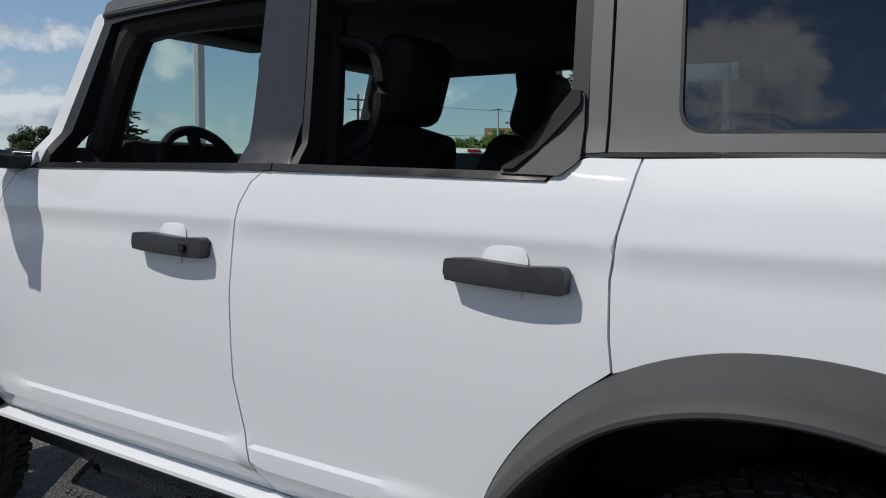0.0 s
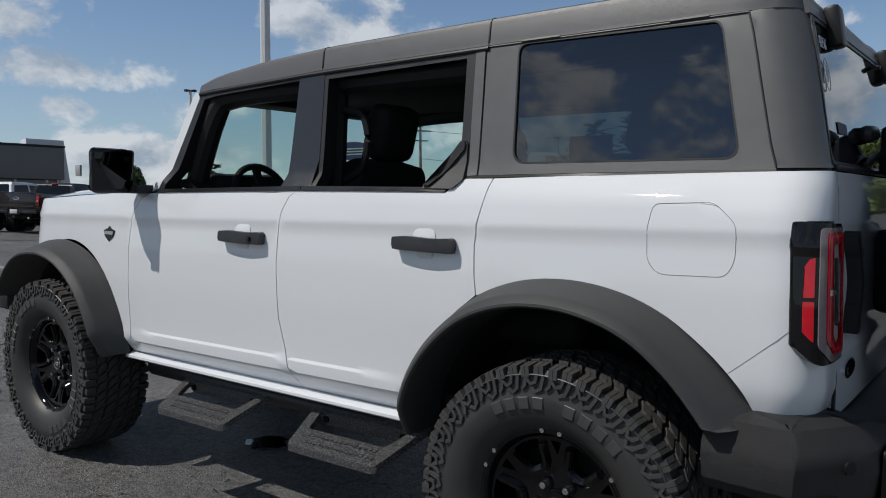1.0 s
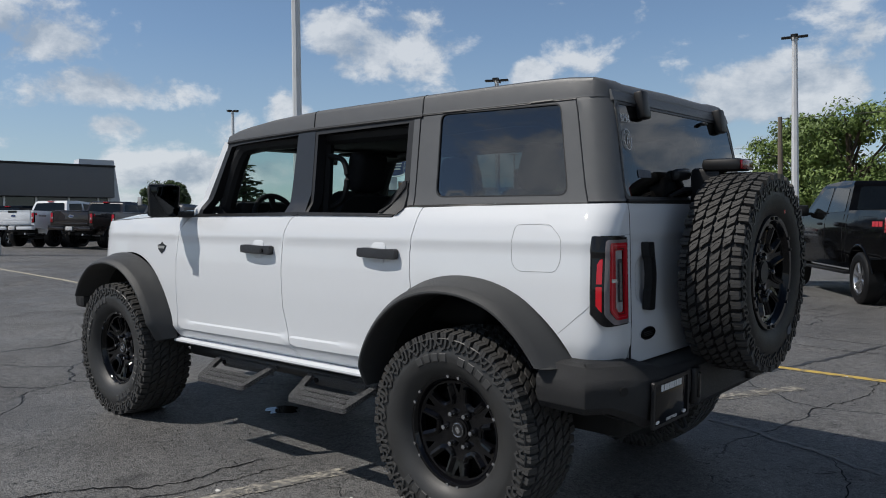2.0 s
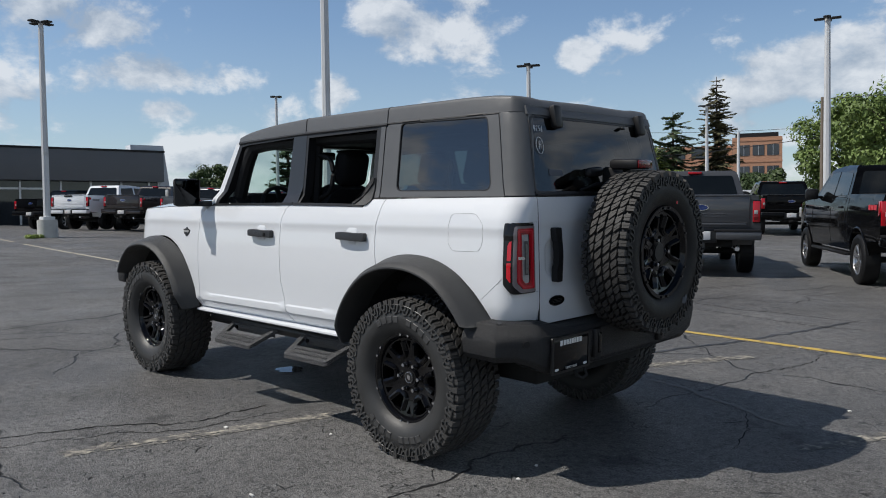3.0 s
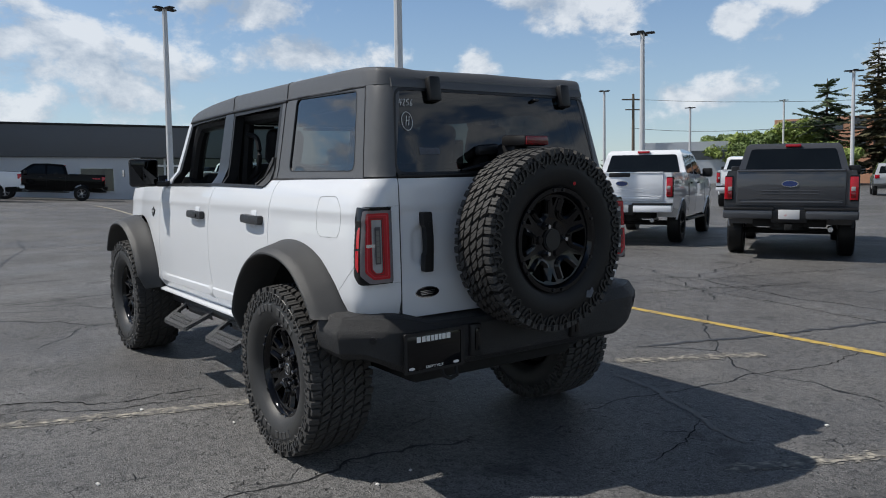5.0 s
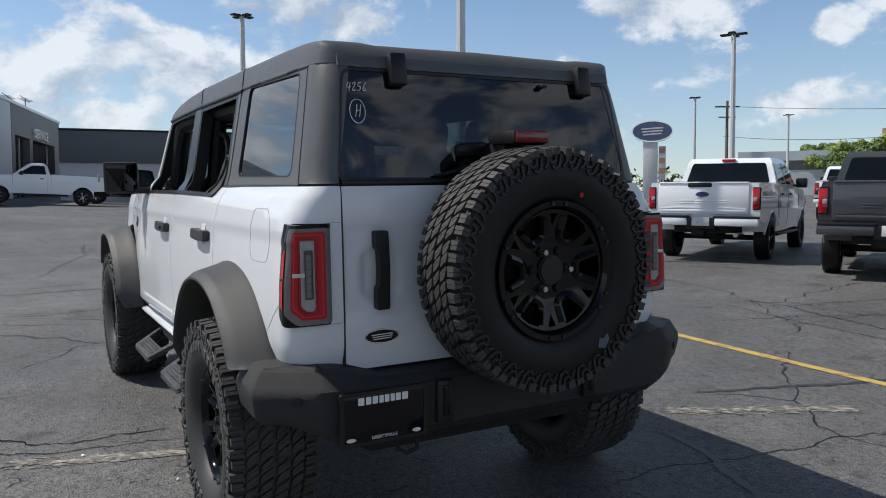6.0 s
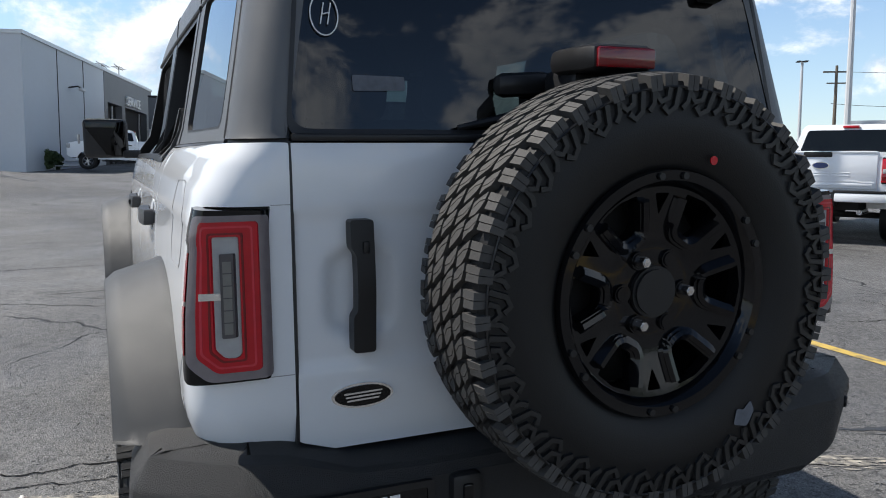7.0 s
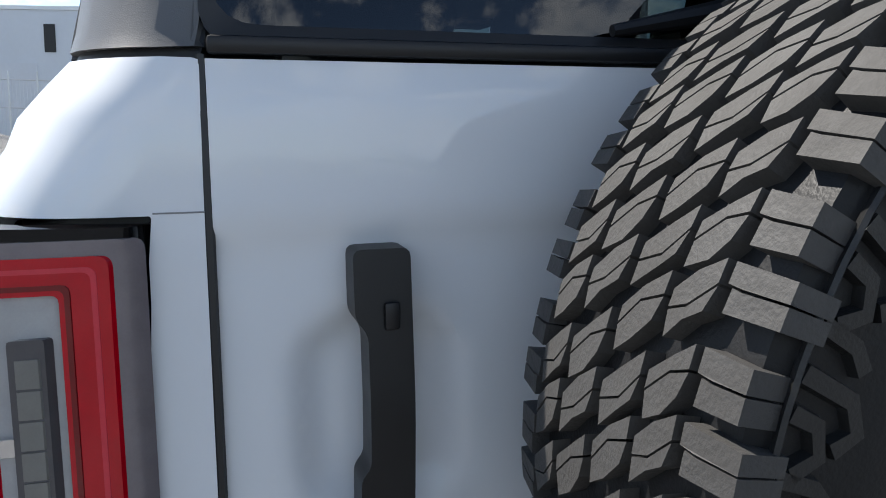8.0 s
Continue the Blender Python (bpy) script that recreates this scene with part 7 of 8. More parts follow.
def hatchback(m, label, colour):
    """A small sport utility car seen far off."""
    c = thing("small_suv", m, label, "car")
    out = [(-0.85, 0.62), (-0.90, 1.0), (-0.86, 1.08), (2.7, 1.02), (3.45, 0.92), (3.5, 0.55), (3.0, 0.40)] + arch_line(2.62, 0.38, 10, 170) + [(2.2, 0.34), (0.4, 0.34)] + arch_line(0, 0.38, 10, 170)
    half = lambda x, z: 0.90 - 0.04 * max(0.0, (z - 0.9) / 0.2)
    part("body", solid(out, half, step=0.2), colour, c, "", 40)
    cab = [(-0.84, 1.06), (-0.60, 1.56), (-0.40, 1.66), (1.1, 1.66), (1.5, 1.58), (2.4, 1.02)]
    ch = lambda x, z: 0.86 - 0.2 * max(0.0, (z - 1.06) / 0.6)
    part("cabin", solid(cab, ch, step=0.2), colour, c, "", 40)
    part("rear_window", sheet(rounded([(-0.66, 1.14), (-0.58, 1.50), (0.58, 1.50), (0.66, 1.14)], 0.05, 3), lambda y, z: Vector((lerp(-0.84, -0.60, (z - 1.06) / 0.5) - 0.01, y, z)), step=0.3, thick=0.01, inward=(1, 0, 0)), M_TRUCKGLASS, c)
    for s in (-1, 1):
        part("side_window", sheet(rounded([(-0.45, 1.12), (-0.30, 1.56), (1.2, 1.56), (1.95, 1.12)], 0.05, 3), lambda x, z: Vector((x, s * (ch(x, z) + 0.006), z)), step=0.3, thick=0.01, inward=(0, -s, 0)), M_TRUCKGLASS, c)
        part("tail_lamp", boxed((-0.90, s * 0.74 - 0.12, 0.88), (-0.78, s * 0.74 + 0.12, 1.08), 0.02), M_RED, c)
    w0 = small_wheel(M_RIM)
    w0.parent, w0.matrix_basis = c, pose(0, -0.80, 0.34) @ Matrix.Diagonal((0.85, 0.85, 0.85, 1))
    for x, s in ((2.62, -1), (0, 1), (2.62, 1)):
        spread(w0, pose(x, s * 0.80, 0.34, 0, 0, 180 if s > 0 else 0), c)
    return c


silver_suv = hatchback(on_lot(-15.75, 40.3, 118), "silver small sport utility car parked far off", P_SILVER)
M_POLE = material("painted_pole", (0.66, 0.67, 0.68), 0.45, vary=0.08, scale=3, second=(0.50, 0.50, 0.50), where=(0.75, 0.95))
M_CONCRETE = material("concrete_base", (0.48, 0.48, 0.46), 0.85, vary=0.12, scale=4, bump=0.3, bump_scale=60)
M_WOODPOLE = material("weathered_pole", (0.16, 0.13, 0.10), 0.85, vary=0.2, scale=6, stretch=(1, 1, 0.1))


def light_pole(x, y, top, wide=0.16, base=False, heads=4, turn=0.0):
    g = ground_z(x, y)
    p = thing("street_lamp", Matrix.Translation((x, y, g)), "tall pale square lot light pole with flat dark heads", "lamp", "lot light poles")
    h = top - g
    b = 0.60 if base else 0.05
    bm = tube(bmesh.new(), [(0, 0, b), (0, 0, h * 0.5), (0, 0, h)], [wide * 0.62, wide * 0.56, wide * 0.44], 8)
    part("pole", bm, M_POLE, p)
    part("base_plate", boxed((-wide, -wide, b - 0.02), (wide, wide, b + 0.12), 0.02), M_POLE, p)
    if base:
        part("concrete_base", cyl(bmesh.new(), 0.335, 0.66, pose(0, 0, 0.28), 28, 0.325, bevel=0.02), M_CONCRETE, p, "round pale concrete base")
    for k in range(heads):
        m = pose(0, 0, h, 0, 0, turn + 360 * k / heads)
        hd = part("lamp_head", boxed((0.12, -0.12, -0.02), (0.44, 0.12, 0.04), 0.02, m), M_SATIN, p, "flat dark lamp head")
        part("head_arm", boxed((0.0, -0.03, -0.01), (0.15, 0.03, 0.03), 0.0, m), M_SATIN, hd)
    return p


light_pole(-9.4, 5.9, 10.2, 0.145, heads=4)
light_pole(-25.6, 6.35, 8.15, 0.20, base=True, turn=20)
light_pole(-15.5, 20.4, 7.05, 0.17, turn=30)
light_pole(-42.0, 27.1, 9.6, 0.2, turn=10)
light_pole(-6.5, 26.0, 8.15, 0.22, turn=15)
light_pole(-16.1, 36.8, 7.1, 0.17, turn=40)
light_pole(-19.1, 47.8, 6.7, 0.2, heads=0)
light_pole(-37.9, 42.8, 8.95, 0.19, turn=5)
light_pole(-39.1, 54.8, 8.45, 0.19, turn=25)
light_pole(-41.9, 73.9, 10.5, 0.2, turn=35)

# ---- buildings ----
M_BAND = material("dark_metal_fascia", (0.125, 0.130, 0.138), 0.55, vary=0.06, scale=0.8)
M_STUCCO = material("pale_wall", (0.58, 0.60, 0.63), 0.8, vary=0.06, scale=0.7, bump=0.2, bump_scale=40)
M_WALL = material("white_metal_wall", (0.58, 0.61, 0.645), 0.6, vary=0.05, scale=0.5)
M_SHOWGLASS = material("showroom_glass", (0.03, 0.035, 0.04), 0.05, vary=0.4, scale=0.6, spec=0.6)
M_FRAME = material("aluminium_frame", (0.55, 0.56, 0.57), 0.4, metal=0.6, vary=0.05)
M_BRICK = material("orange_brick", (0.50, 0.27, 0.17), 0.85, vary=0.12, scale=2.0)
M_OFFGLASS = material("office_glass", (0.05, 0.06, 0.07), 0.08, vary=0.3, scale=0.4)

# Showroom: long low front at x = -42.5 with a dark fascia over pale wall and glass.
show = thing("showroom", Matrix.Translation((-48.4, 10.9, 1.22)) @ pose(0, 0, 0, 0, 0, -10) @ Matrix.Diagonal((1, 1.16, 1, 1)), "low showroom with dark fascia, glass front and pale fin", "building")
part("fascia", boxed((-0.5, -7.9, 2.70), (0.35, 9.0, 4.62), 0.03), M_BAND, show, "dark metal fascia")
part("roof_edge", boxed((-0.5, -7.9, 4.62), (0.42, 9.05, 4.74), 0.02), M_SATIN, show)
part("wall", boxed((-14, -7.85, -0.3), (-0.5, 8.9, 4.5), 0.0), M_STUCCO, show)
part("low_wall", boxed((-0.5, -7.9, -0.3), (0.10, 0.33, 2.70), 0.0), M_STUCCO, show, "pale wall with two dark windows")
for y in (-4.25, -1.75):
    wf = part("window", boxed((0.09, y - 0.80, 0.58), (0.16, y + 0.80, 2.0), 0.0), M_SHOWGLASS, show, "dark square window")
    part("window_frame", sheet([(y - 0.86, 0.52), (y + 0.86, 0.52), (y + 0.86, 2.06), (y - 0.86, 2.06)], lambda a, b: Vector((0.20, a, b)), holes=[[(y - 0.80, 0.58), (y + 0.80, 0.58), (y + 0.80, 2.0), (y - 0.80, 2.0)]], step=1.0, thick=0.1, inward=(-1, 0, 0)), M_FRAME, wf)
part("glass_front", boxed((-0.5, 0.5, 0.0), (-0.40, 8.95, 2.70), 0.0), M_SHOWGLASS, show, "showroom glass front")
for y in (0.45, 1.75, 3.1, 3.7, 5.2, 6.8, 8.3, 8.85):
    part("mullion", boxed((-0.42, y - 0.05, -0.1), (-0.30, y + 0.05, 2.70), 0.0), M_FRAME, show)
part("door_header", boxed((-0.42, 0.45, 2.15), (-0.30, 3.1, 2.27), 0.0), M_FRAME, show)
part("column", boxed((-0.45, 0.10, -0.2), (0.22, 0.42, 2.72), 0.02), M_WALL, show)
bm = sheet([(-1.6, -0.4), (0.85, -0.4), (0.22, 5.15), (-1.6, 5.15)], lambda a, z: Vector((-0.55, 9.0 + a, z)), step=1.5, thick=1.2, inward=(-1, 0, 0))
bmesh.ops.holes_fill(bm, edges=[e for e in bm.edges if len(e.link_faces) == 1])
part("entrance_fin", bm, M_WALL, show, "pale tapered entrance fin")
# Service wing: a tall metal wall running towards the lot, with bay doors and its sign.
K, C = Vector((-63.8, 2.82)), Vector((-38.4, -4.06))
d = (C - K).normalized()
ang = math.degrees(math.atan2(d.y, d.x))
L = (C - K).length / 1.45
H = 5.1
wing = thing("service_wing", Matrix.Translation((K.x, K.y, 1.10)) @ pose(0, 0, 0, 0, 0, ang) @ Matrix.Diagonal((1.45, 1.25, 1.25, 1)), "pale metal service wing with dark bay section", "building")
part("wall", boxed((9.05, -14.0, -1.0), (L, -0.02, H), 0.0), M_WALL, wing, "pale ribbed metal wall")
part("bay_wall", sheet([(0, -0.5), (9.05, -0.5), (9.05, H), (0, H)], lambda a, z: Vector((a, 0.0, z)), holes=[[(1.2, -0.2), (5.6, -0.2), (5.6, 3.64), (1.2, 3.64)], [(6.15, -0.2), (8.55, -0.2), (8.55, 3.64), (6.15, 3.64)]], step=1.2, thick=0.35, inward=(0, -1, 0)), M_BAND, wing, "dark wall with two open bays")
# Solid dark block behind the openings, its colour standing in for the bays' inner shade.
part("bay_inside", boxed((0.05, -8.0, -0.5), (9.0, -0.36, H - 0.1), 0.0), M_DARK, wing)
part("coping", boxed((0, -14.0, H), (L + 0.04, 0.06, H + 0.14), 0.0), M_FRAME, wing)
for a in (11.9, 14.9):
    part("wall_joint", boxed((a - 0.02, -0.02, -0.6), (a + 0.02, 0.004, H), 0.0), M_SATIN, wing)
part("louvre", boxed((L - 0.01, -2.3, 3.6), (L + 0.03, -1.9, 4.6), 0.0), M_SATIN, wing)
part("side_shutter", boxed((L - 0.01, -6.5, -0.4), (L + 0.02, -2.6, 3.2), 0.0), M_STUCCO, wing)
# Bay door tracks, a red bell box between the bays, a camera and pipes on the pale wall.
for a in (1.75, 6.95):
    part("door_track", boxed((a - 0.03, -0.34, -0.2), (a + 0.03, -0.26, 3.6), 0.0), M_FRAME, wing, "pale door track")
part("bell_box", boxed((5.74, 0.0, 2.05), (5.98, 0.12, 2.40), 0.02), M_REDDEEP, wing, "red bell box")
cam_box = part("wall_camera", tube(bmesh.new(), [(13.75, 0.0, 3.72), (13.72, 0.35, 3.78), (13.55, 0.42, 3.74)], 0.035, 8), M_SATIN, wing, "small grey wall camera")
part("camera_body", boxed((13.20, 0.34, 3.60), (13.62, 0.52, 3.76), 0.03), M_FRAME, cam_box)
part("meter_box", boxed((8.72, 0.0, 0.75), (8.95, 0.22, 1.15), 0.02), M_FRAME, wing, "grey meter box")
for z, a0, a1 in ((0.62, 11.2, 15.4), (0.40, 11.6, 16.0)):
    part("wall_pipe", tube(bmesh.new(), [(a0, 0.0, z), (a0, 0.16, z), (a1, 0.16, z), (a1, 0.16, -0.4)], 0.03, 8), M_FRAME, wing, "grey pipe along the wall")
part("kerb", boxed((9.05, 0.0, -1.0), (L, 0.55, 0.02), 0.02), M_STUCCO, wing, "pale concrete kerb along the wall")
written("service_letters", "SERVICE", 0.74, M_PRINT, wing, Matrix.Translation((4.2, 0.06, 3.98)) @ pose(0, 0, 0, 90, 0, 180), 0.05)
for a, s in ((3.0, 1.0), (6.0, 0.7)):
    bm = tube(bmesh.new(), [(a, -1.0, H), (a, -1.0, H + 1.0 * s)], 0.025, 6)
    tube(bm, [(a - 0.8, -1.0, H + 0.95 * s), (a + 0.9, -1.0, H + 1.1 * s)], 0.02, 6)
    for k in range(5):
        tube(bm, [(a - 0.6 + 0.3 * k, -1.25, H + 1.0 * s), (a - 0.6 + 0.3 * k, -0.75, H + 1.0 * s)], 0.012, 5)
    part("aerial", bm, M_SATIN, wing)
# Wire fence before the service wing.
fence = thing("wire_fence", Matrix.Translation((-26.0, -4.3, ground_z(-26.0, -5.2))), "grey wire fence panel by the service wing", "fence")
post = part("post", tube(bmesh.new(), [(0, 0, 0), (0, 0, 2.1)], 0.035, 6), M_FRAME, fence)
for k in range(1, 6):
    again(post, Matrix.Translation((0, -0.8 * k, 0)))
for z in (0.1, 1.0, 1.85):
    part("rail", tube(bmesh.new(), [(0, 0, z), (0, -4.0, z)], 0.025, 6), M_FRAME, fence)
picket = part("wire", tube(bmesh.new(), [(0, -0.1, 0.1), (0, -0.1, 1.85)], 0.006, 4), M_FRAME, fence)
for k in range(1, 39):
    again(picket, Matrix.Translation((0, -0.1 * k, 0)))

# Brick office block beyond the trees.
ocx, ocy = -41.0, 96.8
fz = ground_z(ocx, ocy)
office = thing("office_building", Matrix.Translation((ocx, ocy, fz)) @ pose(0, 0, 0, 0, 0, 24) @ Matrix.Diagonal((1, 1, 0.91, 1)), "three-storey orange brick office building with window bands", "building")
part("wall", boxed((0, 0, -1), (6.0, 16, 10.2), 0.0), M_BRICK, office, "orange brick wall")
part("wall", boxed((-14, 2.5, -1), (-0.01, 16, 9.4), 0.0), M_BRICK, office)
part("roof", boxed((0.4, 1, 10.2), (5.6, 15, 10.9), 0.0), M_SATIN, office)
for fl in range(3):
    z = 1.6 + 3.0 * fl
    part("ledge", boxed((-0.03, -0.05, z + 2.05), (6.03, 0.0, z + 2.3), 0.0), M_BRICK, office)
    for k in range(3):
        w_ = part("window", boxed((0.7 + 1.75 * k, -0.04, z), (2.1 + 1.75 * k, 0.02, z + 1.5), 0.0), M_OFFGLASS, office)
        part("pane_bar", boxed((1.38 + 1.75 * k, -0.07, z), (1.44 + 1.75 * k, -0.03, z + 1.5), 0.0), M_FRAME, w_)
    for k in range(5):
        part("window", boxed((-13 + 2.6 * k, 2.45, z), (-11.2 + 2.6 * k, 2.52, z + 1.5), 0.0), M_OFFGLASS, office)
    part("window", boxed((-0.04, 0.6, z), (0.0, 2.2, z + 1.5), 0.0), M_OFFGLASS, office)
far_x, far_y = -51.5, 71.5
far = thing("low_building", Matrix.Translation((far_x, far_y, ground_z(far_x, far_y))) @ pose(0, 0, 0, 0, 0, 40), "low white commercial building far off", "building")
part("wall", boxed((-5, 0, -0.5), (6.5, 8, 4.6), 0.0), M_WALL, far)
part("window_band", boxed((-3, -0.03, 2.6), (4.5, 0.0, 3.6), 0.0), M_OFFGLASS, far)

# Dealer's oval sign on a pylon.
sx, sy = -54.3, 54.7
sg_ = thing("pylon_sign", Matrix.Translation((sx, sy, ground_z(sx, sy))) @ pose(0, 0, 0, 0, 0, 45), "blue oval pylon sign with silver rim", "sign")
part("pylon", boxed((-0.85, -0.2, 0), (0.55, 0.2, 5.6), 0.05), M_POLE, sg_)
part("reader_board", boxed((0.62, -0.15, 1.6), (1.3, 0.15, 4.9), 0.04), M_WALL, sg_)
bm = bmesh.new()
for z in (2.2, 3.2, 4.2):
    box(bm, (0.68, -0.18, z), (1.24, -0.14, z + 0.55))
part("board_bars", bm, M_BRICK, sg_, "red printed blocks", 0)
for a, b, y0, mt, nm in ((2.0, 1.06, -0.30, M_CHROME, "sign_rim"), (1.86, 0.94, -0.34, M_OVALBLUE, "sign_face")):
    part(nm, sheet(ring_points(0, 6.35, a, 40, b / a), lambda u, v: Vector((u, y0, v)), step=0.6, thick=0.6, inward=(0, 1, 0)), mt, sg_)
part("sign_flourish", swash(bmesh.new(), lambda u, v, l: Vector((u, -0.36, v)), 0, 6.35, 2.3, 1.2, 0), M_PRINT, sg_, "white flourish", 0)

# Utility pole and wires.
ux, uy = -55.8, 67.0
uz = ground_z(ux, uy)
up_ = thing("utility_pole", Matrix.Translation((ux, uy, uz)), "weathered wooden utility pole with cross-arms", "pole")
part("pole", tube(bmesh.new(), [(0, 0, 0), (0, 0, 10.0)], [0.2, 0.13], 8), M_WOODPOLE, up_)
part("cross_arm", boxed((-1.3, -0.08, 9.3), (1.3, 0.08, 9.45), 0.0, pose(0, 0, 0, 0, 0, 60)), M_WOODPOLE, up_)
part("cross_arm", boxed((-0.9, -0.08, 8.2), (0.9, 0.08, 8.32), 0.0, pose(0, 0, 0, 0, 0, 60)), M_WOODPOLE, up_)
ux2, uy2 = -14.5, 50.0
up2 = thing("utility_pole", Matrix.Translation((ux2, uy2, ground_z(ux2, uy2))), "weathered wooden utility pole before the trees", "pole")
part("pole", tube(bmesh.new(), [(0, 0, 0), (0, 0, 7.6)], [0.2, 0.14], 8), M_WOODPOLE, up2)
wire = thing("overhead_wire", Matrix.Identity(4), "thin dark overhead wires", "wire")
for (a, b), sag in ((((ux, uy, uz + 9.4), (-10, 92, uz + 9.2)), 1.4), (((ux2, uy2, 8.6), (20, 44, 9.4)), 0.8), (((ux2, uy2, 6.2), (-52, 62, 8.0)), 0.9)):
    A, B = Vector(a), Vector(b)
    part("wire", tube(bmesh.new(), [A.lerp(B, t) - Vector((0, 0, sag * 4 * t * (1 - t))) for t in np.linspace(0, 1, 12)], 0.022, 5), M_SATIN, wire)

# ---- trees ----
M_BARK = material("bark", (0.10, 0.075, 0.055), 0.9, vary=0.25, scale=5, bump=0.5, bump_scale=12)


def leaf_material(name, a, b):
    m = material(name, a, 0.6, vary=0.2, scale=0.35, second=b, where=(0.45, 0.8))
    m.node_tree.nodes["Principled BSDF"].inputs["Transmission Weight"].default_value = 0.0
    return m


M_LEAF = leaf_material("leaf_green", (0.095, 0.150, 0.036), (0.170, 0.240, 0.060))
M_LEAFLIGHT = leaf_material("leaf_light_green", (0.175, 0.245, 0.050), (0.28, 0.36, 0.085))
M_LEAFDARK = leaf_material("leaf_dark_green", (0.035, 0.065, 0.022), (0.07, 0.11, 0.03))
M_NEEDLE = leaf_material("needle_green", (0.058, 0.092, 0.045), (0.110, 0.150, 0.070))
M_NEEDLEBROWN = leaf_material("needle_brown", (0.080, 0.092, 0.044), (0.160, 0.140, 0.075))


def leaf_cloud(rnd, clumps, per, size):
    """Clumps of small leaf blades as one mesh."""
    vs, fs = [], []
    for c, r in clumps:
        for _ in range(per):
            n = Vector((rnd.gauss(0, 1), rnd.gauss(0, 1), rnd.gauss(0, 1))).normalized()
            p = Vector(c) + Vector((n.x * r, n.y * r, n.z * r * 0.75)) * rnd.uniform(0.55, 1.08)
            a = (n + Vector((rnd.uniform(-1, 1), rnd.uniform(-1, 1), rnd.uniform(-0.6, 1))) * 0.8).normalized()
            u = a.orthogonal().normalized()
            u.rotate(Matrix.Rotation(rnd.uniform(0, 6.28), 3, a))
            v = a.cross(u)
            s = size * rnd.uniform(0.6, 1.4)
            o = len(vs)
            vs += [p - u * s, p - v * s * 0.45, p + u * s, p + v * s * 0.45]
            fs.append((o, o + 1, o + 2, o + 3))
    me = bpy.data.meshes.new("leaves")
    me.from_pydata([tuple(v) for v in vs], [], fs)
    bm = bmesh.new()
    bm.from_mesh(me)
    bpy.data.meshes.remove(me)
    return bm


def broadleaf(x, y, h, r, mat, seed, label, low=0.25, per=230, size=0.17):
    rnd = random.Random(seed)
    t = thing("tree", Matrix.Translation((x, y, ground_z(x, y))), label, "tree", "trees round the lot")
    bm = tube(bmesh.new(), [(0, 0, -0.2), (rnd.uniform(-0.1, 0.1), 0, h * 0.35), (rnd.uniform(-0.3, 0.3), 0.1, h * 0.8)], [r * 0.07, r * 0.05, r * 0.015], 8)
    clumps = []
    for k in range(30):
        a, e = rnd.uniform(0, 6.28), rnd.uniform(low, 0.97)
        rad = r * math.sin(math.pi * min(1.0, (1 - e) * 0.75 + 0.22)) * rnd.uniform(0.45, 0.95)
        q = Vector((rad * math.cos(a), rad * math.sin(a), h * e))
        tube(bm, [(0, 0, h * max(0.15, e - 0.35)), tuple(q * 0.6 + Vector((0, 0, h * e * 0.35))), tuple(q)], [r * 0.03, r * 0.02, r * 0.008], 6)
        clumps.append((q, r * rnd.uniform(0.26, 0.42)))
        for _ in range(2):
            clumps.append((q + Vector((rnd.uniform(-1, 1), rnd.uniform(-1, 1), rnd.uniform(-0.6, 0.7))) * r * 0.3, r * rnd.uniform(0.14, 0.26)))
    part("trunk", bm, M_BARK, t)
    part("crown", leaf_cloud(rnd, clumps, per, size), mat, t, "", 0)
    return t


def conifer(x, y, h, r, mat, seed, label, whorls=20, gap=1.0, power=0.7):
    rnd = random.Random(seed)
    t = thing("conifer_tree", Matrix.Translation((x, y, ground_z(x, y))), label, "tree", "trees round the lot")
    bm = tube(bmesh.new(), [(0, 0, -0.2), (0, 0, h * 0.5), (0, 0, h)], [0.28, 0.18, 0.03], 8)
    vs, fs = [], []
    for k in range(whorls):
        e = lerp(0.10, 0.985, (k + rnd.uniform(-0.6, 0.6)) / whorls)
        n = 8 if e < 0.7 else 6
        for j in range(n):
            if rnd.random() < 0.12 * gap:
                continue
            a = 6.28 * j / n + rnd.uniform(0, 0.8)
            ln = r * (1 - e) ** power * rnd.choice((0.45, 0.7, 0.85, 1.0, 1.15)) * rnd.uniform(0.85, 1.1) + 0.15
            root = Vector((0, 0, h * e))
            d = Vector((math.cos(a), math.sin(a), rnd.uniform(-0.42, 0.30)))
            tip = root + d * ln
            if rnd.random() < 0.4:
                tube(bm, [root, tip], [0.04, 0.01], 5)
            side = Vector((-math.sin(a), math.cos(a), 0))
            m = max(6, int(ln * 11))
            for i in range(m):
                f = (i + rnd.random()) / m
                c = root + d * ln * f
                w = (0.15 + 0.42 * (1 - abs(f - 0.55))) * min(1.0, ln) * rnd.uniform(0.5, 1.1)
                for sgn in (-1, 1):
                    e1 = c + side * sgn * w + d * 0.2 + Vector((0, 0, rnd.uniform(-0.35, 0.02) * w))
                    u = d.normalized() * rnd.uniform(0.08, 0.17)
                    zz = Vector((0, 0, rnd.uniform(-0.12, 0.06)))
                    o = len(vs)
                    vs += [tuple(c - u * 0.5), tuple(c + u + zz), tuple(e1 + u * 0.6), tuple(e1 - u * 0.5 + zz)]
                    fs.append((o, o + 1, o + 2, o + 3))
    part("trunk", bm, M_BARK, t)
    me = bpy.data.meshes.new("needles")
    me.from_pydata(vs, [], fs)
    b2 = bmesh.new()
    b2.from_mesh(me)
    bpy.data.meshes.remove(me)
    part("crown", b2, mat, t, "", 0)
    return t


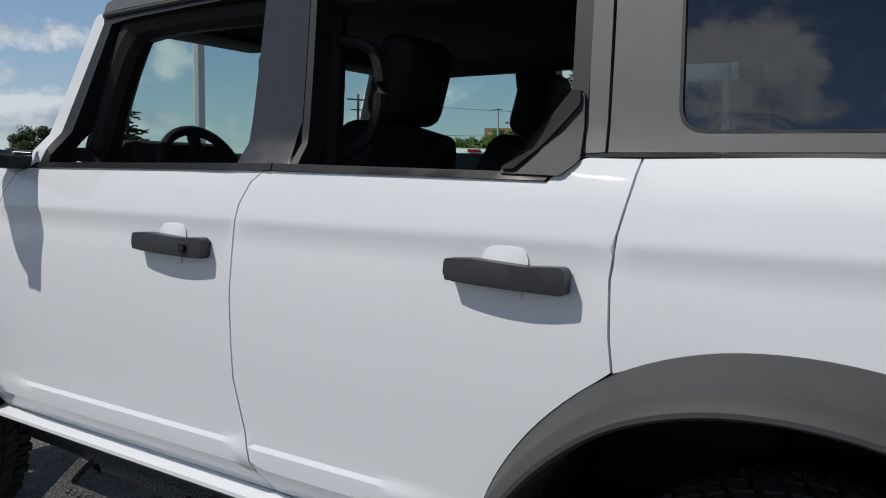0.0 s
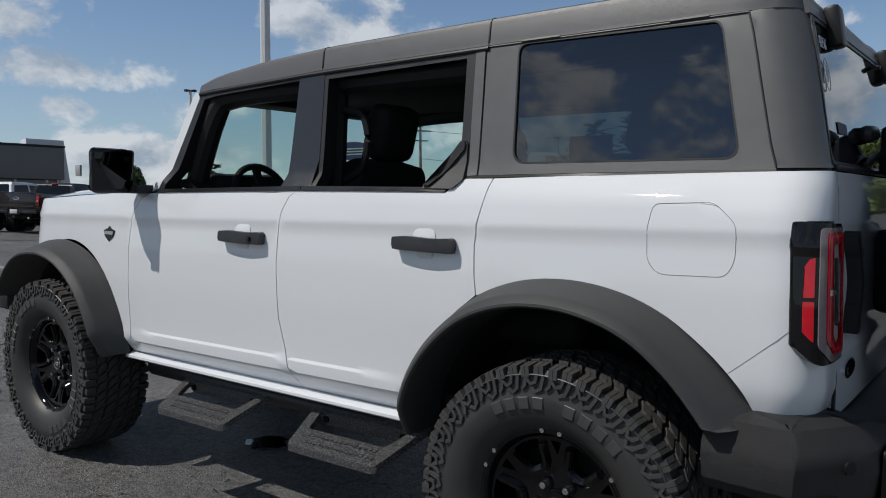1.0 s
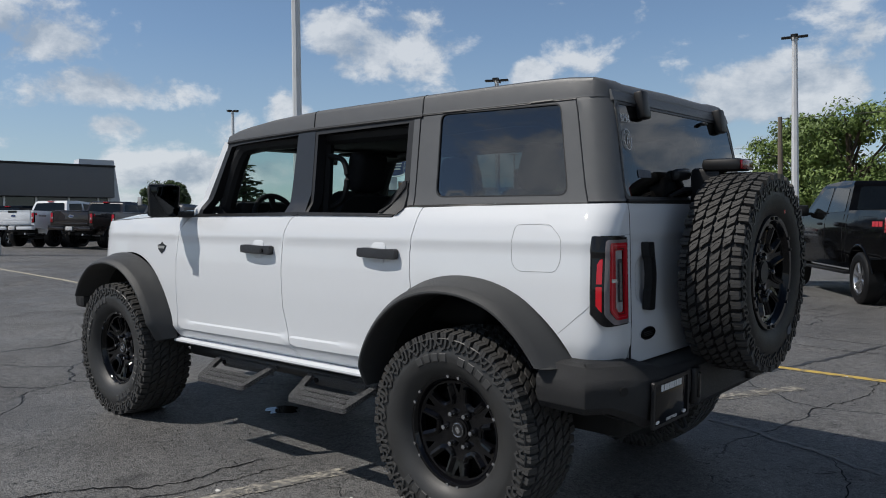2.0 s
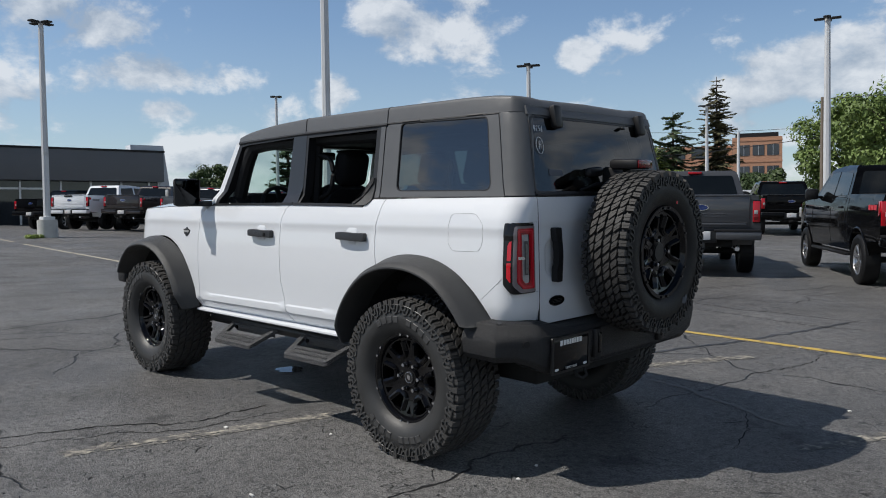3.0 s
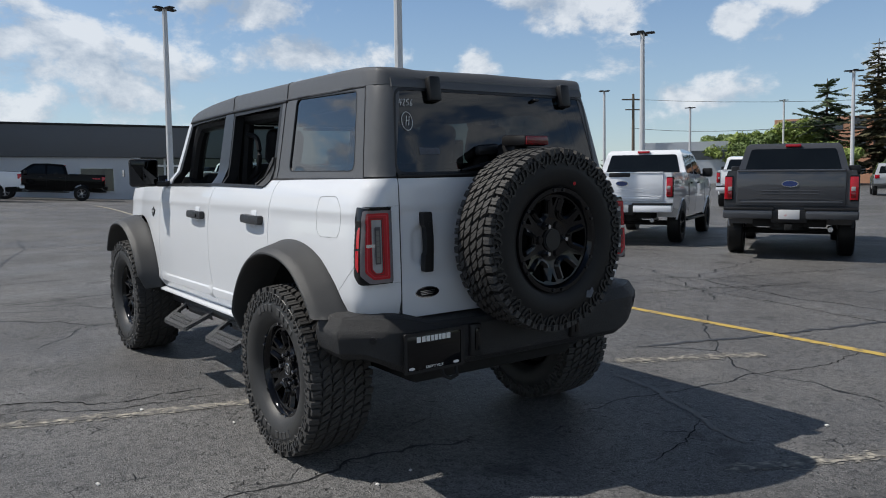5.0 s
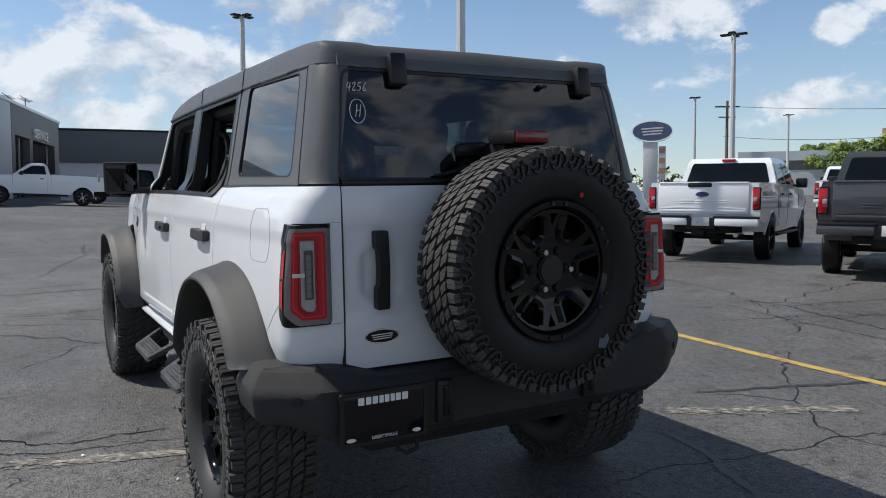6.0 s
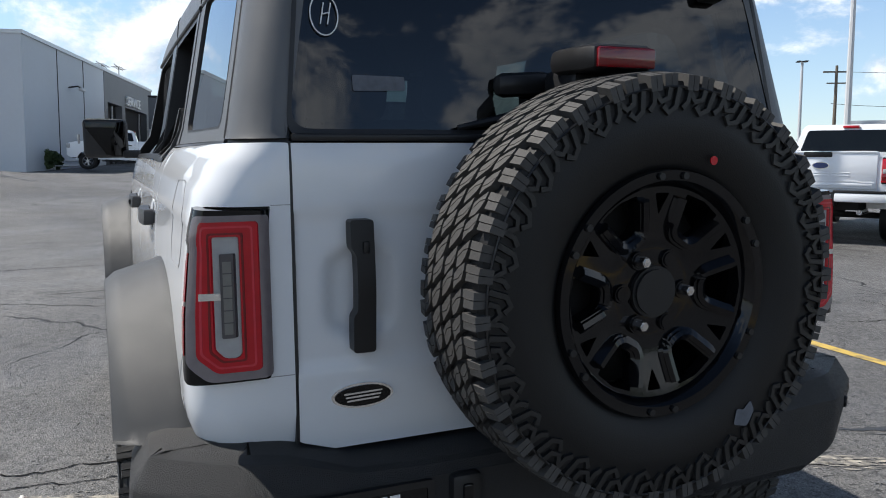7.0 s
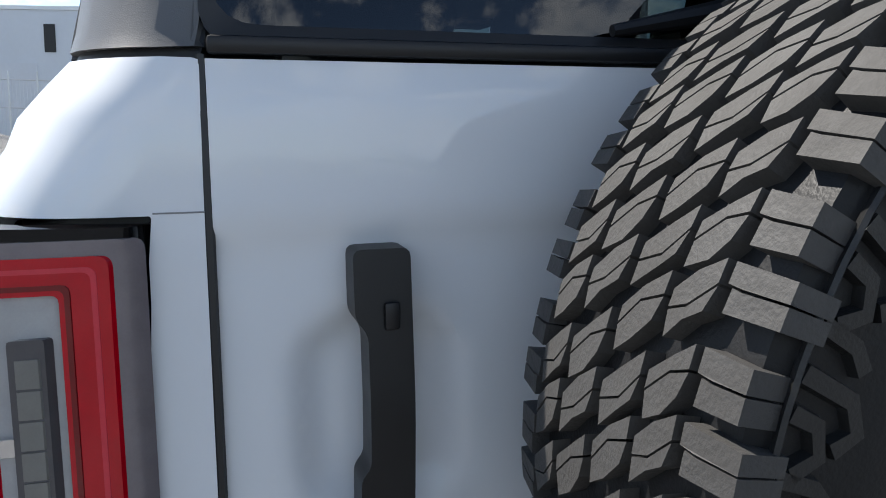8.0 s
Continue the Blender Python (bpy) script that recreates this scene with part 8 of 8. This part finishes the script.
conifer(-38.4, 75.8, 10.6, 4.0, M_NEEDLE, 4, "broad dark green pine tree", 26, 2.6, 0.42)
conifer(-34.4, 77.8, 14.2, 3.4, M_NEEDLEBROWN, 5, "tall ragged spruce tree", 38, 2.6, 0.62)
broadleaf(-33.0, 80.5, 3.8, 2.6, M_LEAFDARK, 6, "dark bushy tree beside the office", 0.1)
conifer(-48.0, 32.2, 6.2, 2.0, M_NEEDLE, 15, "dark spruce beyond the parked trucks", 16)
broadleaf(-83.6, 46.0, 5.0, 2.8, M_LEAFDARK, 16, "dark green tree far beyond the lot")
for i, (x, y, h, r, mt) in enumerate(((-13.6, 63.5, 9.8, 4.8, M_LEAF), (-18.0, 65.5, 8.4, 4.0, M_LEAF), (-6.5, 62.0, 10.6, 5.4, M_LEAF), (1.0, 63.0, 9.2, 5.0, M_LEAFLIGHT), (8.0, 60.0, 8.6, 4.6, M_LEAF), (13.0, 60.0, 8.0, 4.5, M_LEAFLIGHT), (-24.6, 66.0, 3.4, 2.2, M_LEAFDARK), (-24.0, 62.0, 2.6, 1.8, M_LEAFDARK))):
    broadleaf(x, y, h, r, mt, 20 + i, "green broadleaf tree behind the car park", 0.12)
for i, (x, y, h, r) in enumerate(((-49.5, 76.0, 5.2, 3.0), (-45.5, 74.5, 5.0, 3.0), (-42.0, 77.0, 6.0, 3.2), (-52.5, 80.0, 5.4, 3.2), (-36.5, 73.0, 4.0, 2.6), (-57.0, 84.0, 5.6, 3.4))):
    broadleaf(x, y, h, r, M_LEAFLIGHT if i % 2 == 0 else M_LEAF, 40 + i, "light green broadleaf tree beyond the lot", 0.08)
for i, (x, y) in enumerate(((-41.2, -3.45), (-42.1, -3.2))):
    broadleaf(x, y, 0.95 - 0.2 * i, 0.55, M_LEAFDARK, 60 + i, "low green shrub against the service wing", 0.1, 60, 0.07)
weeds = thing("weeds", Matrix.Translation((-25.35, 6.0, ground_z(-25.35, 6.0))), "green weeds at the foot of the light pole", "weeds")
wr = random.Random(8)
part("leaves", leaf_cloud(wr, [(Vector((wr.uniform(-0.12, 0.22), wr.uniform(-0.45, 0.1), 0.06)), 0.09) for _ in range(12)], 40, 0.05), M_LEAFLIGHT, weeds, "", 0)
# Far woods on the horizon, all round the lot.
rnd = random.Random(77)
clumps = []
for k in range(260):
    a = 6.283 * k / 260
    R_ = 210 + rnd.uniform(-25, 25)
    hgt = rnd.uniform(5, 8.5) + ground_z(R_ * math.cos(a), R_ * math.sin(a))
    clumps.append((Vector((R_ * math.cos(a), R_ * math.sin(a), hgt * 0.55)), rnd.uniform(4.0, 6.5)))
tagged(part("far_woods", leaf_cloud(rnd, clumps, 70, 0.9), M_LEAFDARK, None, "", 0), "dark green belt of woods round the horizon", "woods", kind="stuff")
